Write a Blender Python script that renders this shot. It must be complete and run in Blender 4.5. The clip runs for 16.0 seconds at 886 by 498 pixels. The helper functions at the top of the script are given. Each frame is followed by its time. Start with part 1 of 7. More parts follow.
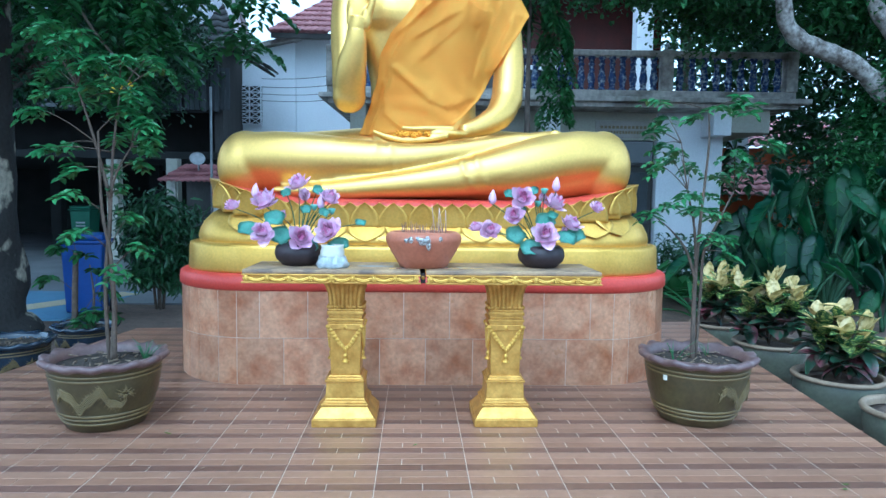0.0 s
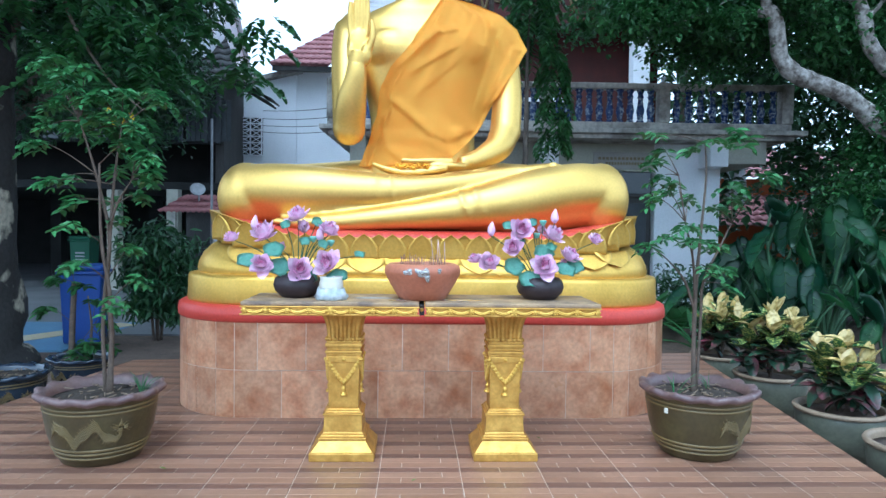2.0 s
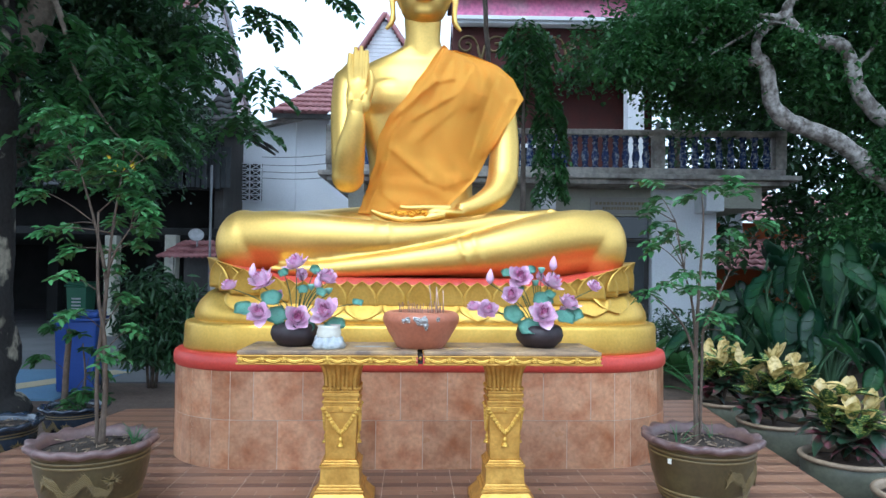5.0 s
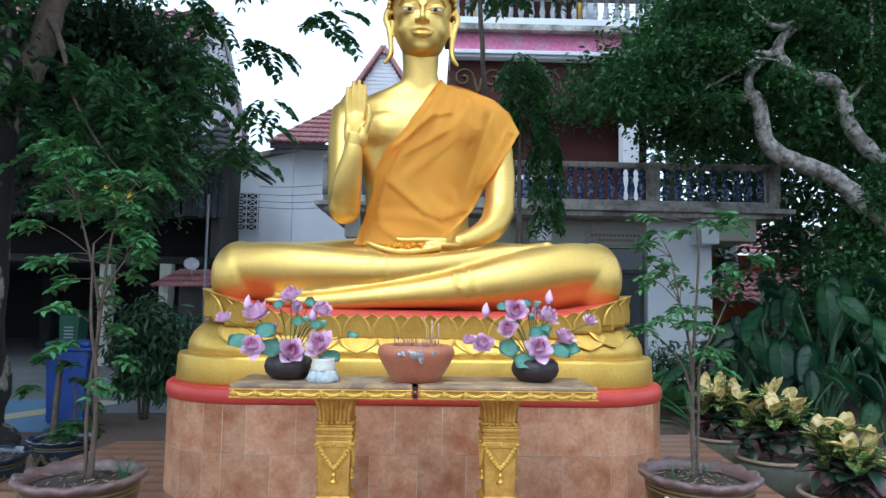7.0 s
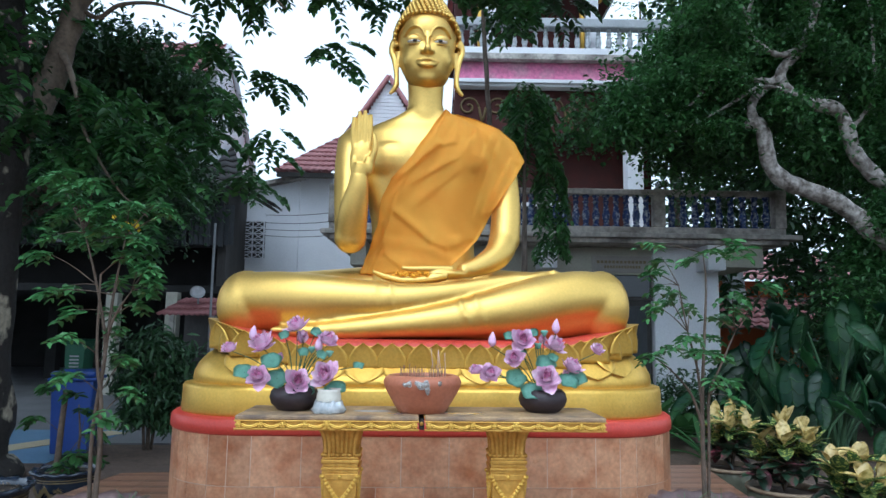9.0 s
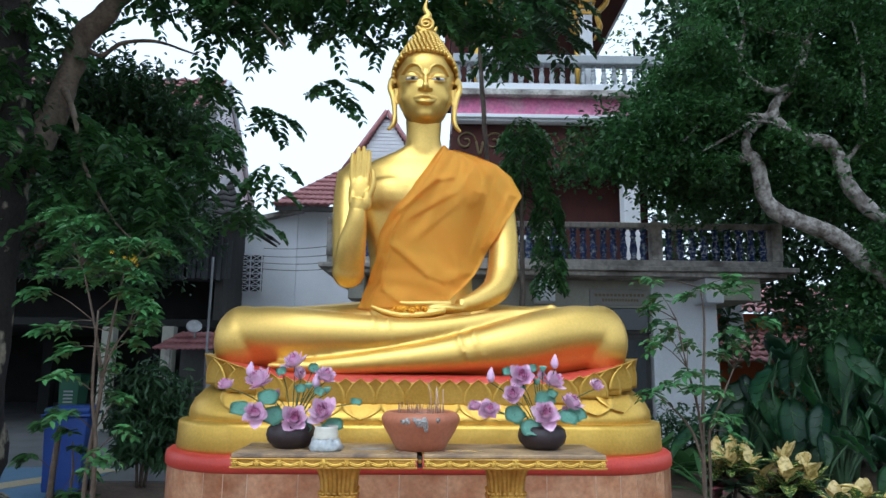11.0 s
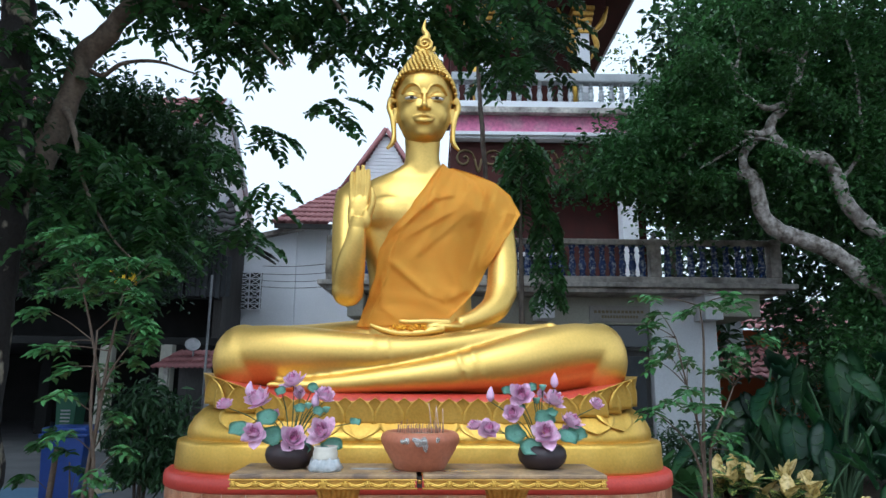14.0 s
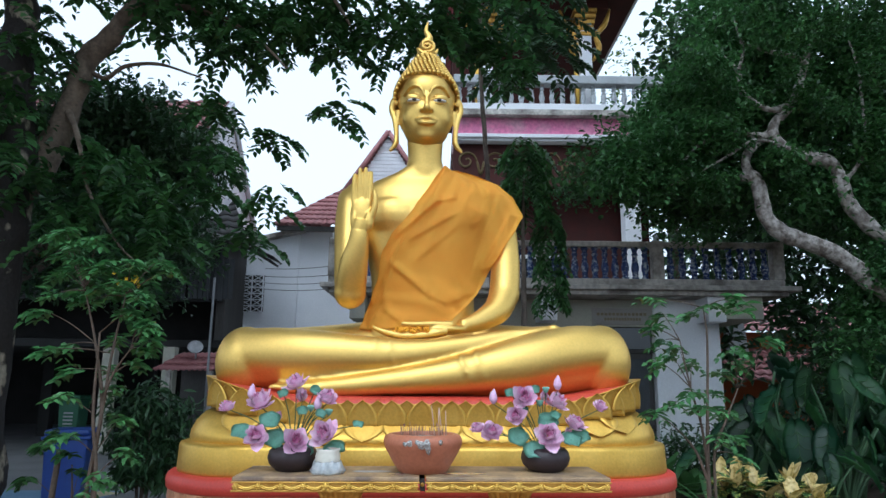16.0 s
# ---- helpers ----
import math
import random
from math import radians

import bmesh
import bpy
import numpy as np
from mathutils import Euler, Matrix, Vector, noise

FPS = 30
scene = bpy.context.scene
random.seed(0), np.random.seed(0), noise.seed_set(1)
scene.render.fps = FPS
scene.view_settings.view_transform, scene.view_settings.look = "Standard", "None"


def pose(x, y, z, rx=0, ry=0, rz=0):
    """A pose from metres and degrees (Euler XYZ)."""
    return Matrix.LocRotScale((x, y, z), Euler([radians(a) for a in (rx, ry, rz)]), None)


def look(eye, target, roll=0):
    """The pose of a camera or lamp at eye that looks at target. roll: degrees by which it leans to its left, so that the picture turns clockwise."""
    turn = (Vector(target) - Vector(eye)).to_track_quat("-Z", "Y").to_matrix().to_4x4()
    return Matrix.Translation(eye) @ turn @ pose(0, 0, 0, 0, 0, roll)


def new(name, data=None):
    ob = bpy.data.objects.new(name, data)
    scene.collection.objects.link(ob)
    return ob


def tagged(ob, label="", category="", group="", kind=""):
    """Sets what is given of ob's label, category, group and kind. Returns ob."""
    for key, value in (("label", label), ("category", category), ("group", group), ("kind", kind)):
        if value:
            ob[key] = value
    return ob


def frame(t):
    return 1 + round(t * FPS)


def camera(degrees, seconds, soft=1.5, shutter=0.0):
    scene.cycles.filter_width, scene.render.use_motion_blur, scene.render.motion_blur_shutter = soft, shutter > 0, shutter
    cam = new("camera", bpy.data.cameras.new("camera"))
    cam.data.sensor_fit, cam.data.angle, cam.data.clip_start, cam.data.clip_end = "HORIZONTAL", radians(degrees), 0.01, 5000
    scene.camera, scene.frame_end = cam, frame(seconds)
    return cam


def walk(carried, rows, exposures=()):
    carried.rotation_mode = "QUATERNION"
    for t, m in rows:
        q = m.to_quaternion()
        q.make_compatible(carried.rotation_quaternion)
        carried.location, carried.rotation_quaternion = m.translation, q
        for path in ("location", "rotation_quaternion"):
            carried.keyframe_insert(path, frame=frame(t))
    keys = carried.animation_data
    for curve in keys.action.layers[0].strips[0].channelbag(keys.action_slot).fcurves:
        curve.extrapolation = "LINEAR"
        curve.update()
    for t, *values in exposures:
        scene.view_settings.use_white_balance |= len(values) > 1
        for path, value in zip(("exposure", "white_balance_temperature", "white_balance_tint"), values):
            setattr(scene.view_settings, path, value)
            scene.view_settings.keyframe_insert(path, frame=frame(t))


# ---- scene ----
cam = camera(67.4, 16.0)
PATH = [
    (0, (-0.044, -2.678, 1.205), (0.042, -0.686, 1.048), 1.3),
    (0.5, (-0.043, -2.681, 1.209), (0.041, -0.687, 1.076), 1.4),
    (1, (-0.044, -2.678, 1.209), (0.045, -0.683, 1.096), 1.4),
    (1.5, (-0.042, -2.681, 1.216), (0.048, -0.685, 1.132), 1.4),
    (2, (-0.042, -2.679, 1.215), (0.045, -0.682, 1.148), 1.3),
    (2.5, (-0.041, -2.674, 1.222), (0.052, -0.677, 1.18), 1.2),
    (3, (-0.04, -2.674, 1.228), (0.042, -0.676, 1.21), 1.1),
    (3.5, (-0.04, -2.672, 1.23), (0.049, -0.674, 1.236), 1.0),
    (4, (-0.044, -2.673, 1.232), (0.044, -0.675, 1.253), 1.0),
    (6.3, (-0.045, -2.668, 1.243), (0.047, -0.674, 1.364), 1.5),
    (6.5, (-0.043, -2.67, 1.246), (0.039, -0.675, 1.372), 1.3),
    (7, (-0.044, -2.672, 1.252), (0.058, -0.681, 1.407), 1.5),
    (7.5, (-0.047, -2.668, 1.254), (0.049, -0.678, 1.43), 1.4),
    (8, (-0.046, -2.675, 1.255), (0.04, -0.686, 1.448), 1.2),
    (8.5, (-0.045, -2.673, 1.262), (0.034, -0.686, 1.472), 1.3),
    (9, (-0.047, -2.671, 1.265), (0.037, -0.687, 1.5), 1.3),
    (11.5, (-0.05, -2.686, 1.281), (0.04, -0.718, 1.629), 1.2),
    (12, (-0.049, -2.689, 1.284), (0.043, -0.724, 1.643), 1.2),
    (12.5, (-0.049, -2.691, 1.286), (0.043, -0.729, 1.659), 1.0),
    (13, (-0.049, -2.694, 1.285), (0.04, -0.733, 1.671), 1.2),
    (13.5, (-0.052, -2.694, 1.286), (0.042, -0.733, 1.667), 1.2),
    (14, (-0.051, -2.693, 1.287), (0.04, -0.731, 1.669), 1.0),
    (14.5, (-0.051, -2.69, 1.286), (0.045, -0.73, 1.671), 1.0),
    (15, (-0.053, -2.687, 1.286), (0.036, -0.726, 1.67), 1.0),
    (15.5, (-0.052, -2.68, 1.286), (0.032, -0.719, 1.671), 1.0),
    (16, (-0.053, -2.686, 1.286), (0.031, -0.726, 1.675), 1.0),
]
walk(cam, [(t, look(eye, target, roll - 0.5)) for t, eye, target, roll in PATH],
     [(0, 1.3, 4150, -7), (1.5, 1.32, 4450, -3), (4, 1.22, 4850, 2), (8, 0.9, 5050, 3), (11.5, 0.7, 5250, 4), (16, 0.67, 5250, 4)])


# ---- light ----
world = bpy.data.worlds.new("world")
scene.world = world
world.use_nodes = True
wn, wl = world.node_tree.nodes, world.node_tree.links
sky = wn.new("ShaderNodeTexSky")
sky.sky_type, sky.sun_disc = "NISHITA", False
sky.sun_elevation, sky.sun_rotation = radians(58), radians(-155)
sky.dust_density, sky.air_density, sky.ozone_density = 7.0, 1.3, 1.0
soft_sky = wn.new("ShaderNodeHueSaturation")
soft_sky.inputs["Saturation"].default_value = 0.3
wl.new(sky.outputs[0], soft_sky.inputs["Color"])
cloud = wn.new("ShaderNodeMix")
cloud.data_type = "RGBA"
cloud.inputs["Factor"].default_value, cloud.inputs["B"].default_value = 0.7, (5.6, 5.7, 5.8, 1)
wl.new(soft_sky.outputs[0], cloud.inputs["A"])
wl.new(cloud.outputs["Result"], wn["Background"].inputs["Color"])
wn["Background"].inputs["Strength"].default_value = 0.15
sun = new("sun", bpy.data.lights.new("sun", "SUN"))
sun.data.energy, sun.data.angle, sun.data.color = 0.5, radians(40), (1.0, 0.95, 0.88)
sun.matrix_world = look((-6.7, -14.4, 25.4), (0, 0, 0))


# ---- materials ----
def mat(name, c1, c2, scale=6.0, rough=0.6, metal=0.0, bump=0.15, fine=60.0, spread=0.12, coat=0.0, detail=6.0, stretch=(1, 1, 1), by_object=0.0, by_island=0.0, thin=0.0, edge=(0.3, 0.7)):
    m = bpy.data.materials.new(name)
    m.use_nodes = True
    n, l = m.node_tree.nodes, m.node_tree.links
    bsdf = n["Principled BSDF"]
    geo = n.new("ShaderNodeNewGeometry")
    mp = n.new("ShaderNodeMapping")
    mp.inputs["Scale"].default_value = stretch
    l.new(geo.outputs["Position"], mp.inputs["Vector"])
    big, small = n.new("ShaderNodeTexNoise"), n.new("ShaderNodeTexNoise")
    for tex, s in ((big, scale), (small, fine)):
        tex.inputs["Scale"].default_value = s
        tex.inputs["Detail"].default_value = detail
        l.new(mp.outputs[0], tex.inputs["Vector"])
    ramp = n.new("ShaderNodeMapRange")
    ramp.inputs["From Min"].default_value, ramp.inputs["From Max"].default_value = edge
    l.new(big.outputs["Fac"], ramp.inputs["Value"])
    mix = n.new("ShaderNodeMix")
    mix.data_type = "RGBA"
    mix.inputs["A"].default_value, mix.inputs["B"].default_value = (*c1, 1), (*c2, 1)
    l.new(ramp.outputs[0], mix.inputs["Factor"])
    hsv = n.new("ShaderNodeHueSaturation")
    l.new(mix.outputs["Result"], hsv.inputs["Color"])
    val = n.new("ShaderNodeMapRange")
    val.inputs["To Min"].default_value, val.inputs["To Max"].default_value = 1 - spread, 1 + spread
    val.inputs["From Min"].default_value, val.inputs["From Max"].default_value = 0.25, 0.75
    l.new(small.outputs["Fac"], val.inputs["Value"])
    last = val.outputs[0]
    for amount, node, out in ((by_object, "ShaderNodeObjectInfo", "Random"), (by_island, "ShaderNodeNewGeometry", "Random Per Island")):
        if amount:
            r = n.new("ShaderNodeMapRange")
            r.inputs["To Min"].default_value, r.inputs["To Max"].default_value = 1 - amount, 1 + amount
            l.new(n.new(node).outputs[out], r.inputs["Value"])
            mul = n.new("ShaderNodeMath")
            mul.operation = "MULTIPLY"
            l.new(last, mul.inputs[0]), l.new(r.outputs[0], mul.inputs[1])
            last = mul.outputs[0]
    l.new(last, hsv.inputs["Value"])
    l.new(hsv.outputs[0], bsdf.inputs["Base Color"])
    bsdf.inputs["Metallic"].default_value = metal
    bsdf.inputs["Coat Weight"].default_value = coat
    rr_ = n.new("ShaderNodeMapRange")
    rr_.inputs["To Min"].default_value, rr_.inputs["To Max"].default_value = max(0.03, rough - 0.08), min(1, rough + 0.08)
    l.new(big.outputs["Fac"], rr_.inputs["Value"])
    l.new(rr_.outputs[0], bsdf.inputs["Roughness"])
    if bump:
        b = n.new("ShaderNodeBump")
        b.inputs["Strength"].default_value, b.inputs["Distance"].default_value = bump, 0.01
        l.new(small.outputs["Fac"], b.inputs["Height"])
        l.new(b.outputs[0], bsdf.inputs["Normal"])
    if thin:
        out = n["Material Output"]
        tr = n.new("ShaderNodeBsdfTranslucent")
        l.new(hsv.outputs[0], tr.inputs["Color"])
        add = n.new("ShaderNodeMixShader")
        add.inputs[0].default_value = thin
        l.new(bsdf.outputs[0], add.inputs[1]), l.new(tr.outputs[0], add.inputs[2])
        l.new(add.outputs[0], out.inputs["Surface"])
    return m


GOLD = mat("gold paint", (0.75, 0.505, 0.13), (0.8, 0.555, 0.16), 3, 0.47, 1.0, 0.05, 60, 0.06)
GOLD_OLD = mat("worn gold paint", (0.46, 0.25, 0.04), (0.68, 0.41, 0.085), 16, 0.42, 0.65, 0.16, 70, 0.12)
GOLD_DIM = mat("gold leaf painted", (0.62, 0.38, 0.06), (0.72, 0.47, 0.095), 5, 0.42, 0.7, 0.1, 60, 0.1)
RED = mat("red paint", (0.48, 0.045, 0.03), (0.55, 0.065, 0.042), 5, 0.45, 0, 0.1, 70, 0.12)
CLOTH = mat("saffron cloth", (0.95, 0.5, 0.055), (0.96, 0.56, 0.075), 4, 0.85, 0, 0.25, 400, 0.05)
EYE_WHITE = mat("eye white", (0.8, 0.8, 0.78), (0.75, 0.75, 0.73), 20, 0.3, 0, 0, 50, 0.02)
EYE_BLACK = mat("eye black", (0.01, 0.01, 0.01), (0.02, 0.02, 0.02), 20, 0.25, 0, 0, 50, 0.02)
SALMON = mat("salmon stone tile", (0.5, 0.275, 0.155), (0.34, 0.125, 0.05), 7, 0.3, 0, 0.06, 48, 0.2, by_object=0.16, edge=(0.4, 0.72), detail=10.0)
GROUT = mat("grout", (0.62, 0.5, 0.4), (0.54, 0.42, 0.33), 9, 0.85, 0, 0.2, 80, 0.1)
TILE_DARK = mat("dark brown tile strip", (0.135, 0.066, 0.043), (0.17, 0.09, 0.06), 3, 0.33, 0, 0.04, 30, 0.12, by_object=0.12)
TILE_LIGHT = mat("tan tile strip", (0.29, 0.155, 0.092), (0.235, 0.122, 0.072), 3, 0.33, 0, 0.04, 30, 0.1, by_object=0.1)
TILE_PALE = mat("pale tan tile strip", (0.315, 0.175, 0.107), (0.26, 0.143, 0.088), 3, 0.33, 0, 0.04, 30, 0.1, by_object=0.1)
JOINT = mat("pale tile joint", (0.6, 0.5, 0.4), (0.5, 0.4, 0.32), 6, 0.7, 0, 0.1, 60, 0.1)
CONCRETE = mat("concrete", (0.36, 0.34, 0.31), (0.28, 0.265, 0.24), 2.5, 0.85, 0, 0.3, 40, 0.12)
SOIL = mat("dark soil", (0.085, 0.058, 0.042), (0.13, 0.09, 0.065), 5, 0.95, 0, 0.9, 30, 0.35)
PAVING = mat("grey yard paving", (0.18, 0.18, 0.185), (0.13, 0.13, 0.135), 1.2, 0.7, 0, 0.15, 25, 0.1)
PAINT_BLUE = mat("blue court paint", (0.12, 0.22, 0.36), (0.16, 0.27, 0.4), 2, 0.7, 0, 0.15, 25, 0.12)
PAINT_CREAM = mat("cream court paint", (0.52, 0.44, 0.28), (0.46, 0.39, 0.26), 2, 0.7, 0, 0.15, 25, 0.12)
GLAZE = mat("olive brown glaze", (0.05, 0.034, 0.012), (0.075, 0.06, 0.022), 7, 0.36, 0, 0.12, 50, 0.2, coat=0.1)
GLAZE_RIM = mat("mauve brown glaze rim", (0.1, 0.06, 0.058), (0.17, 0.11, 0.1), 12, 0.42, 0, 0.12, 50, 0.2)
GLAZE_GOLD = mat("ochre relief glaze", (0.17, 0.12, 0.042), (0.12, 0.085, 0.03), 12, 0.42, 0, 0.1, 60, 0.15)
GLAZE_BLUE = mat("dark blue glaze", (0.012, 0.018, 0.035), (0.03, 0.04, 0.06), 8, 0.2, 0, 0.08, 50, 0.15, coat=0.4)
GLAZE_CELADON = mat("grey green celadon glaze", (0.15, 0.155, 0.11), (0.085, 0.085, 0.062), 5, 0.42, 0, 0.1, 40, 0.22)
GLAZE_LIP = mat("bare clay lip", (0.27, 0.2, 0.13), (0.19, 0.135, 0.085), 8, 0.6, 0, 0.2, 60, 0.15)
TERRACOTTA = mat("terracotta", (0.46, 0.17, 0.09), (0.36, 0.125, 0.065), 6, 0.5, 0, 0.12, 60, 0.12)
BLACKPOT = mat("black lacquer bowl", (0.02, 0.012, 0.014), (0.035, 0.022, 0.024), 9, 0.5, 0, 0.1, 60, 0.2)
WHITE_PAINT = mat("white wall paint", (0.82, 0.83, 0.86), (0.74, 0.75, 0.79), 1.2, 0.8, 0, 0.1, 30, 0.06)
CREAM_PAINT = mat("cream grey wall paint", (0.44, 0.43, 0.36), (0.36, 0.35, 0.29), 1.6, 0.85, 0, 0.15, 25, 0.1)
WEATHERED = mat("weathered grey plaster", (0.5, 0.47, 0.43), (0.17, 0.15, 0.135), 2.6, 0.9, 0, 0.25, 14, 0.3, edge=(0.42, 0.68))
BLUE_GLAZE = mat("blue glazed baluster", (0.03, 0.055, 0.17), (0.34, 0.38, 0.46), 16, 0.25, 0, 0.1, 60, 0.25, edge=(0.48, 0.66))
PINK_PAINT = mat("faded magenta paint", (0.66, 0.2, 0.36), (0.56, 0.34, 0.4), 1.8, 0.8, 0, 0.15, 12, 0.25, edge=(0.45, 0.75))
ROOF = mat("maroon roof tile", (0.4, 0.175, 0.175), (0.29, 0.115, 0.115), 3, 0.6, 0, 0.2, 20, 0.15, by_island=0.12)
DARKWOOD = mat("dark weathered timber", (0.04, 0.038, 0.036), (0.07, 0.065, 0.062), 3, 0.85, 0, 0.3, 40, 0.2, stretch=(1, 1, 0.2))
GREYBOARD = mat("grey painted boards", (0.075, 0.08, 0.09), (0.05, 0.055, 0.06), 2.5, 0.8, 0, 0.2, 30, 0.15, stretch=(1, 1, 0.3))
MAROON = mat("dark maroon paint", (0.045, 0.011, 0.009), (0.07, 0.015, 0.012), 3, 0.85, 0, 0.2, 30, 0.2)
# near-black plaster: the shade of deep rooms and recesses is put into its colour
SHADOW_ROOM = mat("plaster darkened for shade", (0.022, 0.022, 0.022), (0.014, 0.014, 0.014), 2, 0.95, 0, 0.1, 30, 0.1)
GLASS_DARK = mat("dark window glass", (0.02, 0.025, 0.03), (0.03, 0.035, 0.04), 2, 0.12, 0, 0, 30, 0.1)
BARK = mat("grey brown bark", (0.15, 0.12, 0.095), (0.065, 0.05, 0.04), 9, 0.9, 0, 1.0, 28, 0.35, stretch=(1, 1, 0.4))
BARK_PALE = mat("pale grey bark", (0.4, 0.37, 0.34), (0.12, 0.1, 0.085), 9, 0.9, 0, 1.0, 26, 0.35, edge=(0.4, 0.62))
BARK_DARK = mat("dark mottled bark", (0.022, 0.019, 0.017), (0.3, 0.265, 0.2), 4, 0.9, 0, 1.0, 30, 0.35, stretch=(1, 1, 0.7), edge=(0.56, 0.63))
BARK_BROWN = mat("smooth brown grey bark", (0.2, 0.155, 0.115), (0.09, 0.068, 0.05), 6, 0.9, 0, 0.8, 26, 0.3)
STEM = mat("brown twig", (0.12, 0.085, 0.06), (0.07, 0.05, 0.036), 20, 0.8, 0, 0.4, 60, 0.2)
LEAF_BRIGHT = mat("bright green leaf", (0.1, 0.25, 0.08), (0.06, 0.175, 0.055), 5, 0.38, 0, 0.0, 60, 0.15, by_island=0.4, thin=0.3)
LEAF_MID = mat("mid green leaf", (0.08, 0.185, 0.05), (0.045, 0.12, 0.038), 3, 0.4, 0, 0.0, 60, 0.15, by_island=0.5, thin=0.42)
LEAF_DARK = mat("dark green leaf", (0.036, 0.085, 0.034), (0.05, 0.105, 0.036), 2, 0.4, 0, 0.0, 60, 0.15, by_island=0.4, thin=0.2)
LEAF_BLUE = mat("deep blue green leaf", (0.014, 0.055, 0.026), (0.05, 0.135, 0.042), 2.2, 0.34, 0, 0.05, 30, 0.15, by_object=0.6, thin=0.2, edge=(0.42, 0.66))
LEAF_YELLOW = mat("yellow green leaf", (0.17, 0.24, 0.04), (0.1, 0.18, 0.035), 4, 0.45, 0, 0.0, 60, 0.15, by_island=0.3, thin=0.3)
CROTON_CREAM = mat("cream croton leaf", (0.64, 0.5, 0.2), (0.3, 0.22, 0.05), 30, 0.4, 0, 0.1, 60, 0.12, by_island=0.3, thin=0.15, edge=(0.44, 0.62))
CROTON_GREEN = mat("green veined croton leaf", (0.03, 0.085, 0.025), (0.5, 0.5, 0.12), 55, 0.4, 0, 0.1, 60, 0.12, by_island=0.3, thin=0.15, edge=(0.5, 0.62))
CROTON_DARK = mat("maroon croton leaf", (0.022, 0.05, 0.026), (0.17, 0.04, 0.06), 12, 0.38, 0, 0.1, 60, 0.15, by_island=0.45, thin=0.1, edge=(0.5, 0.66))
PETAL = mat("lilac pink petal", (0.74, 0.42, 0.62), (0.86, 0.68, 0.8), 26, 0.6, 0, 0.05, 80, 0.08, by_island=0.2, thin=0.2)
PETAL_DEEP = mat("deep pink petal", (0.5, 0.11, 0.3), (0.8, 0.46, 0.64), 60, 0.6, 0, 0.05, 80, 0.1, by_island=0.3, thin=0.2)
PETAL_PALE = mat("pale bud petal", (0.78, 0.56, 0.74), (0.7, 0.42, 0.62), 20, 0.6, 0, 0.05, 80, 0.08, by_island=0.1, thin=0.15)
FABRIC_LEAF = mat("cloth lotus leaf", (0.2, 0.43, 0.32), (0.27, 0.52, 0.42), 20, 0.65, 0, 0.1, 90, 0.12, thin=0.1)
STALK = mat("green stalk", (0.06, 0.12, 0.05), (0.04, 0.09, 0.04), 20, 0.6, 0, 0.1, 60, 0.1)
INCENSE = mat("burnt incense stick", (0.2, 0.09, 0.06), (0.33, 0.2, 0.14), 30, 0.9, 0, 0.1, 90, 0.2, by_object=0.3)
INCENSE_PALE = mat("pale incense stick", (0.6, 0.42, 0.36), (0.5, 0.32, 0.26), 30, 0.9, 0, 0.1, 90, 0.2)
CERAMIC = mat("off white ceramic", (0.7, 0.67, 0.58), (0.62, 0.59, 0.5), 14, 0.4, 0, 0.05, 60, 0.06)
PLASTIC_BAG = mat("crumpled clear plastic", (0.72, 0.77, 0.8), (0.86, 0.87, 0.87), 40, 0.15, 0, 0.5, 40, 0.12)
FOIL = mat("silver foil scrap", (0.75, 0.74, 0.7), (0.6, 0.58, 0.55), 60, 0.25, 0.8, 0.6, 80, 0.15)
WORN_TOP = mat("worn brown table top", (0.4, 0.27, 0.14), (0.17, 0.12, 0.085), 7, 0.62, 0, 0.2, 50, 0.2, edge=(0.4, 0.66))
POT_SOIL = mat("dark potting soil", (0.03, 0.021, 0.015), (0.055, 0.04, 0.028), 20, 0.95, 0, 1.0, 60, 0.4)
BIN_BLUE = mat("blue plastic bin", (0.02, 0.055, 0.25), (0.03, 0.07, 0.3), 4, 0.45, 0, 0.05, 40, 0.08)
BIN_GREEN = mat("green plastic bin", (0.02, 0.12, 0.06), (0.03, 0.14, 0.07), 4, 0.45, 0, 0.05, 40, 0.08)
RUBBER = mat("black rubber", (0.012, 0.012, 0.012), (0.02, 0.02, 0.02), 9, 0.7, 0, 0.1, 60, 0.1)
STEEL = mat("grey steel", (0.3, 0.3, 0.31), (0.22, 0.22, 0.23), 9, 0.45, 0.7, 0.05, 60, 0.1)
MARIGOLD = mat("marigold yellow", (0.85, 0.45, 0.01), (0.8, 0.33, 0.01), 60, 0.8, 0, 0.3, 120, 0.2)
YELLOW_BLOOM = mat("yellow bloom", (0.8, 0.6, 0.03), (0.75, 0.5, 0.02), 60, 0.7, 0, 0.1, 90, 0.15)
ORANGE_WALL = mat("orange plaster", (0.5, 0.14, 0.05), (0.43, 0.12, 0.045), 2, 0.85, 0, 0.1, 30, 0.1)
PANEL_GREY = mat("pale concrete panel", (0.46, 0.48, 0.5), (0.38, 0.4, 0.42), 2, 0.85, 0, 0.2, 30, 0.12)


# ---- helpers of this scene ----
def to_mesh(name, bm, materials, smooth=False):
    me = bpy.data.meshes.new(name)
    bm.to_mesh(me)
    bm.free()
    for m in materials if isinstance(materials, (list, tuple)) else [materials]:
        me.materials.append(m)
    if smooth:
        me.polygons.foreach_set("use_smooth", [True] * len(me.polygons))
    return me


def part(name, bm, material, parent=None, label="", smooth=False):
    ob = new(name, to_mesh(name, bm, material, smooth))
    ob.parent = parent
    if label:
        ob["label"] = label
    return ob


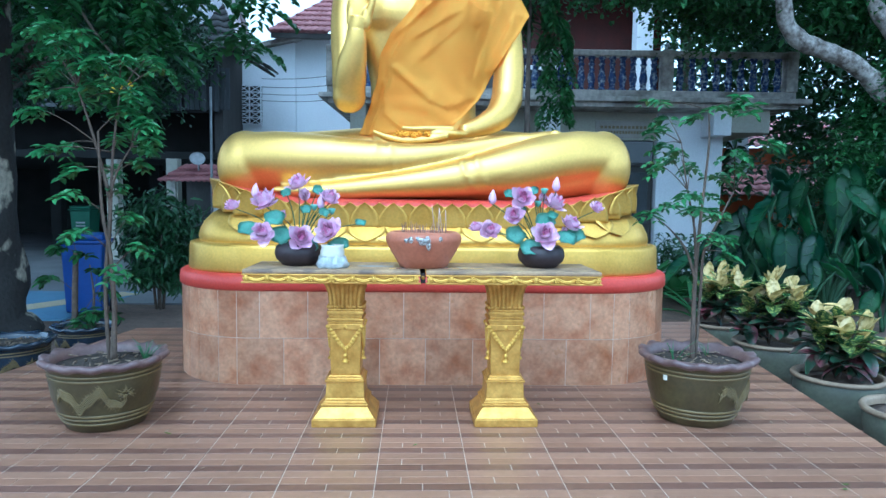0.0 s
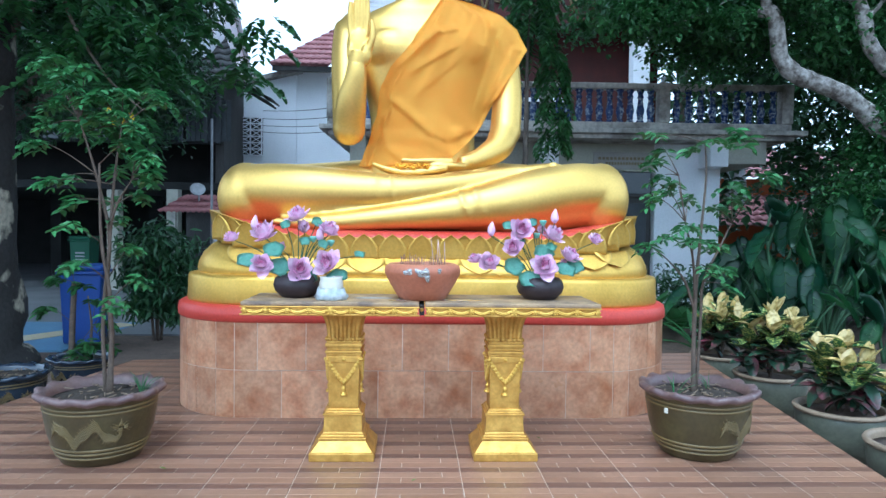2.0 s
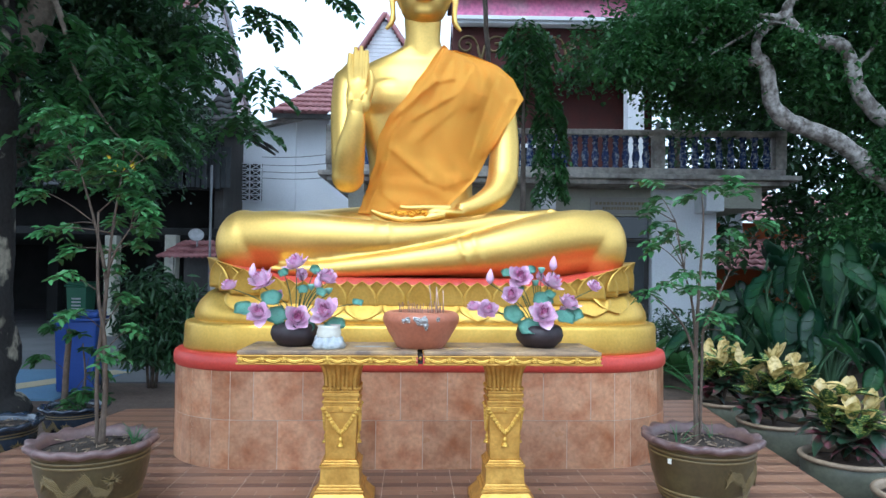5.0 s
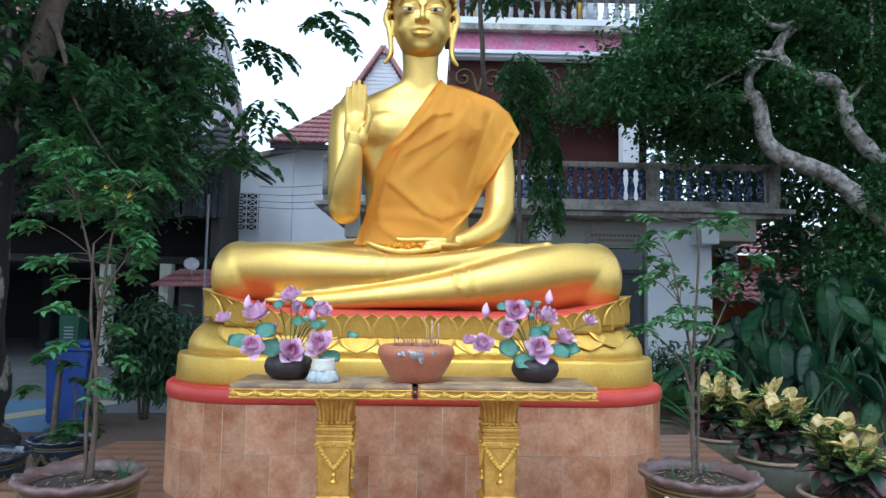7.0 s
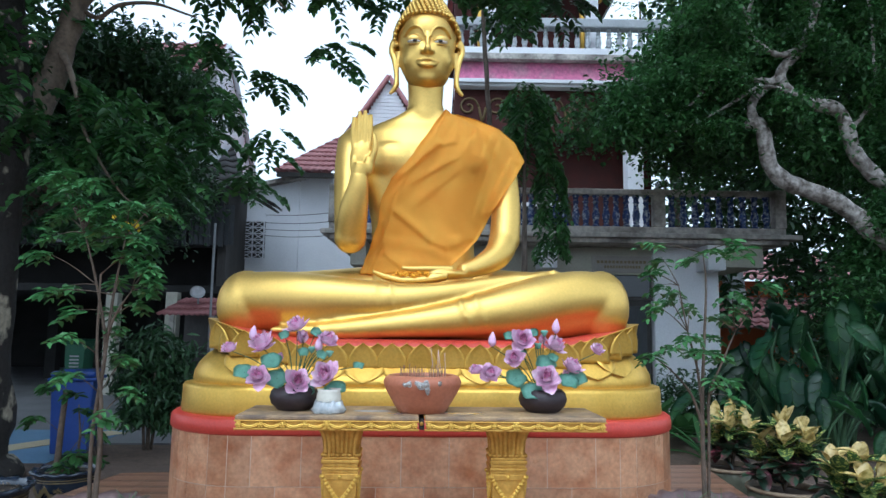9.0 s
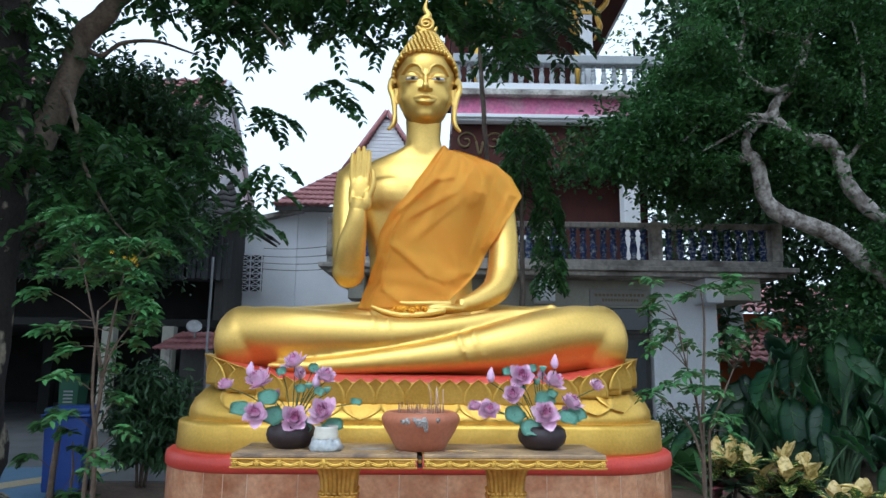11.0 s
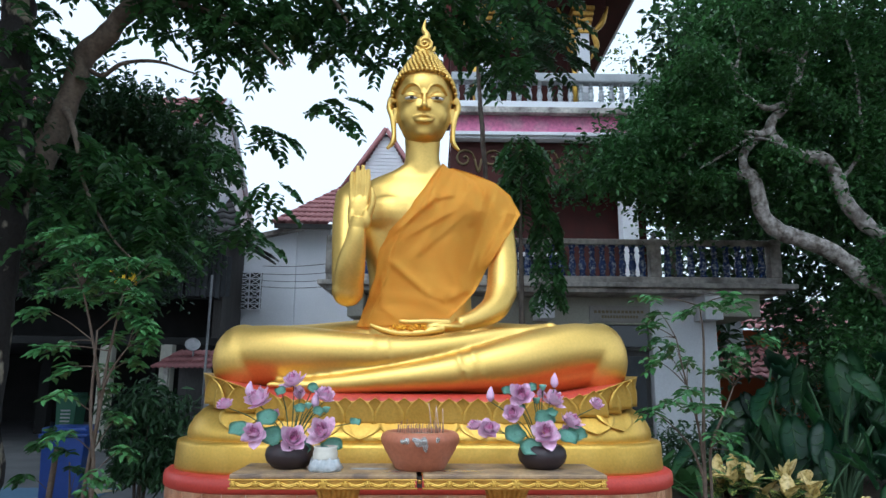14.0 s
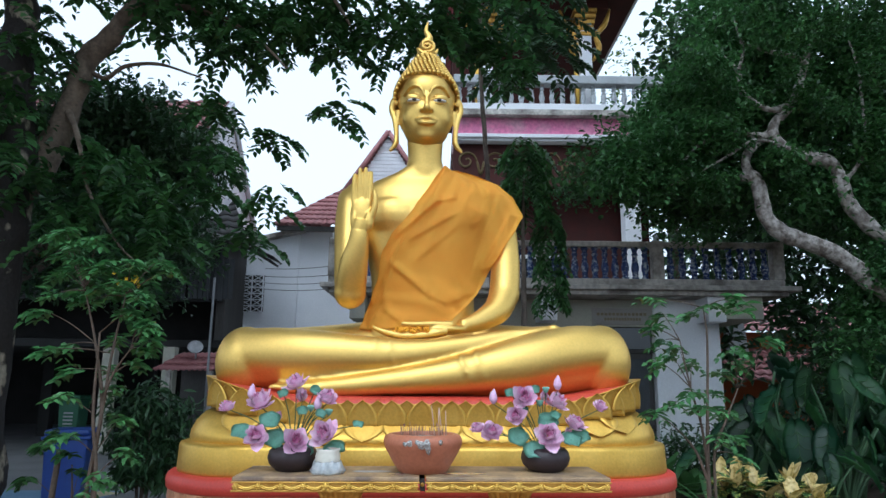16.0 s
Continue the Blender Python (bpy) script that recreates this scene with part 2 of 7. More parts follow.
def thing(name, label, category, at=(0, 0, 0), turn=0.0, group="", kind=""):
    ob = new(name)
    ob.empty_display_size = 0.1
    ob.matrix_basis = pose(*at, 0, 0, turn)
    return tagged(ob, label, category, group, kind)


def structure(name, bm, material, label, category="structure", smooth=False):
    ob = part(name, bm, material, None, "", smooth)
    return tagged(ob, label, category, "", "structure")


def box(bm, x0, x1, y0, y1, z0, z1, bevel=0.0, mi=0, m=None):
    r = bmesh.ops.create_cube(bm, size=1, matrix=Matrix.LocRotScale(((x0 + x1) / 2, (y0 + y1) / 2, (z0 + z1) / 2), None, (x1 - x0, y1 - y0, z1 - z0)))
    vs = r["verts"]
    if bevel:
        es = list({e for v in vs for e in v.link_edges})
        b = bmesh.ops.bevel(bm, geom=es, offset=bevel, segments=2, affect="EDGES", profile=0.5)
        vs = list({v for f in b["faces"] for v in f.verts} | {v for v in vs if v.is_valid})
    if mi:
        for f in {f for v in vs for f in v.link_faces}:
            f.material_index = mi
    if m is not None:
        bmesh.ops.transform(bm, matrix=m, verts=vs)
    return vs


def ball(bm, c, r, seg=16, rot=None, mi=0):
    m = Matrix.LocRotScale(c, rot, r if isinstance(r, (tuple, list)) else (r, r, r))
    res = bmesh.ops.create_uvsphere(bm, u_segments=seg, v_segments=max(6, seg // 2), radius=1, matrix=m)
    if mi:
        for f in {f for v in res["verts"] for f in v.link_faces}:
            f.material_index = mi
    return res["verts"]


def bead(bm, c, r):
    """A small eight-sided bead."""
    c = Vector(c)
    v = [bm.verts.new(c + Vector(d) * r) for d in ((1, 0, 0), (0, 1, 0), (-1, 0, 0), (0, -1, 0), (0, 0, 1), (0, 0, -1))]
    for k in range(4):
        bm.faces.new((v[k], v[(k + 1) % 4], v[4])).smooth = True
        bm.faces.new((v[(k + 1) % 4], v[k], v[5])).smooth = True


def tube(bm, pts, radii, seg=8, cap=True, mi=0, flat=1.0):
    """A limb through pts with its radius at each; flat squeezes it along the second axis."""
    pts = [Vector(p) for p in pts]
    rings, up = [], None
    for i, p in enumerate(pts):
        d = (pts[min(i + 1, len(pts) - 1)] - pts[max(i - 1, 0)]).normalized()
        if up is None:
            up = d.orthogonal().normalized() if flat == 1.0 else (Vector((0, 1, 0)) - d * d.y).normalized()
        else:
            up = (up - d * up.dot(d))
            up = up.normalized() if up.length > 1e-6 else d.orthogonal().normalized()
        side = d.cross(up)
        r = radii[i] if isinstance(radii, (list, tuple)) else radii
        rings.append([bm.verts.new(p + r * (math.cos(a) * side + flat * math.sin(a) * up)) for a in [2 * math.pi * k / seg for k in range(seg)]])
    faces = []
    for a, b in zip(rings, rings[1:]):
        for k in range(seg):
            faces.append(bm.faces.new((a[k], a[(k + 1) % seg], b[(k + 1) % seg], b[k])))
    if cap:
        faces.append(bm.faces.new(rings[0][::-1])), faces.append(bm.faces.new(rings[-1]))
    for f in faces:
        f.material_index, f.smooth = mi, True


def bend(pts, n=6):
    """A smooth line of points through pts (Catmull-Rom)."""
    p = [Vector(q) for q in pts]
    p = [2 * p[0] - p[1]] + p + [2 * p[-1] - p[-2]]
    out = []
    for i in range(1, len(p) - 2):
        for k in range(n):
            t = k / n
            out.append(0.5 * (2 * p[i] + (p[i + 1] - p[i - 1]) * t + (2 * p[i - 1] - 5 * p[i] + 4 * p[i + 1] - p[i + 2]) * t * t + (3 * p[i] - p[i - 1] - 3 * p[i + 1] + p[i + 2]) * t ** 3))
    return out + [p[-2]]


def limb(bm, rows, seg=12, n=6, mi=0, flat=1.0):
    """A smooth limb through rows of (x, y, z, radius)."""
    line = bend([r[:3] for r in rows], n)
    rad = bend([(r[3], 0, 0) for r in rows], n)
    tube(bm, line, [max(0.0005, q.x) for q in rad], seg, True, mi, flat)


def lathe(bm, profile, seg=32, c=(0, 0, 0), mi=0, wave=None, close=True):
    """A turned form from (radius, z) rows. wave(angle, row) may add to the radius and the height."""
    rings = []
    for j, (r, z) in enumerate(profile):
        ring = []
        for k in range(seg):
            a = 2 * math.pi * k / seg
            dr, dz = wave(a, j) if wave else (0, 0)
            ring.append(bm.verts.new((c[0] + (r + dr) * math.cos(a), c[1] + (r + dr) * math.sin(a), c[2] + z + dz)))
        rings.append(ring)
    fs = []
    for a, b in zip(rings, rings[1:]):
        for k in range(seg):
            fs.append(bm.faces.new((a[k], a[(k + 1) % seg], b[(k + 1) % seg], b[k])))
    if close:
        fs.append(bm.faces.new(rings[0][::-1])), fs.append(bm.faces.new(rings[-1]))
    for f in fs:
        f.smooth, f.material_index = True, mi
    return rings


def fused(name, bm, voxel, smooth=4):
    """One closed skin over all the overlapping forms in bm."""
    tmp = new(name, to_mesh(name, bm, []))
    rm = tmp.modifiers.new("skin", "REMESH")
    rm.mode, rm.voxel_size, rm.use_smooth_shade = "VOXEL", voxel, True
    sm = tmp.modifiers.new("soften", "SMOOTH")
    sm.factor, sm.iterations = 0.5, smooth
    deps = bpy.context.evaluated_depsgraph_get()
    me = bpy.data.meshes.new_from_object(tmp.evaluated_get(deps))
    bpy.data.objects.remove(tmp)
    return me


rng = np.random.default_rng(7)


def leaf_mesh(name, base, way, up, length, width, material, curl=0.15):
    """Many leaves in one mesh: each a folded blade from its base along its way. All arguments but the names are arrays."""
    n = len(base)
    way = way / np.linalg.norm(way, axis=1, keepdims=True)
    side = np.cross(way, up)
    side /= np.linalg.norm(side, axis=1, keepdims=True) + 1e-9
    nor = np.cross(side, way)
    L, W = length[:, None], width[:, None]
    v = np.empty((n, 6, 3))
    v[:, 0] = base
    v[:, 1] = base + way * L * 0.35 + side * W * 0.5 + nor * W * 0.18
    v[:, 2] = base + way * L * 0.72 + side * W * 0.36 + nor * (W * 0.12 - L * curl * 0.4)
    v[:, 3] = base + way * L - nor * L * curl
    v[:, 4] = base + way * L * 0.72 - side * W * 0.36 + nor * (W * 0.12 - L * curl * 0.4)
    v[:, 5] = base + way * L * 0.35 - side * W * 0.5 + nor * W * 0.18
    idx = (np.arange(n)[:, None] * 6 + np.array([[0, 1, 2, 3, 0, 3, 4, 5]])).ravel()
    me = bpy.data.meshes.new(name)
    me.vertices.add(n * 6), me.loops.add(n * 8), me.polygons.add(n * 2)
    me.vertices.foreach_set("co", v.astype(np.float32).ravel())
    me.loops.foreach_set("vertex_index", idx.astype(np.int32))
    me.polygons.foreach_set("loop_start", np.arange(0, n * 8, 4, dtype=np.int32))
    me.update(calc_edges=True)
    me.materials.append(material)
    return me


def spray(name, points, spread, count, size, material, droop=0.4, aspect=0.5, parent=None, compact=1.0, clump=0):
    """Leaves scattered in clumps round points; returns one mesh object."""
    pts = np.array([tuple(p) for p in points], dtype=float)
    sp = np.broadcast_to(np.array(spread, dtype=float), pts.shape) if np.ndim(spread) < 2 else np.array(spread, dtype=float)
    pick = rng.integers(0, len(pts), count)
    base = pts[pick] + np.clip(rng.normal(0, 0.5, (count, 3)), -1.1, 1.1) * sp[pick] * compact
    way = rng.normal(0, 1, (count, 3))
    way[:, 2] = way[:, 2] * 0.5 - droop
    up = np.tile([0.0, 0.0, 1.0], (count, 1)) + rng.normal(0, 0.35, (count, 3))
    ln = size * rng.uniform(0.65, 1.25, count)
    ob = new(name, leaf_mesh(name, base, way, up, ln, ln * aspect * rng.uniform(0.8, 1.2, count), material))
    ob.parent = parent
    return ob


def fronds(name, starts, ways, length, leaflets, leaf, material, parent=None, droop=0.5, aspect=0.42):
    """Feathered leaves: pairs of leaflets along a drooping midrib, from each start along its way."""
    base, way, up, size = [], [], [], []
    for s, w in zip(starts, ways):
        s, w = np.array(s, float), np.array(w, float)
        w = w / np.linalg.norm(w)
        ln = length * rng.uniform(0.75, 1.2)
        side = np.cross(w, (0, 0, 1.0))
        side = side / (np.linalg.norm(side) + 1e-6)
        for i in range(leaflets):
            t = (i + 1) / leaflets
            p = s + w * ln * t - np.array((0, 0, droop * ln * t * t))
            d = w - np.array((0, 0, 2 * droop * t))
            for sg in (-1, 1):
                base.append(p), way.append(sg * side + 0.55 * d + rng.normal(0, 0.15, 3)), up.append((0, 0, 1) + rng.normal(0, 0.25, 3))
                size.append(leaf * (0.75 + 0.5 * math.sin(math.pi * min(1, t * 0.9))) * rng.uniform(0.8, 1.15))
    size = np.array(size)
    ob = new(name, leaf_mesh(name, np.array(base), np.array(way), np.array(up), size, size * aspect, material))
    ob.parent = parent
    return ob


# ---- ground and platform ----
G = -0.35
bm = bmesh.new()
box(bm, -400, 400, -300, 900, G - 0.5, G)
structure("ground", bm, SOIL, "dark bare garden soil reaching to the horizon", "ground")
bm = bmesh.new()
for pts, z in (([(-60, 6.65), (-2.2, 6.65), (-2.0, 9.6), (-2.0, 60), (-60, 60)], G + 0.02),):
    lo = [bm.verts.new((x, y, G - 0.1)) for x, y in pts]
    hi = [bm.verts.new((x, y, z)) for x, y in pts]
    bm.faces.new(hi), bm.faces.new(lo[::-1])
    for i in range(len(pts)):
        j = (i + 1) % len(pts)
        bm.faces.new((lo[i], lo[j], hi[j], hi[i]))
structure("pavement", bm, PAVING, "smooth grey concrete yard paving in front of the hall", "pavement")
bm = bmesh.new()
box(bm, -14, -4.25, 5.4, 7.7, G - 0.05, G + 0.026)
structure("pavement_blue", bm, PAINT_BLUE, "strip of yard painted blue", "pavement")
bm = bmesh.new()
box(bm, -0.2, 0.2, -1.2, 1.2, 0.0, 0.006, 0, 0, pose(-4.95, 6.5, G + 0.027, 0, 0, -30))
structure("pavement_stripe", bm, PAINT_CREAM, "cream painted stripe across the blue paving", "pavement")


def left_edge(y):
    return -2.76 + 0.165 * (y - 1.75)


def right_edge(y):
    return 2.30 + 0.125 * (y - 0.42)


bm = bmesh.new()
corners = [(left_edge(-4.6), -4.6), (right_edge(-4.6), -4.6), (right_edge(3.75), 3.75), (left_edge(3.28), 3.28)]
lo, hi = [bm.verts.new((x, y, G - 0.05)) for x, y in corners], [bm.verts.new((x, y, -0.012)) for x, y in corners]
bm.faces.new(hi), bm.faces.new(lo[::-1])
for i in range(4):
    j = (i + 1) % 4
    bm.faces.new((lo[i], lo[j], hi[j], hi[i]))
platform = structure("platform", bm, CONCRETE, "low raised concrete terrace paved with strip tiles", "platform")


# ---- pedestal and lotus throne ----
CX, FRONT, BACK, HALF, RAD = 0.04, 1.49, 3.4, 1.70, 0.6


def outline(inset, step=0.03):
    """Points and outward normals round the pedestal's plan, drawn in by inset; starts at the middle of the back."""
    hw, f, b, r = HALF - inset, FRONT + inset, BACK - inset, max(0.12, RAD - inset)
    segs = []
    for cx, cy, a0 in ((CX - hw + r, b - r, 90), (CX - hw + r, f + r, 180), (CX + hw - r, f + r, 270), (CX + hw - r, b - r, 0)):
        for k in range(17):
            a = radians(a0 + 90 * k / 16)
            segs.append((Vector((cx + r * math.cos(a), cy + r * math.sin(a))), Vector((math.cos(a), math.sin(a)))))
    out = []
    for i, (p, n) in enumerate(segs):
        q, m = segs[(i + 1) % len(segs)]
        k = max(1, int((q - p).length / step))
        for j in range(k):
            out.append((p.lerp(q, j / k), n.lerp(m, j / k).normalized()))
    return out


def lift(x, amount):
    s = min(1, max(0, (abs(x - CX) - 0.75) / 0.85))
    return amount * s * s * (3 - 2 * s)


def skirt(bm, rows, mi=0, rise=0.0, cap=False, rise_from=None):
    """A moulding round the plan from rows of (inset, z)."""
    rings = []
    for j, (inset, z) in enumerate(rows):
        up = rise if rise_from is None else rise * rise_from[j]
        base = outline(0)
        ring = []
        for p, n in base:
            q = p - n * inset
            ring.append(bm.verts.new((q.x, q.y, z + lift(q.x, up))))
        rings.append(ring)
    for a, b in zip(rings, rings[1:]):
        for k in range(len(a)):
            f = bm.faces.new((a[k], a[(k + 1) % len(a)], b[(k + 1) % len(a)], b[k]))
            f.smooth, f.material_index = True, mi
    if cap:
        bm.faces.new(rings[-1])
    return rings


pedestal = thing("pedestal", "rounded pedestal faced with salmon marbled stone tiles", "pedestal", (CX, FRONT, 0))
PED_INV = Matrix.Translation((-CX, -FRONT, 0))


def ped_part(name, bm, material, parent, label="", smooth=False):
    bmesh.ops.transform(bm, matrix=PED_INV, verts=bm.verts)
    return part(name, bm, material, parent, label, smooth)


bm = bmesh.new()
skirt(bm, [(0.003, -0.01), (0.003, 0.605)], cap=True)
ped_part("core", bm, GROUT, pedestal)
bm = bmesh.new()
skirt(bm, [(0.03, 0.598), (0.0, 0.6), (-0.012, 0.612), (-0.014, 0.65), (-0.008, 0.685), (0.012, 0.7), (0.06, 0.705)])
ped_part("red_moulding", bm, RED, pedestal, "rounded red painted moulding")

throne = thing("lotus_throne", "gold painted lotus throne with two rows of petals", "throne", (CX, FRONT, 0))
bm = bmesh.new()
skirt(bm, [(0.06, 0.70), (0.05, 0.702), (0.046, 0.72), (0.05, 0.78), (0.052, 0.86), (0.06, 0.88), (0.09, 0.888), (0.14, 0.89)])
ped_part("band", bm, GOLD_DIM, throne)
bm = bmesh.new()
skirt(bm, [(0.12, 0.886), (0.112, 0.905), (0.12, 0.93), (0.15, 0.965), (0.20, 0.995), (0.255, 1.015)], rise=0.1, rise_from=[0, 0.1, 0.3, 0.55, 0.8, 1])
ped_part("lower_body", bm, GOLD_DIM, throne)
bm = bmesh.new()
UPPER = [(0.215, 0.995), (0.213, 1.03), (0.208, 1.06), (0.2, 1.1), (0.19, 1.13), (0.185, 1.136), (0.2, 1.138), (0.22, 1.125)]
skirt(bm, UPPER, rise=0.18, rise_from=[0.7, 0.72, 0.8, 0.9, 1, 1, 1, 0.95])
ped_part("upper_body", bm, GOLD_DIM, throne)
bm = bmesh.new()
skirt(bm, [(0.2, 1.1), (0.215, 1.14), (0.25, 1.172), (0.32, 1.184), (0.5, 1.188)], rise=0.10, cap=True)
ped_part("seat", bm, RED, throne, "red painted seat")


def petal_bm(width, height, tip, curve, ridge):
    """A pointed petal in the xz plane, bulging to -y, its base at the origin; tip +1 up or -1 down."""
    bm = bmesh.new()
    nu, nv = 10, 8
    grid = []
    for j in range(nv + 1):
        v = j / nv
        w = width * 0.5 * (1 - v ** 2.6) ** 0.8 if v < 1 else 0.0005
        row = []
        for i in range(nu + 1):
            u = 2 * i / nu - 1
            bulge = ridge * (1 - u * u) ** 0.5 * (1 - 0.55 * v)
            rim = 0.009 * (abs(u) > 0.75) + 0.006 * (v > 0.9)
            row.append(bm.verts.new((u * w, -bulge - rim - curve(v), tip * v * height)))
        grid.append(row)
    for a, b in zip(grid, grid[1:]):
        for i in range(nu):
            f = bm.faces.new((a[i], a[i + 1], b[i + 1], b[i]))
            f.smooth = True
    bmesh.ops.recalc_face_normals(bm, faces=bm.faces)
    bmesh.ops.solidify(bm, geom=bm.faces[:], thickness=0.004)
    return bm


def ring_of(mesh, name, inset, z, pitch, rise, shift=0.0, lean=0.0, limit=-0.72):
    pts = outline(inset, 0.005)
    length = [0.0]
    for (p, _), (q, _) in zip(pts, pts[1:] + pts[:1]):
        length.append(length[-1] + (q - p).length)
    count = round(length[-1] / pitch)
    for k in range(count):
        s = (k + shift) / count * length[-1] % length[-1]
        i = int(np.searchsorted(length, s, side="right")) - 1
        p, n = pts[i % len(pts)]
        if n.y > limit and n.y < 0.9:
            continue
        ob = new(name, mesh)
        ob.parent = throne
        ob.matrix_basis = Matrix.Translation((p.x - CX, p.y - FRONT, z + lift(p.x, rise))) @ Matrix.Rotation(math.atan2(n.x, -n.y), 4, "Z") @ Matrix.Rotation(radians(lean), 4, "X")


up_mesh = to_mesh("petal", petal_bm(0.205, 0.165, 1, lambda v: 0.012 + 0.028 * v ** 1.25, 0.014), GOLD_DIM)
back_mesh = to_mesh("petal", petal_bm(0.205, 0.17, 1, lambda v: 0.002 + 0.03 * v ** 1.25, 0.008), GOLD_DIM)
low_mesh = to_mesh("petal", petal_bm(0.28, 0.118, -1, lambda v: 0.02 + 0.13 * v ** 0.8, 0.014), GOLD_DIM)
low_back = to_mesh("petal", petal_bm(0.28, 0.118, -1, lambda v: 0.01 + 0.13 * v ** 0.8, 0.008), GOLD_DIM)
ring_of(up_mesh, "upper_petal", 0.207, 0.995, 0.19, 0.15)
ring_of(back_mesh, "upper_petal", 0.207, 0.99, 0.19, 0.15, 0.5)
ring_of(low_mesh, "lower_petal", 0.255, 1.03, 0.25, 0.1, limit=-0.93)
ring_of(low_back, "lower_petal", 0.255, 1.025, 0.25, 0.1, 0.5, limit=-0.93)


# ---- statue ----
SX = 0.015
bm = bmesh.new()


def loft(bm, rows, seg=40):
    rings = []
    for z, rx, ry, cx, cy in rows:
        rings.append([bm.verts.new((cx + rx * math.copysign(abs(math.cos(a)) ** 0.9, math.cos(a)), cy + ry * math.copysign(abs(math.sin(a)) ** 0.9, math.sin(a)), z)) for a in [2 * math.pi * k / seg for k in range(seg)]])
    for a, b in zip(rings, rings[1:]):
        for k in range(seg):
            bm.faces.new((a[k], a[(k + 1) % seg], b[(k + 1) % seg], b[k]))
    bm.faces.new(rings[0][::-1]), bm.faces.new(rings[-1])


loft(bm, [(1.35, 0.5, 0.36, SX, 2.64), (1.6, 0.46, 0.33, SX, 2.62), (1.85, 0.41, 0.28, SX, 2.6), (2.05, 0.41, 0.27, SX, 2.6), (2.3, 0.455, 0.285, SX, 2.6),
          (2.5, 0.5, 0.295, SX, 2.6), (2.68, 0.53, 0.28, SX, 2.61), (2.8, 0.53, 0.24, SX, 2.62), (2.88, 0.42, 0.2, SX, 2.62), (2.95, 0.25, 0.17, SX, 2.6), (3.0, 0.16, 0.155, SX, 2.58)])
for s in (-1, 1):
    ball(bm, (SX + s * 0.22, 2.43, 2.56), (0.24, 0.13, 0.17))
    ball(bm, (SX + s * 0.52, 2.6, 2.74), (0.15, 0.16, 0.15))
limb(bm, [(SX, 2.57, 2.9, 0.15), (SX, 2.55, 3.05, 0.14), (SX, 2.54, 3.25, 0.15)], 24)
for z in (2.975, 3.03):
    limb(bm, [(SX + 0.145 * math.cos(a), 2.57 + 0.145 * math.sin(a), z + 0.01 * math.sin(a), 0.012) for a in [radians(180 + 18 * k) for k in range(11)]], 8, 3)
# raised arm
limb(bm, [(-0.56, 2.62, 2.76, 0.13), (-0.575, 2.52, 2.5, 0.122), (-0.555, 2.38, 2.15, 0.117), (-0.53, 2.26, 1.93, 0.118)], 20)
ball(bm, (-0.53, 2.26, 1.925), (0.122, 0.124, 0.124), 24)
ball(bm, (0.645, 2.42, 1.95), (0.122, 0.124, 0.124), 24)
limb(bm, [(-0.53, 2.26, 1.92, 0.115), (-0.505, 2.17, 2.1, 0.108), (-0.47, 2.1, 2.27, 0.078), (-0.462, 2.08, 2.38, 0.062)], 20)
palm_bm = bmesh.new()
limb(palm_bm, [(-0.49, 2.14, 2.18, 0.07), (-0.472, 2.1, 2.29, 0.066), (-0.458, 2.085, 2.38, 0.064), (-0.45, 2.082, 2.44, 0.062)], 20)
ball(palm_bm, (-0.45, 2.085, 2.49), (0.086, 0.036, 0.13), 24)
ball(palm_bm, (-0.395, 2.068, 2.43), (0.04, 0.036, 0.085))
ball(palm_bm, (-0.5, 2.075, 2.44), (0.034, 0.03, 0.08))
for i, (x, top) in enumerate(((-0.512, 2.79), (-0.472, 2.835), (-0.432, 2.84), (-0.392, 2.81))):
    limb(palm_bm, [(x * 0.8 - 0.09, 2.085, 2.53, 0.024), (x, 2.085, 2.62, 0.0205), (x, 2.08, 2.72, 0.0205), (x + 0.002, 2.072, top, 0.015)], 10)
limb(palm_bm, [(-0.385, 2.065, 2.44, 0.03), (-0.355, 2.05, 2.53, 0.024), (-0.352, 2.045, 2.6, 0.02), (-0.362, 2.045, 2.66, 0.013)], 10)
hand_me = fused("palm", palm_bm, 0.006, 3)
# lowered arm
limb(bm, [(0.58, 2.62, 2.76, 0.13), (0.64, 2.57, 2.5, 0.125), (0.665, 2.5, 2.2, 0.118), (0.645, 2.42, 1.95, 0.118)], 20)
limb(bm, [(0.645, 2.42, 1.95, 0.118), (0.57, 2.3, 1.81, 0.105), (0.42, 2.18, 1.715, 0.075), (0.28, 2.1, 1.67, 0.052)], 20)
ball(bm, (0.17, 2.07, 1.645), (0.16, 0.1, 0.04))
lap_bm = bmesh.new()
ball(lap_bm, (0.13, 2.06, 1.645), (0.14, 0.09, 0.036))
limb(lap_bm, [(0.22, 2.03, 1.675, 0.03), (0.06, 2.0, 1.675, 0.024), (-0.06, 1.99, 1.672, 0.02), (-0.14, 1.99, 1.678, 0.014)], 10)
for y in (2.0, 2.045, 2.09, 2.135):
    limb(lap_bm, [(0.18, y, 1.63, 0.03), (0.03, y - 0.01, 1.60, 0.027), (-0.12, y - 0.02, 1.59, 0.024), (-0.25, y - 0.02, 1.615, 0.02), (-0.34, y - 0.02, 1.65, 0.012)], 10)
lap_me = fused("lap", lap_bm, 0.007, 3)
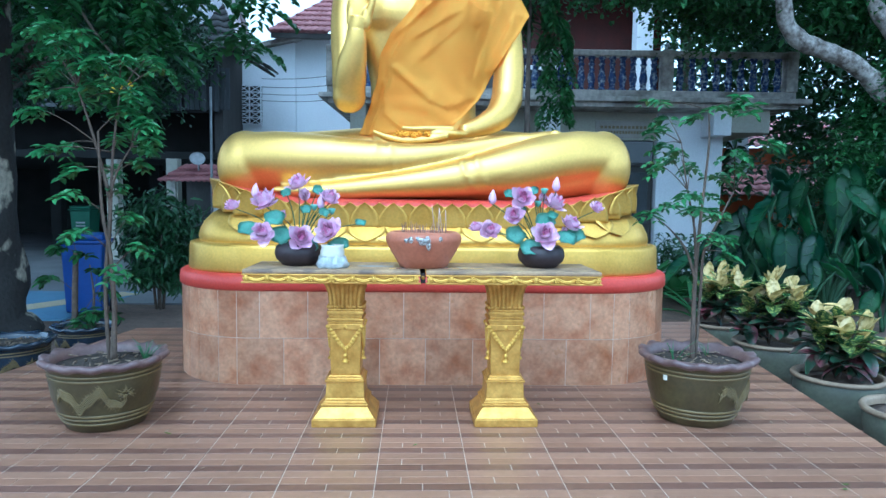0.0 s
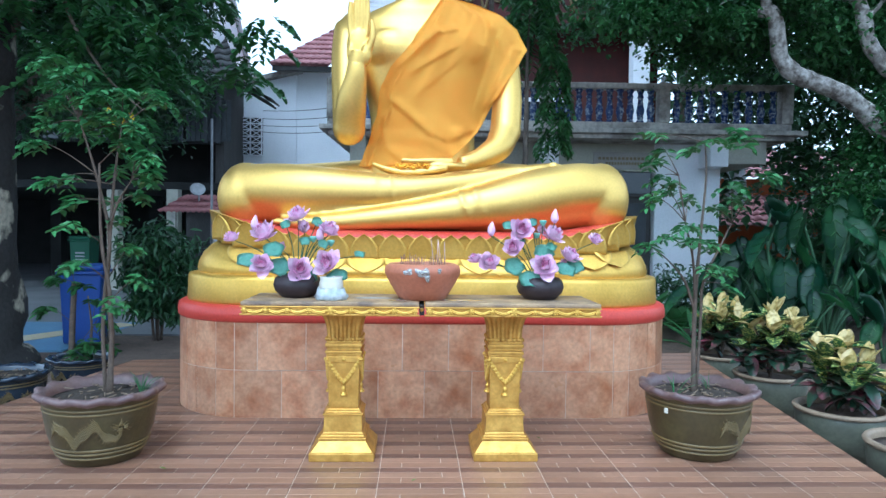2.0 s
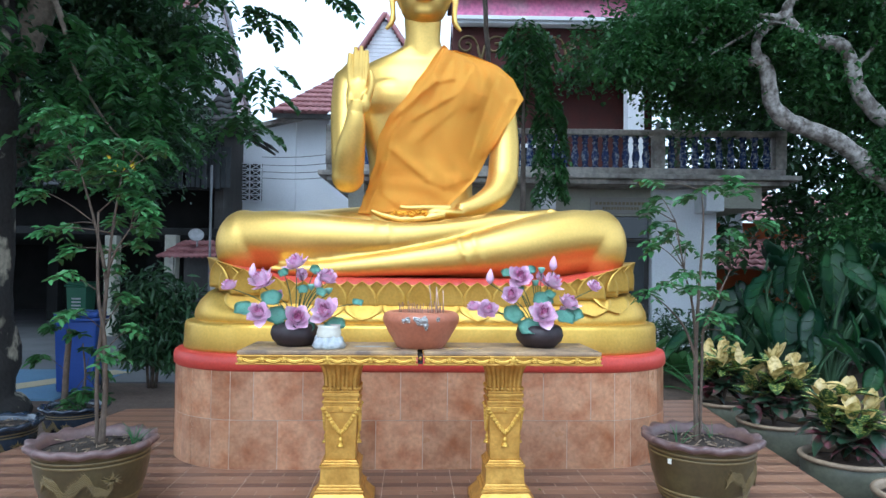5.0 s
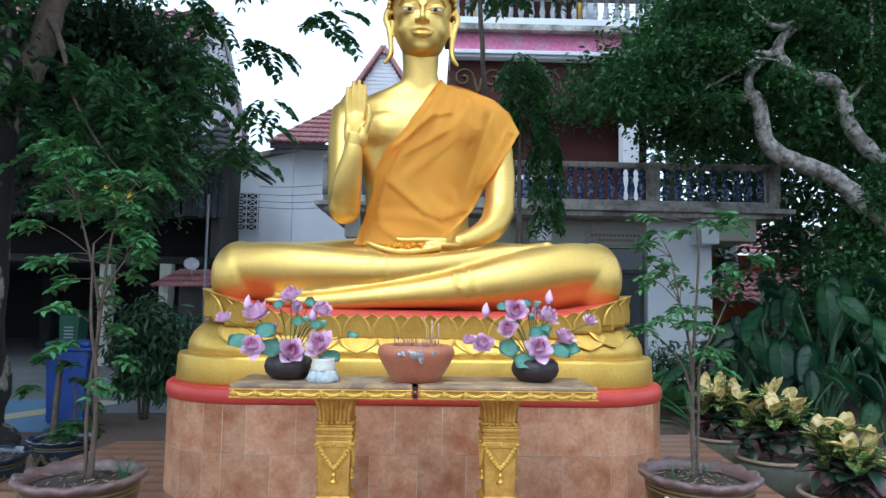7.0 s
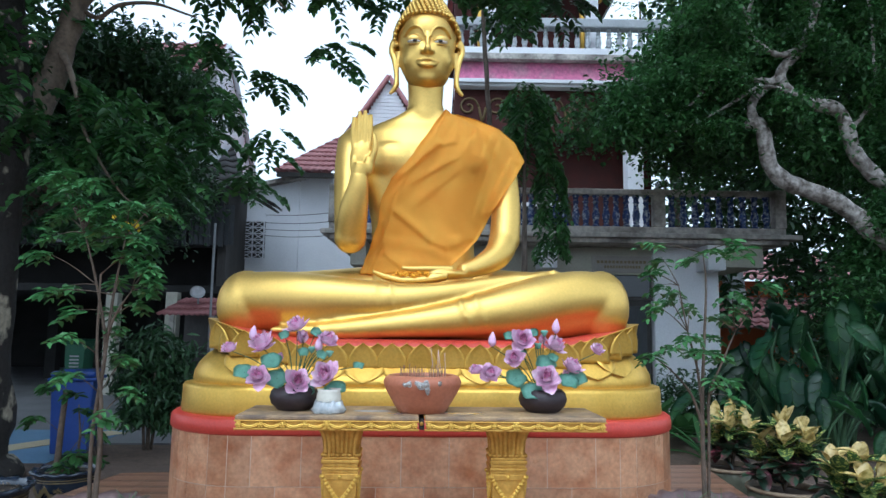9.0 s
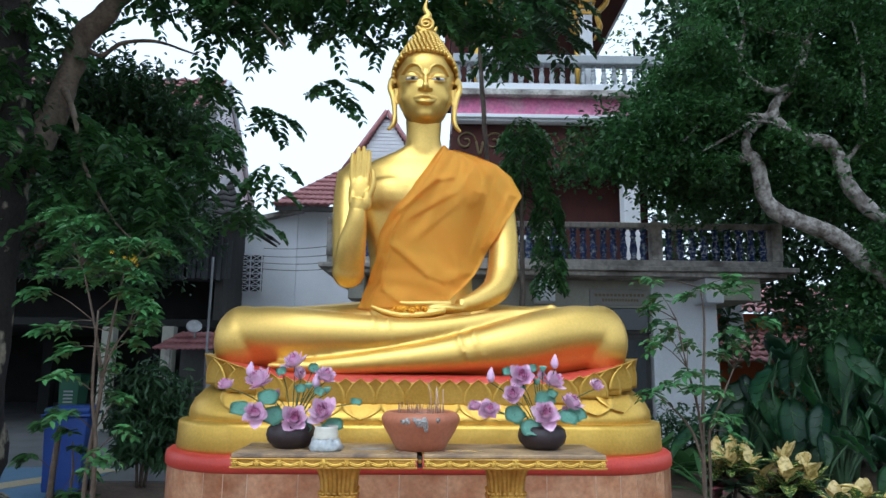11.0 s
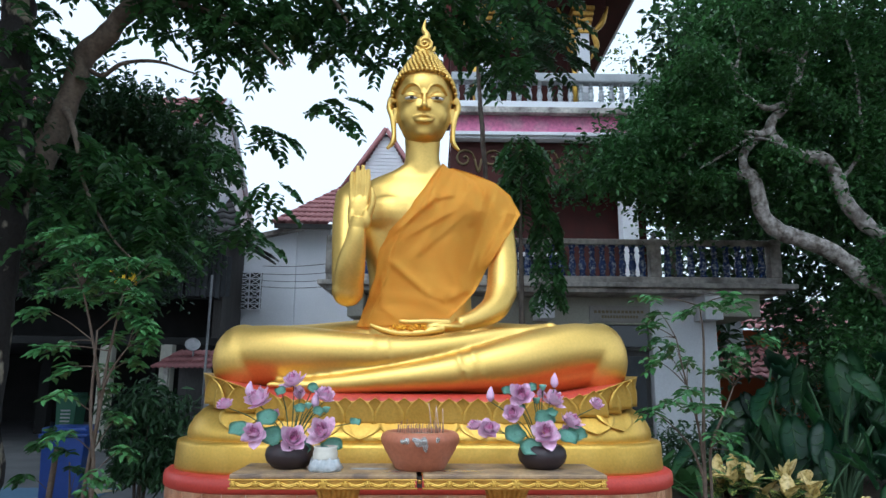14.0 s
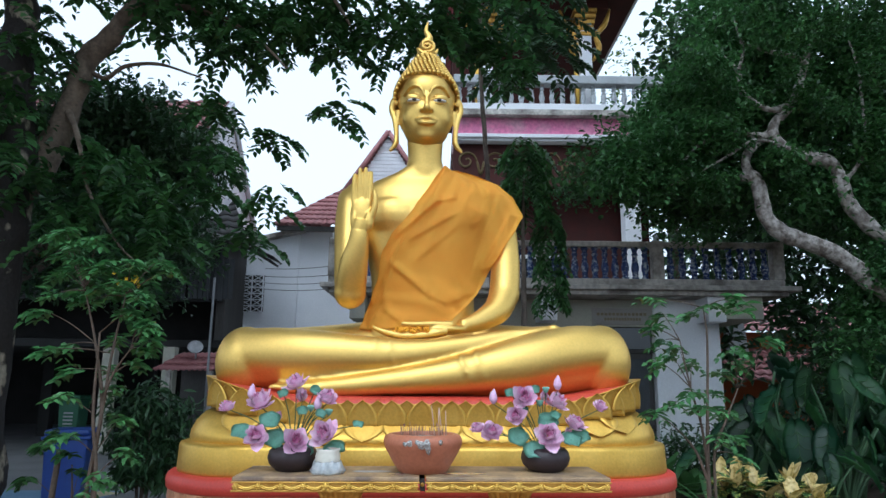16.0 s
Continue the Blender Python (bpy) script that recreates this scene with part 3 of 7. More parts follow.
# legs
ball(bm, (SX, 2.27, 1.25), (1.22, 0.42, 0.1), 32)
limb(bm, [(-1.235, 2.1, 1.455, 0.185), (-0.98, 2.04, 1.452, 0.192), (-0.7, 1.98, 1.452, 0.172), (-0.17, 1.93, 1.452, 0.118), (0.22, 1.95, 1.505, 0.082), (0.55, 2.0, 1.57, 0.068), (0.86, 2.05, 1.625, 0.052)], 24)
ball(bm, (-1.235, 2.12, 1.403), (0.203, 0.225, 0.25), 28)
limb(bm, [(-1.2, 2.12, 1.385, 0.17), (-0.7, 2.0, 1.38, 0.16), (-0.17, 1.97, 1.36, 0.12)], 24)
limb(bm, [(1.27, 2.12, 1.41, 0.185), (0.75, 1.97, 1.345, 0.165), (0.2, 1.9, 1.29, 0.1)], 24)
limb(bm, [(-1.24, 2.18, 1.46, 0.18), (-0.85, 2.42, 1.48, 0.2), (-0.35, 2.65, 1.5, 0.25)], 24)
limb(bm, [(1.3, 2.09, 1.49, 0.19), (1.05, 2.02, 1.475, 0.2), (0.65, 1.91, 1.395, 0.178), (0.215, 1.85, 1.322, 0.122), (-0.16, 1.83, 1.278, 0.086), (-0.54, 1.84, 1.24, 0.064), (-0.9, 1.87, 1.218, 0.046)], 24)
ball(bm, (1.3, 2.11, 1.423), (0.207, 0.225, 0.27), 28)
limb(bm, [(1.28, 2.18, 1.49, 0.185), (0.9, 2.42, 1.5, 0.2), (0.35, 2.65, 1.5, 0.25)], 24)
for cx, cy, cz, r, tilt in ((-0.3, 1.94, 1.452, 0.129, 4), (-0.2, 1.932, 1.452, 0.12, 4), (0.4, 1.873, 1.352, 0.147, -12), (0.3, 1.86, 1.337, 0.135, -12)):
    q = Euler((0, radians(tilt), 0)).to_matrix()
    limb(bm, [(*(Vector((cx, cy, cz)) + q @ Vector((0.02 * math.sin(2 * a), r * math.cos(a), r * math.sin(a)))), 0.011) for a in [radians(95 + 15 * k) for k in range(9)]], 8, 2)
ball(bm, (SX, 2.4, 1.4), (1.1, 0.45, 0.2))
ball(bm, (SX, 2.6, 1.3), (1.25, 0.6, 0.16))
# foot soles and toes
ball(bm, (0.78, 2.03, 1.628), (0.2, 0.075, 0.035), rot=Euler((0, radians(-11), 0)))
for k in range(5):
    ball(bm, (0.93 + 0.012 * (k % 2), 1.97 + 0.032 * k, 1.665), (0.038, 0.018, 0.018))
ball(bm, (-0.75, 1.85, 1.232), (0.22, 0.07, 0.045))
for k in range(4):
    ball(bm, (-0.97 + 0.01 * k, 1.82 + 0.028 * k, 1.235 + 0.004 * k), (0.04, 0.016, 0.024))
body_me = fused("body", bm, 0.012, 13)

# head
bm = bmesh.new()
HX, HY = SX + 0.005, 2.52
ball(bm, (HX, HY + 0.015, 3.56), (0.236, 0.262, 0.25), 40)
ball(bm, (HX, HY - 0.03, 3.4), (0.224, 0.238, 0.2), 40)
ball(bm, (HX, HY - 0.055, 3.305), (0.186, 0.205, 0.16), 40)
ball(bm, (HX, HY - 0.09, 3.245), (0.128, 0.15, 0.1), 32)
ball(bm, (HX, HY - 0.19, 3.205), (0.075, 0.05, 0.05), 20)
ball(bm, (HX, HY - 0.1, 3.6), (0.2, 0.16, 0.17), 32)
ball(bm, (HX, HY - 0.21, 3.305), (0.09, 0.05, 0.055), 20)
for s in (-1, 1):
    ball(bm, (HX + s * 0.1, HY - 0.14, 3.37), (0.1, 0.095, 0.12), 24)
base_me = fused("head", bm, 0.012, 24)
bm = bmesh.new()
bm.from_mesh(base_me)
for s in (-1, 1):
    limb(bm, [(HX + s * 0.022, HY - 0.277, 3.5, 0.011), (HX + s * 0.04, HY - 0.276, 3.556, 0.0125), (HX + s * 0.085, HY - 0.262, 3.592, 0.013), (HX + s * 0.14, HY - 0.225, 3.59, 0.012), (HX + s * 0.192, HY - 0.16, 3.54, 0.007)], 8)
    ball(bm, (HX + s * 0.1, HY - 0.208, 3.505), (0.072, 0.045, 0.04), 24)
    limb(bm, [(HX + s * 0.038, HY - 0.247, 3.478, 0.006), (HX + s * 0.072, HY - 0.25, 3.494, 0.008), (HX + s * 0.105, HY - 0.247, 3.497, 0.008), (HX + s * 0.14, HY - 0.228, 3.491, 0.008), (HX + s * 0.178, HY - 0.19, 3.474, 0.006)], 8)
    limb(bm, [(HX + s * 0.045, HY - 0.246, 3.464, 0.005), (HX + s * 0.1, HY - 0.246, 3.456, 0.007), (HX + s * 0.165, HY - 0.205, 3.466, 0.005)], 6)
    ball(bm, (HX + s * 0.033, HY - 0.272, 3.385), (0.023, 0.026, 0.018))
    # long ears
    limb(bm, [(HX + s * 0.25, HY + 0.0, 3.53, 0.018), (HX + s * 0.27, HY + 0.0, 3.575, 0.024), (HX + s * 0.287, HY + 0.01, 3.5, 0.026), (HX + s * 0.262, HY - 0.01, 3.4, 0.022), (HX + s * 0.246, HY - 0.02, 3.27, 0.018), (HX + s * 0.25, HY - 0.03, 3.18, 0.022), (HX + s * 0.295, HY - 0.03, 3.12, 0.013)], 10)
    limb(bm, [(HX + s * 0.238, HY - 0.02, 3.48, 0.018), (HX + s * 0.236, HY - 0.02, 3.34, 0.013), (HX + s * 0.228, HY - 0.03, 3.19, 0.012)], 8)
limb(bm, [(HX, HY - 0.262, 3.55, 0.017), (HX, HY - 0.279, 3.48, 0.016), (HX, HY - 0.3, 3.42, 0.022), (HX, HY - 0.31, 3.388, 0.028), (HX, HY - 0.275, 3.368, 0.018)], 12)
limb(bm, [(HX - 0.098, HY - 0.222, 3.322, 0.006), (HX - 0.05, HY - 0.262, 3.311, 0.016), (HX - 0.018, HY - 0.277, 3.322, 0.017), (HX, HY - 0.278, 3.318, 0.014), (HX + 0.018, HY - 0.277, 3.322, 0.017), (HX + 0.05, HY - 0.262, 3.311, 0.016), (HX + 0.098, HY - 0.222, 3.322, 0.006)], 10)
limb(bm, [(HX - 0.085, HY - 0.228, 3.308, 0.006), (HX - 0.045, HY - 0.258, 3.285, 0.018), (HX, HY - 0.268, 3.277, 0.022), (HX + 0.045, HY - 0.258, 3.285, 0.018), (HX + 0.085, HY - 0.228, 3.308, 0.006)], 10)
head_me = fused("head", bm, 0.006, 5)

bm = bmesh.new()
# hair: cap, knot and rows of curls
curls = []
CAP = [(3.48, 0.258), (3.58, 0.268), (3.64, 0.264), (3.7, 0.246), (3.765, 0.212), (3.84, 0.166), (3.89, 0.138), (3.95, 0.1), (3.98, 0.07)]
lev, z = 0, 3.49
while z < 3.975:
    r = float(np.interp(z, [c[0] for c in CAP], [c[1] for c in CAP]))
    n = max(8, int(2 * math.pi * r / 0.037))
    for i in range(n):
        a = 2 * math.pi * (i + 0.5 * (lev % 2)) / n
        front = max(0.0, -math.sin(a))
        if z > 3.47 + 0.265 * min(1, front / 0.8) ** 0.55:
            curls.append((HX + r * math.cos(a), HY + 0.015 + r * 1.05 * math.sin(a), z))
    lev += 1
    z += 0.031 - 0.008 * max(0, (z - 3.7) / 0.3)
limb(bm, [(HX, HY + 0.02, 3.7, 0.232), (HX, HY + 0.02, 3.765, 0.196), (HX, HY + 0.02, 3.84, 0.152), (HX, HY + 0.02, 3.89, 0.124), (HX, HY + 0.02, 3.97, 0.08)], 28)
ball(bm, (HX, HY + 0.05, 3.6), (0.25, 0.25, 0.17), 28)
# flame finial: stacked scrolls and a curling tongue
for z, r in ((3.965, 0.088), (3.998, 0.074)):
    limb(bm, [(HX + r * math.cos(a), HY + 0.02 + r * math.sin(a), z, 0.016) for a in [radians(30 * k) for k in range(13)]], 8, 3)
limb(bm, [(HX - 0.075, HY - 0.04, 4.03, 0.012), (HX - 0.035, HY - 0.05, 3.985, 0.02), (HX + 0.03, HY - 0.05, 3.99, 0.02), (HX + 0.05, HY - 0.05, 4.03, 0.018), (HX + 0.02, HY - 0.05, 4.06, 0.016), (HX - 0.02, HY - 0.05, 4.045, 0.013), (HX - 0.005, HY - 0.05, 4.02, 0.009)], 8)
limb(bm, [(HX + 0.066 * (1 - 0.062 * q) * math.cos(0.75 * q - 1.57), HY - 0.066, 4.045 + 0.06 * (1 - 0.062 * q) * math.sin(0.75 * q - 1.57), 0.0125) for q in range(15)], 8, 3)
limb(bm, [(HX + 0.09, HY, 4.05, 0.008), (HX + 0.07, HY, 4.01, 0.018), (HX + 0.02, HY, 3.98, 0.025)], 8)
limb(bm, [(HX - 0.085, HY, 4.05, 0.008), (HX - 0.06, HY, 4.01, 0.018), (HX - 0.02, HY, 3.98, 0.025)], 8)
limb(bm, [(HX, HY + 0.01, 3.99, 0.06), (HX - 0.02, HY + 0.01, 4.08, 0.05), (HX + 0.018, HY + 0.01, 4.15, 0.033), (HX - 0.01, HY + 0.01, 4.22, 0.02), (HX + 0.006, HY + 0.01, 4.31, 0.004)], 10)
for s in (-1, 1):
    ball(bm, (HX + s * 0.102, HY - 0.232, 3.476), (0.056, 0.03, 0.0125), 16, mi=1)
    ball(bm, (HX + s * 0.1, HY - 0.253, 3.477), (0.021, 0.012, 0.0125), 12, mi=2)
one = bmesh.new()
bmesh.ops.create_icosphere(one, subdivisions=1, radius=1)
cv = [v.co.copy() for v in one.verts]
cf = [[v.index for v in f.verts] for f in one.faces]
one.free()
curl_me = bpy.data.meshes.new("curls")
curl_me.from_pydata([(x + 0.0205 * v.x, y + 0.0205 * v.y, z + 0.019 * v.z) for x, y, z in curls for v in cv], [], [[i + k * len(cv) for i in f] for k in range(len(curls)) for f in cf])
for extra in (curl_me, body_me, head_me, hand_me, lap_me):
    bm.from_mesh(extra)
for f in bm.faces:
    f.smooth = True
statue = part("statue", bm, [GOLD, EYE_WHITE, EYE_BLACK])
tagged(statue, "large seated gold painted temple statue on a lotus throne", "statue")


# ---- robe draped over the statue ----
def between(rows, z):
    zs = [r[1] for r in rows]
    return float(np.interp(z, zs, [r[0] for r in rows]))


ROBE_L = [(-0.47, 1.68), (-0.44, 1.74), (-0.345, 2.03), (-0.3, 2.26), (-0.235, 2.39), (-0.07, 2.58), (0.05, 2.79), (0.15, 2.95), (0.185, 3.0)]
# folds of the cloth: from x, z to x, z, height and width
FOLDS = [(-0.18, 2.39, 0.11, 2.65, 0.026, 0.02), (0.11, 2.65, 0.26, 2.69, 0.02, 0.022), (-0.07, 2.36, 0.25, 2.55, 0.016, 0.02), (-0.22, 2.15, 0.05, 1.92, 0.022, 0.022), (0.05, 1.92, 0.2, 1.865, 0.018, 0.028),
         (0.2, 1.865, 0.42, 1.98, 0.016, 0.03), (0.62, 2.74, 0.41, 2.1, 0.018, 0.028), (0.53, 2.78, 0.42, 2.38, 0.014, 0.025), (0.7, 2.58, 0.5, 2.17, 0.018, 0.022), (0.19, 2.94, 0.05, 2.57, 0.016, 0.02),
         (-0.28, 2.05, -0.28, 1.82, 0.016, 0.022), (-0.28, 1.82, -0.12, 1.69, 0.016, 0.025), (-0.03, 2.2, 0.28, 2.47, 0.012, 0.025), (0.43, 2.85, 0.33, 2.62, 0.014, 0.025), (-0.36, 1.98, -0.4, 1.72, 0.016, 0.02)]
ROBE_R = [(0.2, 1.68), (0.25, 1.75), (0.44, 1.94), (0.55, 2.165), (0.7, 2.39), (0.815, 2.59), (0.74, 2.76), (0.62, 2.86), (0.4, 2.95), (0.205, 3.0)]
NU, NV = 110, 130
front_y = np.zeros((NV, NU))
xs, zs = np.zeros((NV, NU)), np.zeros((NV, NU))
bpy.context.view_layer.update()
for j in range(NV):
    z = 1.665 + (2.985 - 1.665) * j / (NV - 1)
    l, r = between(ROBE_L, z), between(ROBE_R, z)
    l, r = l + 0.012 * noise.noise((3.1, z * 7, 0)), r + 0.012 * noise.noise((9.1, z * 7, 0))
    for i in range(NU):
        u = i / (NU - 1)
        x = l + (r - l) * u
        hit, place, _, _ = statue.ray_cast(Vector((x, 0.5, z)), Vector((0, 1, 0)))
        xs[j, i], zs[j, i] = x, z
        front_y[j, i] = place.y if hit and place.y < 2.9 else np.nan
# the hand and forearm in the lap lie in front of the cloth
for j in range(NV):
    for i in range(NU):
        if zs[j, i] < 1.8 and front_y[j, i] < 2.2:
            front_y[j, i] = np.nan
for j in range(NV):
    row = front_y[j]
    ok = ~np.isnan(row)
    front_y[j] = np.interp(np.arange(NU), np.arange(NU)[ok], row[ok]) if ok.sum() > 3 else np.full(NU, np.nan)
for j in range(NV - 2, -1, -1):
    if np.isnan(front_y[j]).any():
        front_y[j] = front_y[j + 1]
low = front_y.copy()
for _ in range(60):
    p = np.pad(low, 1, mode="edge")
    low = (p[:-2, 1:-1] + p[2:, 1:-1] + p[1:-1, :-2] + p[1:-1, 2:]) / 4
low = np.minimum(low, front_y + 0.01)
for _ in range(6):
    p = np.pad(low, 1, mode="edge")
    low = (p[:-2, 1:-1] + p[2:, 1:-1] + p[1:-1, :-2] + p[1:-1, 2:]) / 4
bm = bmesh.new()
gridv = []
for j in range(NV):
    row = []
    for i in range(NU):
        x, z, u = xs[j, i], zs[j, i], i / (NU - 1)
        # folds fan out from the shoulder and hang across the belly
        ang = math.atan2(z - 3.15, x - 0.35)
        dist = math.hypot(z - 3.15, x - 0.35)
        fold = 0.006 * math.sin(ang * 26 + 3.5 * noise.noise((x * 3, z * 3, 1))) * min(1, dist * 1.5) + 0.01 * noise.noise((x * 4, z * 4, 3))
        for ax, az, bx, bz, high, wide in FOLDS:
            lx, lz = bx - ax, bz - az
            t = ((x - ax) * lx + (z - az) * lz) / (lx * lx + lz * lz)
            e = min(1.15, max(-0.15, t))
            away = ((x - ax - e * lx) * lz - (z - az - e * lz) * lx) / math.hypot(lx, lz) + 0.012 * noise.noise((x * 5, z * 5, ax * 7))
            along = math.hypot(x - ax - e * lx, z - az - e * lz)
            taper = max(0.0, min(1.0, (t + 0.15) * 4, (1.15 - t) * 4))
            # steep above, soft below
            fold += high * taper * math.exp(-(along / (wide * (0.8 if away > 0 else 1.9))) ** 2)
        sag = 0.006 * math.sin((z + 0.5 * (x - 0.1) ** 2 + 0.42 * x) * 38 + 2 * noise.noise((x * 2, z * 2, 6))) * max(0, 1 - abs(z - 1.85) / 0.3)
        hem = 0.014 * math.exp(-(u / 0.03) ** 2) + 0.01 * math.exp(-((u - 0.1) / 0.02) ** 2) + 0.012 * math.exp(-((1 - u) / 0.025) ** 2)
        row.append(bm.verts.new((x, min(low[j, i] - 0.03 - fold - sag - hem, front_y[j, i] - 0.014), z)))
    gridv.append(row)
for a, b in zip(gridv, gridv[1:]):
    for i in range(NU - 1):
        bm.faces.new((a[i], a[i + 1], b[i + 1], b[i])).smooth = True
bmesh.ops.solidify(bm, geom=bm.faces[:], thickness=-0.012)
for f in bm.faces:
    f.smooth = True
robe = part("robe", bm, CLOTH)
tagged(robe, "saffron orange cloth robe draped over one shoulder of the statue", "robe")
# flowers laid in the open palm
offering = thing("flower_offering", "small orange marigold garland lying in the statue's palm", "flowers", (-0.1, 2.02, 1.62))
for k in range(9):
    bm = bmesh.new()
    for _ in range(14):
        d = Vector(rng.normal(0, 1, 3)).normalized()
        ball(bm, d * 0.016, (0.01, 0.01, 0.008), 6)
    part("marigold", bm, MARIGOLD, offering).location = (-0.09 + 0.028 * k, 0.02 * math.sin(k * 2.1) - 0.03, 0.018 * abs(math.sin(k * 1.3)))


# ---- altar tables ----
TOP = 0.83


def frame_block(bm, w, d, z0, z1, bevel=0.006, w1=None):
    """A square block, w wide at the foot and w1 at the head."""
    vs = box(bm, -w / 2, w / 2, -d / 2, d / 2, z0, z1, bevel)
    if w1:
        for v in vs:
            k = 1 + (w1 / w - 1) * (v.co.z - z0) / (z1 - z0)
            v.co.x *= k
            v.co.y *= k


def altar_table(x0, x1, leg_x, y0, label):
    c = (x0 + x1) / 2
    t = thing("altar_table", label, "table", (leg_x, y0 + 0.215, 0), group="altar tables")
    ox, w, d = c - leg_x, x1 - x0, 0.43
    bm = bmesh.new()
    box(bm, ox - w / 2, ox + w / 2, -d / 2, d / 2, TOP - 0.022, TOP, 0.006)
    part("tabletop", bm, WORN_TOP, t, "worn brown tabletop, stained with soot")
    bm = bmesh.new()
    box(bm, ox - w / 2 + 0.008, ox + w / 2 - 0.008, -d / 2 + 0.008, d / 2 - 0.008, TOP - 0.068, TOP - 0.0225, 0.004)
    part("apron", bm, GOLD_OLD, t)
    bm = bmesh.new()
    box(bm, ox - w / 2 - 0.003, ox + w / 2 + 0.003, -d / 2 - 0.004, -d / 2 + 0.006, TOP - 0.07, TOP - 0.06, 0.003)
    box(bm, ox - w / 2 - 0.003, ox + w / 2 + 0.003, -d / 2 - 0.004, -d / 2 + 0.006, TOP - 0.03, TOP - 0.0215, 0.003)
    part("rim_moulding", bm, GOLD_OLD, t)
    n = 8
    for k in range(n):
        bm = bmesh.new()
        a, b = ox - w / 2 + 0.02 + (w - 0.04) * k / n, ox - w / 2 + 0.02 + (w - 0.04) * (k + 1) / n
        m = (a + b) / 2
        for dz in (0, 0.009):
            limb(bm, [(a + 0.012, -d / 2 - 0.002, TOP - 0.038 - dz, 0.004), (m, -d / 2 - 0.005, TOP - 0.052 - dz * 0.6, 0.0065), (b - 0.012, -d / 2 - 0.002, TOP - 0.038 - dz, 0.004)], 6, 5)
        part("garland", bm, GOLD_DIM, t)
    for k in range(n + 1):
        bm = bmesh.new()
        r = 0.021 if k == n // 2 else 0.0145
        x = ox - w / 2 + 0.02 + (w - 0.04) * k / n
        ball(bm, (x, -d / 2 - 0.002, TOP - 0.044), (r, 0.008, r), 10)
        for q in range(6):
            ball(bm, (x + r * 0.8 * math.cos(q * 1.047), -d / 2 - 0.004, TOP - 0.044 + r * 0.8 * math.sin(q * 1.047)), (r * 0.4, 0.006, r * 0.4), 6)
        part("rosette", bm, GOLD_DIM, t)
    # column
    bm = bmesh.new()
    frame_block(bm, 0.335, 0.335, 0.0, 0.045, 0.006)
    frame_block(bm, 0.325, 0.325, 0.044, 0.1, 0.004, 0.235)
    part("plinth", bm, GOLD_OLD, t)
    for z0, z1, w0, w1 in ((0.098, 0.112, 0.25, 0.25), (0.112, 0.124, 0.232, 0.226), (0.124, 0.138, 0.214, 0.206), (0.138, 0.222, 0.204, 0.196), (0.222, 0.234, 0.21, 0.21), (0.234, 0.244, 0.192, 0.186), (0.244, 0.256, 0.178, 0.17)):
        bm = bmesh.new()
        frame_block(bm, w0, w0, z0, z1, 0.003, w1)
        part("base_step", bm, GOLD_OLD, t)
    bm = bmesh.new()
    frame_block(bm, 0.156, 0.156, 0.255, 0.522, 0.005, 0.168)
    part("shaft", bm, GOLD_OLD, t)
    for z0, z1, w0 in ((0.5, 0.532, 0.186), (0.532, 0.546, 0.18), (0.546, 0.562, 0.192), (0.562, 0.58, 0.176), (0.58, 0.6, 0.192), (0.6, 0.612, 0.18)):
        bm = bmesh.new()
        frame_block(bm, w0, w0, z0, z1, 0.004)
        part("collar", bm, GOLD_OLD, t)
    for x in (-0.085, 0.0, 0.085):
        for sg, rot in ((1, 0), (1, 90), (1, 180), (1, 270)):
            q = Matrix.Rotation(radians(rot), 3, "Z") @ Vector((x, -0.093, 0.517))
            bm = bmesh.new()
            ball(bm, q, 0.011, 8)
            part("stud", bm, GOLD_DIM, t)
    bm = bmesh.new()
    for rot in (0, 90, 180, 270):
        R = Matrix.Rotation(radians(rot), 3, "Z")
        for k in range(15):
            u = k / 14 * 2 - 1
            z = 0.395 + 0.105 * abs(u) ** 1.25
            ball(bm, R @ Vector((0.076 * u, -0.086, z)), (0.0135, 0.012, 0.0135), 6)
        limb(bm, [(*(R @ Vector((0, -0.084, z))), r) for z, r in ((0.388, 0.01), (0.375, 0.006), (0.362, 0.012), (0.345, 0.009), (0.335, 0.018), (0.326, 0.02))], 8, 3)
    part("garland", bm, GOLD_DIM, t, "raised gold garland with a tassel")
    bm = bmesh.new()
    rows = [(0.612, 0.165), (0.65, 0.168), (0.69, 0.176), (0.725, 0.195), (0.75, 0.222), (0.763, 0.245)]
    rings = []
    for z, ww in rows:
        ring = []
        for side in range(4):
            for k in range(16):
                u = k / 16 * 2 - 1
                flute = 0.005 * (1 if (k % 4) < 2 else -1) * (z < 0.76)
                p = Matrix.Rotation(radians(90 * side), 3, "Z") @ Vector((u * ww / 2, -ww / 2 + flute, z))
                ring.append(bm.verts.new(p))
        rings.append(ring)
    for a, b in zip(rings, rings[1:]):
        for k in range(64):
            bm.faces.new((a[k], a[(k + 1) % 64], b[(k + 1) % 64], b[k]))
    bm.faces.new(rings[0][::-1]), bm.faces.new(rings[-1])
    for side in range(4):
        for k in range(6):
            p = Matrix.Rotation(radians(90 * side), 3, "Z") @ Vector((-0.075 + 0.03 * k, -0.088, 0.622))
            ball(bm, p, (0.013, 0.013, 0.012), 6)
    part("capital", bm, GOLD_OLD, t, "fluted flaring gold capital")
    return t


altar_table(-0.905, -0.013, -0.402, 0.66, "gold carved altar table on one square column, pushed beside its twin")
altar_table(0.018, 0.918, 0.447, 0.66, "gold carved altar table on one square column, holding a lotus vase")

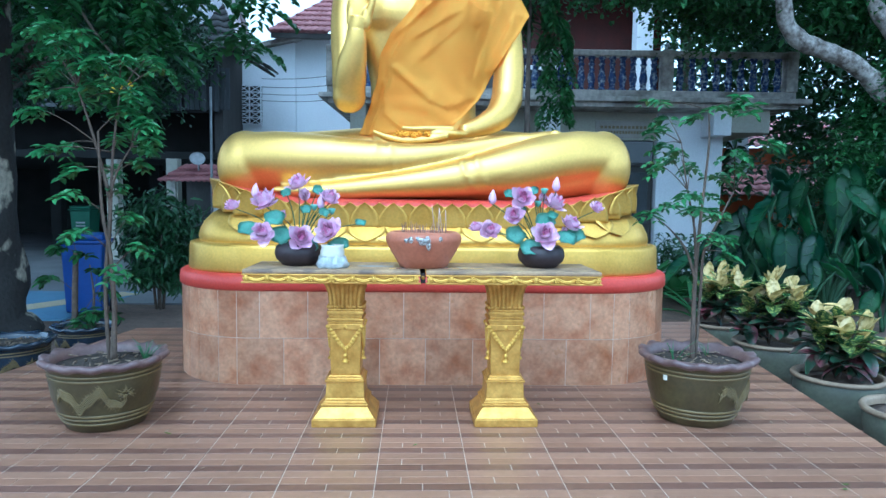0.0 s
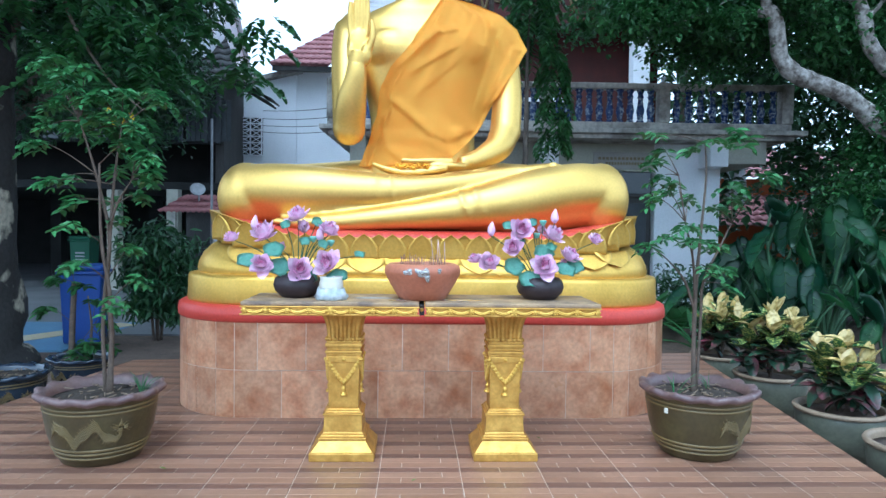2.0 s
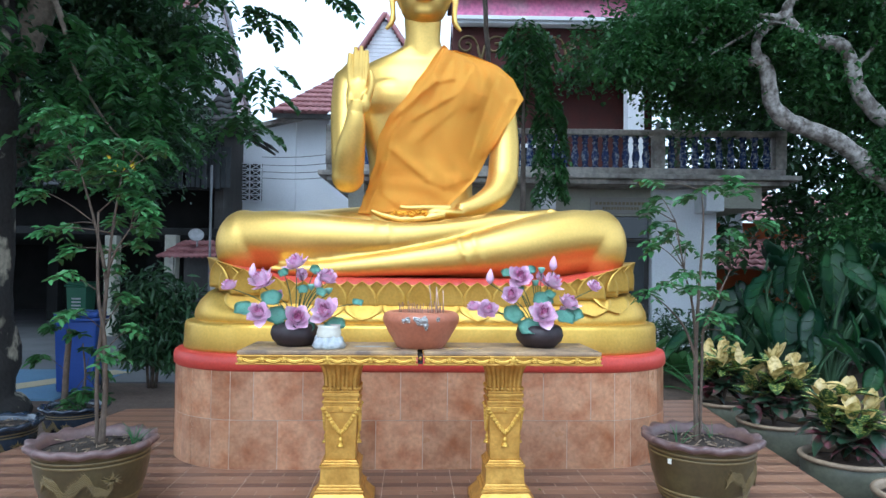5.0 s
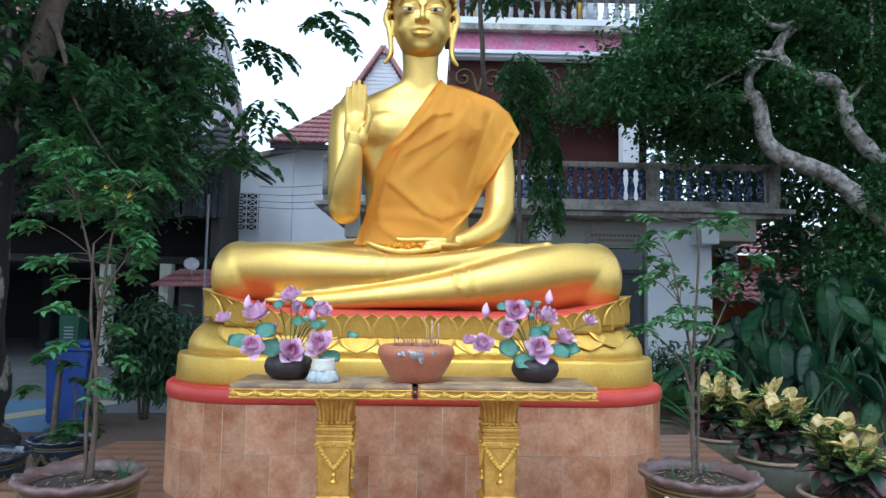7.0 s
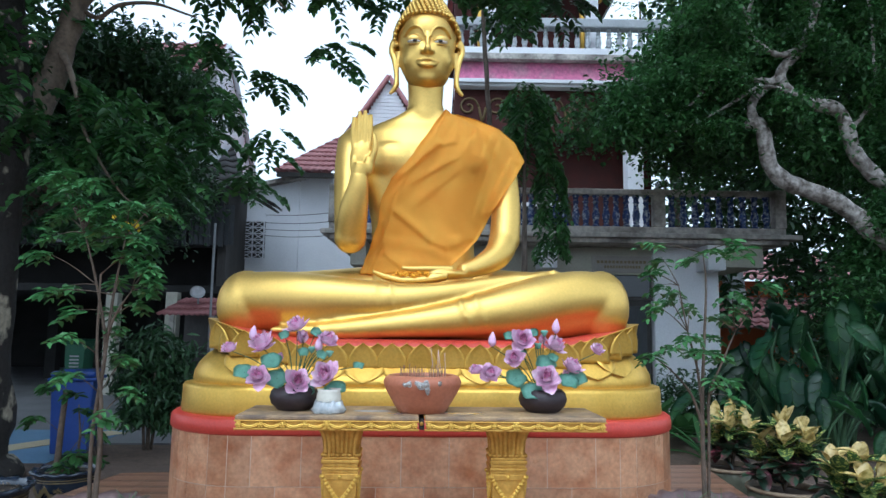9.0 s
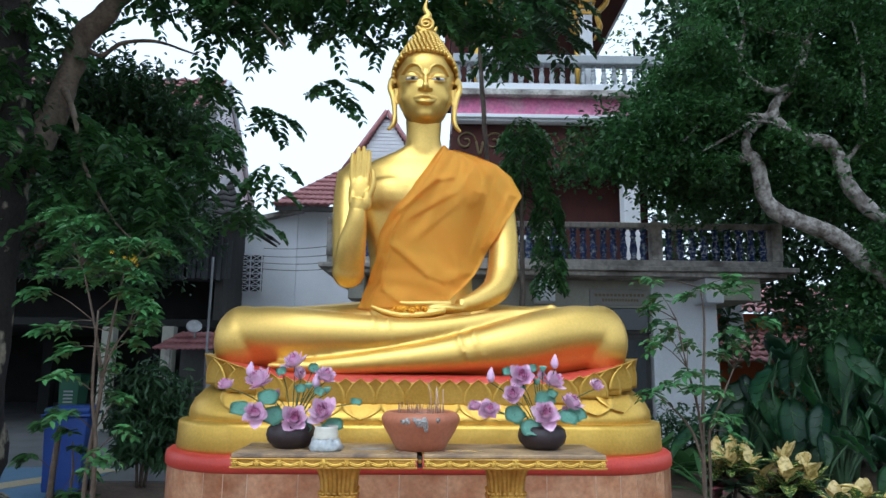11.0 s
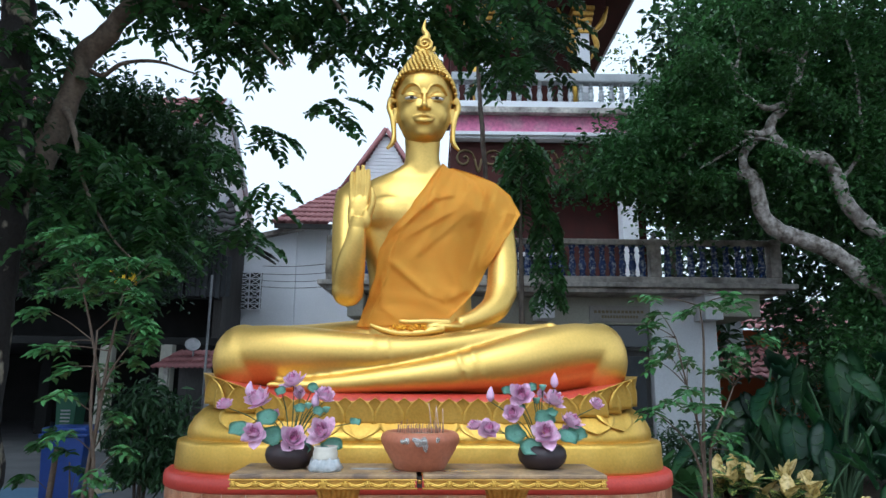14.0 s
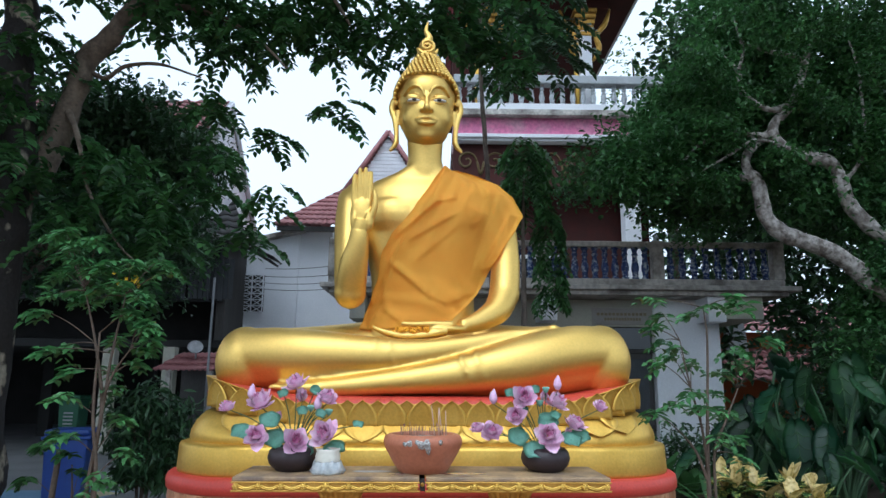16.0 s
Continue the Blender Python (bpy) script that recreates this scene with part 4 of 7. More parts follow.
# dark bar added to fill the gap between the tables as its shade; small hook
clamp = thing("table_gap_shade", "small hook at the table gap, on a dark bar standing for the gap's shade", "clamp", (0.002, 0.655, TOP - 0.07))
bm = bmesh.new()
box(bm, -0.012, 0.013, 0.05, 0.4, 0.0, 0.05, 0.003)
part("bar", bm, DARKWOOD, clamp)
bm = bmesh.new()
ball(bm, (0, 0.046, 0.03), (0.01, 0.006, 0.01), 8)
part("bolt", bm, GOLD_OLD, clamp)
# stains and scraps on the table tops
for x, y, w, h, m, lab in ((0.2, 0.78, 0.12, 0.035, FOIL, "thin pool of silvery candle wax on the table"), (-0.13, 0.76, 0.05, 0.03, FOIL, "crumpled silver foil scrap on the table"), (-0.25, 0.86, 0.11, 0.04, CONCRETE, "grey pool of ash and burnt wax on the table")):
    bm = bmesh.new()
    vs = [bm.verts.new((w * math.cos(a) * (1 + 0.3 * noise.noise((x * 9, math.cos(a) * 2, math.sin(a) * 2))), h * math.sin(a), 0)) for a in [2 * math.pi * k / 28 for k in range(28)]]
    hub = bm.verts.new((0, 0, 0.004))
    for k in range(28):
        bm.faces.new((vs[k], vs[(k + 1) % 28], hub))
    ob = part("wax_stain", bm, m)
    ob.location = (x, y, TOP + 0.001)
    tagged(ob, lab, "stain")

# ---- incense urn ----
urn = thing("incense_urn", "terracotta incense urn with flaking silver foil", "urn", (0.005, 0.86, TOP))
bm = bmesh.new()
lathe(bm, [(0.115, 0.0), (0.125, 0.004), (0.15, 0.045), (0.18, 0.095), (0.2, 0.135), (0.203, 0.155), (0.196, 0.175), (0.178, 0.187), (0.165, 0.19), (0.158, 0.182), (0.155, 0.15)], 48)
part("bowl", bm, TERRACOTTA, urn)
bm = bmesh.new()
lathe(bm, [(0.154, 0.15), (0.15, 0.168), (0.08, 0.174), (0.01, 0.176)], 32)
part("ash", bm, CONCRETE, urn, "grey incense ash")
for k, (a, z, s) in enumerate(((-92, 0.148, 0.03), (-84, 0.13, 0.022), (-86, 0.155, 0.026), (-110, 0.155, 0.022), (-116, 0.15, 0.016), (-66, 0.16, 0.018), (-99, 0.16, 0.016), (-83, 0.112, 0.014))):
    bm = bmesh.new()
    r = 0.2045 - 0.35 * max(0, 0.135 - z) - 0.3 * max(0, z - 0.155)
    n = 11
    vs = []
    for q in range(n):
        t = 2 * math.pi * q / n
        e = s * (0.6 + 0.6 * abs(noise.noise((k * 3.3, math.cos(t), math.sin(t)))))
        ang = radians(a) + e * math.cos(t) / r
        vs.append(bm.verts.new((r * math.cos(ang) * 1.012, r * math.sin(ang) * 1.012, z + e * math.sin(t))))
    c = bm.verts.new((r * math.cos(radians(a)) * 1.03, r * math.sin(radians(a)) * 1.03, z))
    for q in range(n):
        bm.faces.new((vs[q], vs[(q + 1) % n], c))
    bmesh.ops.solidify(bm, geom=bm.faces[:], thickness=0.002)
    part("foil_flake", bm, FOIL, urn, "silver foil flake")
for k in range(44):
    a, r = rng.uniform(0, 6.28), 0.135 * math.sqrt(rng.uniform(0, 1))
    tall = k % 11 == 0
    h = rng.uniform(0.13, 0.17) if tall else rng.uniform(0.03, 0.075)
    x = 0.06 + 0.02 * (k // 11) if tall else r * math.cos(a)
    y = 0.0 if tall else r * math.sin(a)
    bm = bmesh.new()
    tube(bm, [(0, 0, 0), (0.1 * h * rng.normal(), 0.1 * h * rng.normal(), h)], [0.0022, 0.0018], 5)
    ob = part("incense_stick", bm, INCENSE_PALE if tall else INCENSE)
    ob.location = (0.005 + x, 0.86 + y, TOP + 0.168)
    tagged(ob, "thin burnt incense stick standing in the ash", "incense stick", "incense sticks in the urn")


# ---- lotus bouquets ----
def blade(bm, base, way, up, length, width, cup=0.25, mi=0, nv=4):
    way = Vector(way).normalized()
    side = way.cross(Vector(up)).normalized()
    nor = side.cross(way)
    rows = []
    for j in range(nv + 1):
        v = j / nv
        w = width * 0.5 * math.sin(math.pi * min(0.97, 0.12 + 0.85 * v)) ** 0.8
        c = Vector(base) + way * length * v + nor * (cup * length * v * v)
        rows.append([bm.verts.new(c + side * w * u + nor * (0.35 * w * u * u)) for u in (-1, -0.4, 0.4, 1)])
    for a, b in zip(rows, rows[1:]):
        for i in range(3):
            f = bm.faces.new((a[i], a[i + 1], b[i + 1], b[i]))
            f.smooth, f.material_index = True, mi


def lotus(parent, at, r, kind, home, k):
    d = {"f": Vector((0.35 * math.sin(k * 2.4), -0.9, 0.6)), "s": Vector((math.copysign(0.5, at[0] - home[0]) * 0.8, -0.35, 1)), "c": Vector((0.2 * math.sin(k), -0.3, 1))}[kind].normalized()
    q = d.to_track_quat("Z", "Y")
    bm = bmesh.new()
    for layer, (n, tilt, ln, wide, mi) in enumerate(((5, 92, 0.9, 0.85, 0), (7, 70, 0.86, 0.66, 0), (10, 55, 0.82, 0.5, 0), (13, 43, 0.78, 0.3, 1), (14, 31, 0.7, 0.24, 1), (12, 20, 0.6, 0.2, 1))):
        if kind == "c":
            tilt *= 0.3
        for i in range(n):
            a = 2 * math.pi * (i + 0.5 * layer + 0.22 * math.sin(5 * i + k)) / n
            tl = radians(tilt + (16 if layer < 2 else 7) * math.sin(3 * i + 1.7 * k))
            w = q @ Vector((math.sin(tl) * math.cos(a), math.sin(tl) * math.sin(a), math.cos(tl)))
            up = q @ Vector((-math.cos(tl) * math.cos(a), -math.cos(tl) * math.sin(a), math.sin(tl)))
            blade(bm, Vector(at) - d * r * 0.35, w, up, r * ln * (0.9 + 0.12 * math.sin(7 * i + k)), r * wide, 0.55, mi)
    ball(bm, Vector(at) - d * r * 0.1, r * 0.2, 8, mi=2)
    return part("lotus_flower", bm, [PETAL, PETAL_DEEP, YELLOW_BLOOM], parent)


def bouquet(home, flowers, buds, pods, leaves, label):
    b = thing("lotus_bouquet", label, "flowers", (0, 0, 0), group="lotus bouquets on the altar")
    b.location = home
    inv = Vector(home)
    root = Vector((0, 0, -0.04))
    stems = []
    for k, (x, y, z, r, kind) in enumerate(flowers):
        p = Vector((x, y, z)) - inv
        lotus(b, p, r, kind, (0, 0, 0), k)
        stems.append(p + Vector((0, 0.03, -0.3 * r)))
    for x, y, z in buds:
        p = Vector((x, y, z)) - inv
        bm = bmesh.new()
        limb(bm, [(p.x, p.y, p.z - 0.04, 0.008), (p.x, p.y, p.z - 0.02, 0.021), (p.x, p.y, p.z + 0.005, 0.019), (p.x + 0.003, p.y, p.z + 0.03, 0.008), (p.x + 0.004, p.y, p.z + 0.04, 0.002)], 10)
        part("lotus_bud", bm, PETAL_PALE, b, "pale pink closed bud")
        stems.append(p + Vector((0, 0, -0.04)))
    for x, y, z in pods:
        p = Vector((x, y, z)) - inv
        bm = bmesh.new()
        lathe(bm, [(0.004, -0.02), (0.012, -0.012), (0.02, 0.004), (0.021, 0.012), (0.01, 0.015)], 12, p)
        part("seed_pod", bm, FABRIC_LEAF, b, "green seed pod")
        stems.append(p + Vector((0, 0, -0.02)))
    for k, (x, y, z) in enumerate(leaves):
        p = Vector((x, y, z)) - inv
        small = k >= 5
        r = 0.03 if small else 0.056
        n = Vector((0.6 * p.x + 0.2 * math.sin(k), -0.8, 0.55 + 0.3 * math.sin(2 * k))).normalized()
        q = n.to_track_quat("Z", "Y")
        bm = bmesh.new()
        c = bm.verts.new(p)
        ring, ring2 = [], []
        for i in range(20):
            a = 2 * math.pi * i / 20
            e = 1 + 0.08 * math.sin(5 * a + k)
            ring.append(bm.verts.new(p + q @ Vector((0.55 * r * math.cos(a), 0.55 * r * math.sin(a), 0.008))))
            ring2.append(bm.verts.new(p + q @ Vector((e * r * math.cos(a), e * r * math.sin(a) * 0.9, 0.011 + 0.006 * math.sin(3 * a + k)))))
        for i in range(20):
            j = (i + 1) % 20
            bm.faces.new((c, ring[i], ring[j])).smooth = True
            bm.faces.new((ring[i], ring2[i], ring2[j], ring[j])).smooth = True
        bmesh.ops.solidify(bm, geom=bm.faces[:], thickness=0.002)
        part("lotus_leaf", bm, FABRIC_LEAF, b, "green cloth lotus leaf")
        stems.append(p)
    for p in stems:
        bm = bmesh.new()
        mid = root.lerp(p, 0.55) + Vector((0, 0.02, 0.03))
        limb(bm, [(root.x + 0.3 * p.x * 0.2, root.y, root.z, 0.0035), (*mid, 0.003), (*p, 0.0025)], 5, 5)
        part("stem", bm, STALK, b)
    return b


def vase(x, y, label):
    bm = bmesh.new()
    lathe(bm, [(0.07, 0.0), (0.085, 0.004), (0.118, 0.035), (0.128, 0.065), (0.12, 0.1), (0.1, 0.118), (0.092, 0.12), (0.086, 0.112), (0.085, 0.08)], 40)
    ob = part("vase", bm, BLACKPOT)
    ob.location = (x, y, TOP)
    tagged(ob, label, "vase", "black vases on the altar")


vase(-0.662, 0.9, "squat black bowl vase full of pink lotus")
vase(0.645, 0.9, "squat black bowl vase full of lilac lotus")
bouquet((-0.662, 0.9, TOP + 0.12),
        [(-0.673, 0.93, 1.268, 0.085, "s"), (-0.856, 0.93, 1.173, 0.1, "s"), (-0.501, 0.93, 1.193, 0.08, "s"), (-0.64, 0.95, 1.199, 0.075, "c"), (-1.017, 0.93, 1.146, 0.065, "s"), (-0.832, 0.8, 1.011, 0.085, "f"), (-0.634, 0.8, 0.985, 0.09, "f"), (-0.497, 0.8, 1.017, 0.095, "f"), (-0.76, 0.95, 1.09, 0.05, "c"), (-0.55, 0.95, 1.17, 0.045, "c")],
        [(-0.898, 0.93, 1.224), (-0.55, 0.93, 1.17)], [(-0.585, 0.93, 1.14), (-0.491, 0.93, 1.121)],
        [(-0.779, 0.85, 1.078), (-0.917, 0.85, 1.021), (-0.749, 0.85, 0.989), (-0.607, 0.85, 0.932), (-0.444, 0.85, 0.94), (-0.726, 0.9, 1.212), (-0.623, 0.9, 1.125), (-0.336, 0.9, 1.055), (-0.53, 0.9, 1.11), (-0.57, 0.95, 1.23)],
        "cloth lotus bouquet, pink flowers, buds and round leaves")
bouquet((0.645, 0.9, TOP + 0.12),
        [(0.533, 0.86, 1.205, 0.085, "f"), (0.726, 0.93, 1.178, 0.085, "s"), (0.482, 0.84, 1.112, 0.075, "f"), (0.359, 0.84, 1.035, 0.08, "f"), (0.296, 0.93, 1.045, 0.06, "s"), (0.65, 0.8, 1.02, 0.095, "f"), (0.814, 0.93, 1.068, 0.085, "s"), (0.954, 0.93, 1.158, 0.06, "s"), (0.651, 0.95, 1.207, 0.055, "c"), (0.783, 0.95, 1.014, 0.06, "c")],
        [(0.378, 0.93, 1.207), (0.725, 0.93, 1.282)], [(0.627, 0.93, 1.175), (0.661, 0.93, 1.244)],
        [(0.571, 0.82, 0.94), (0.771, 0.85, 0.989), (0.493, 0.85, 1.005), (0.661, 0.9, 1.078), (0.83, 0.9, 1.0), (0.595, 0.9, 1.24), (0.465, 0.9, 1.224), (0.528, 0.9, 1.135), (0.7, 0.9, 1.11)],
        "cloth lotus bouquet, lilac flowers and buds on long stems")

# cup standing in a crumpled plastic bag
cup = thing("offering_cup", "off-white ceramic cup in a crumpled plastic bag", "cup", (-0.47, 0.79, TOP))
bm = bmesh.new()
lathe(bm, [(0.04, 0.0), (0.05, 0.005), (0.062, 0.05), (0.062, 0.085), (0.056, 0.105), (0.06, 0.118), (0.056, 0.118), (0.05, 0.1)], 28)
part("body", bm, CERAMIC, cup)
bm = bmesh.new()
lathe(bm, [(0.078, 0.0), (0.085, 0.012), (0.078, 0.035), (0.07, 0.055), (0.066, 0.06)], 48, wave=lambda a, j: (0.014 * noise.noise((math.cos(a) * 4, math.sin(a) * 4, j * 1.7)), 0.012 * noise.noise((math.cos(a) * 3, math.sin(a) * 3, j + 5)) * (j > 0)), close=False)
bmesh.ops.solidify(bm, geom=bm.faces[:], thickness=0.002)
part("plastic_bag", bm, PLASTIC_BAG, cup, "crumpled bluish clear plastic")


# ---- glazed pots ----
def wavy(lobes, amp):
    return lambda a, j: ((0.010 * math.cos(lobes * a), amp * math.cos(lobes * a)) if j in (6, 7, 8, 9) else (0, 0))


def dragon_pot(name, x, y, z, s, body, rim, relief, label, turn=0.0, dragon=True, fill=POT_SOIL):
    p = thing(name, label, "plant pot", (x, y, z), turn)
    bm = bmesh.new()
    prof = [(0.2, 0.0), (0.215, 0.006), (0.25, 0.07), (0.285, 0.16), (0.302, 0.25), (0.303, 0.3), (0.322, 0.318), (0.342, 0.33), (0.344, 0.346), (0.33, 0.357), (0.292, 0.35), (0.275, 0.32), (0.27, 0.28)]
    lathe(bm, [(r * s * 0.9, h * s * 1.04) for r, h in prof[:7]], 72, close=False, wave=lambda a, j: ((0.010 * math.cos(14 * a), 0.008 * math.cos(14 * a)) if j == 6 else (0, 0)))
    bmesh.ops.holes_fill(bm, edges=[e for e in bm.edges if e.is_boundary and all(v.co.z < 0.02 for v in e.verts)])
    part("body", bm, body, p)
    bm = bmesh.new()
    lathe(bm, [(r * s * 0.9, h * s * 1.04) for r, h in prof[6:]], 72, close=False, wave=lambda a, j: ((0.010 * math.cos(14 * a), 0.008 * math.cos(14 * a)) if j < 4 else (0, 0)))
    part("rim", bm, rim, p, "scalloped glazed rim")
    for h, r, th in ((0.292, 0.3035, 0.005), (0.272, 0.3035, 0.005), (0.092, 0.2605, 0.006), (0.072, 0.2515, 0.005), (0.048, 0.2395, 0.005)):
        bm = bmesh.new()
        lathe(bm, [((r + 0.001) * s * 0.9, (h - th) * s * 1.04), ((r + 0.005) * s * 0.9, h * s * 1.04), ((r + 0.001) * s * 0.9, (h + th) * s * 1.04)], 56, close=False)
        part("band", bm, relief, p, "raised ochre band")
    bm = bmesh.new()
    lathe(bm, [(0.25 * s, 0.318 * s), (0.18 * s, 0.323 * s), (0.08 * s, 0.33 * s), (0.01, 0.334 * s)], 40, wave=lambda a, j: (0, 0.012 * noise.noise((math.cos(a) * 3 * j, math.sin(a) * 3 * j, j))))
    part("soil", bm, fill, p, "dark potting soil with litter")
    if dragon:
        bm = bmesh.new()
        for k in range(110):
            t = k / 109
            a = radians(-132 + 74 * t)
            zc = 0.185 + 0.036 * math.sin(t * 12.5) + 0.01 * math.sin(t * 31)
            w = 0.024 * (0.35 + 0.65 * math.sin(math.pi * min(1, t * 1.02 + 0.03)))
            r = (0.285 + 0.19 * (zc - 0.16)) * 0.9 + 0.004
            for o in (-1, -0.5, 0, 0.5, 1):
                bead(bm, (r * s * math.cos(a), r * s * math.sin(a), (zc + o * w + 0.002 * (k % 2)) * s), 0.0052 * s)
            if k % 4 == 0:
                for sg in (-1, 1):
                    limb(bm, [(r * s * math.cos(a - f * 0.05), r * s * math.sin(a - f * 0.05), (zc + sg * (w + f * 0.02)) * s, 0.0035 * s * (1.15 - f)) for f in (0, 0.5, 1)], 4, 2)
        for k in range(22):
            a0 = radians(-59) + 0.05 * math.cos(k * 0.9)
            ln = 0.025 + 0.022 * abs(math.sin(k * 2.3))
            e = 2 * math.pi * k / 22
            limb(bm, [(0.271 * s * math.cos(a0 + f * ln / 0.29 * math.cos(e)), 0.271 * s * math.sin(a0 + f * ln / 0.29 * math.cos(e)), (0.21 + f * ln * math.sin(e)) * s, 0.004 * s * (1.2 - f)) for f in (0.2, 0.6, 1.0)], 5, 2)
        part("dragon_relief", bm, relief, p, "raised ochre dragon")
    # litter on the soil
    for k in range(44):
        bm = bmesh.new()
        a, r = rng.uniform(0, 6.28), 0.225 * math.sqrt(rng.uniform(0, 1)) * s
        v = Vector((r * math.cos(a), r * math.sin(a), 0.335 * s))
        d = Vector((rng.normal(), rng.normal(), 0.1)).normalized() * rng.uniform(0.02, 0.05)
        tube(bm, [v, v + d], [0.004, 0.003], 4)
        part("straw", bm, GLAZE_LIP, p)
    return p


dragon_pot("dragon_pot", -1.655, 0.82, 0.0, 0.985, GLAZE, GLAZE_RIM, GLAZE_GOLD, "olive brown glazed pot with a raised dragon and wavy rim", 12)
dragon_pot("dragon_pot", 1.525, 0.88, 0.0, 1.0, GLAZE, GLAZE_RIM, GLAZE_GOLD, "olive brown glazed pot with a scalloped mauve rim", 46)
dragon_pot("dragon_pot", -3.25, 2.66, G, 1.05, GLAZE_BLUE, GLAZE_BLUE, GLAZE_GOLD, "dark blue glazed pot with a gold dragon beside the terrace", 30)
dragon_pot("dragon_pot", -3.06, 3.5, G, 0.93, GLAZE_BLUE, GLAZE_BLUE, GLAZE_GOLD, "dark blue glazed pot with a shiny wavy rim", -20)
# price sticker on one pot
bm = bmesh.new()
box(bm, -0.011, 0.011, -0.002, 0.002, -0.013, 0.013, 0.001)
st = part("sticker", bm, CERAMIC)
st.matrix_basis = pose(1.525 + 0.277 * math.cos(radians(-147)), 0.88 + 0.277 * math.sin(radians(-147)), 0.265, 0, 0, -57)
tagged(st, "small white paper sticker on the glazed pot", "sticker")


def bowl_pot(x, y, s, label, h=1.0):
    p = thing("garden_pot", label, "plant pot", (x, y, G), 0, "garden pots beside the terrace")
    bm = bmesh.new()
    lathe(bm, [(0.17 * s, 0.0), (0.2 * s, 0.01), (0.25 * s, 0.1 * h), (0.282 * s, 0.22 * h), (0.288 * s, 0.3 * h), (0.28 * s, 0.32 * h)], 56, close=False)
    part("body", bm, GLAZE_CELADON, p)
    bm = bmesh.new()
    lathe(bm, [(0.278 * s, 0.315 * h), (0.298 * s, 0.32 * h), (0.304 * s, 0.335 * h), (0.295 * s, 0.35 * h), (0.27 * s, 0.35 * h), (0.262 * s, 0.33 * h), (0.26 * s, 0.28 * h)], 56, close=False)
    part("lip", bm, GLAZE_LIP, p, "bare tan clay lip")
    bm = bmesh.new()
    lathe(bm, [(0.263 * s, 0.3 * h), (0.15 * s, 0.307 * h), (0.01, 0.31 * h)], 32)
    part("soil", bm, SOIL, p)


for x, y, s, lab in ((2.95, 1.8, 1.0, "grey green celadon pot with a tan clay lip"), (3.04, 2.88, 1.0, "grey celadon pot standing beside the tiled terrace"), (3.0, 3.74, 0.95, "small celadon pot with a croton behind the others"), (2.93, 1.02, 1.0, "celadon pot at the terrace corner holding dark soil")):
    bowl_pot(x, y, s, lab)


# ---- potted shrubs ----
def shrub(x, y, z, stems, twigs, leaf, count, material, label, category="shrub", spread=0.1, twist=True):
    """A small tree of slender stems: stems are lists of (x, y, z, radius) from its foot, twigs are tips that carry leaves."""
    t = thing("potted_shrub", label, category, (x, y, z))
    joints = []
    for rows in stems:
        bm = bmesh.new()
        limb(bm, rows, 8, 6)
        part("stem", bm, STEM, t)
        joints += [Vector(r[:3]) for r in rows[1:]]
    for tip in twigs:
        p = Vector(tip[:3])
        below = [j for j in joints if j.z < p.z + 0.02] or joints
        j = min(below, key=lambda q: (q - p).length + 0.35 * max(0, q.z - p.z + 0.05))
        bm = bmesh.new()
        mid = j.lerp(p, 0.5) + Vector((0, 0, 0.25 * (p - j).length * 0.2))
        limb(bm, [(*j, 0.0036), (*mid, 0.0026), (*p, 0.0012)], 5, 4)
        part("twig", bm, STEM, t)
    starts, ways = [], []
    for tip in twigs:
        out = np.array((tip[0], tip[1], 0.0)) + rng.normal(0, 0.05, 3)
        for _ in range(count):
            w = out / (np.linalg.norm(out) + 1e-6) * 0.7 + rng.normal(0, 0.75, 3)
            w[2] = abs(w[2]) * 0.35
            starts.append(np.array(tip[:3]) - 0.5 * spread * w / np.linalg.norm(w) + rng.normal(0, 0.012, 3)), ways.append(w)
    fronds("crown", starts, ways, spread * 1.15, 3, leaf, material, t, 0.45, 0.42)
    return t


# bushy one in the pot on the statue's raised-hand side
tw = [(x, 0.13 * math.sin(9 * x + 7 * z), z) for x, z in ((-0.33, 1.72), (-0.25, 1.72), (-0.17, 1.65), (-0.05, 1.68), (-0.31, 1.63), (-0.33, 1.54), (-0.24, 1.55), (-0.22, 1.42), (-0.33, 1.41), (-0.34, 1.32), (-0.18, 1.38), (-0.04, 1.43), (-0.06, 1.53), (0.02, 1.54), (0.11, 1.57), (0.2, 1.6), (0.25, 1.55), (0.17, 1.4), (0.08, 1.44), (0.13, 1.3), (0.2, 1.26), (0.26, 1.26), (0.23, 1.17), (0.16, 1.13), (0.11, 1.06), (0.01, 1.19), (-0.2, 1.14), (-0.26, 1.11), (-0.13, 1.02), (-0.13, 0.89), (-0.02, 1.02), (0.02, 0.93), (-0.13, 1.59), (-0.1, 1.46), (0.1, 0.78), (0.16, 0.62), (0.08, 0.5), (-0.08, 0.7))]
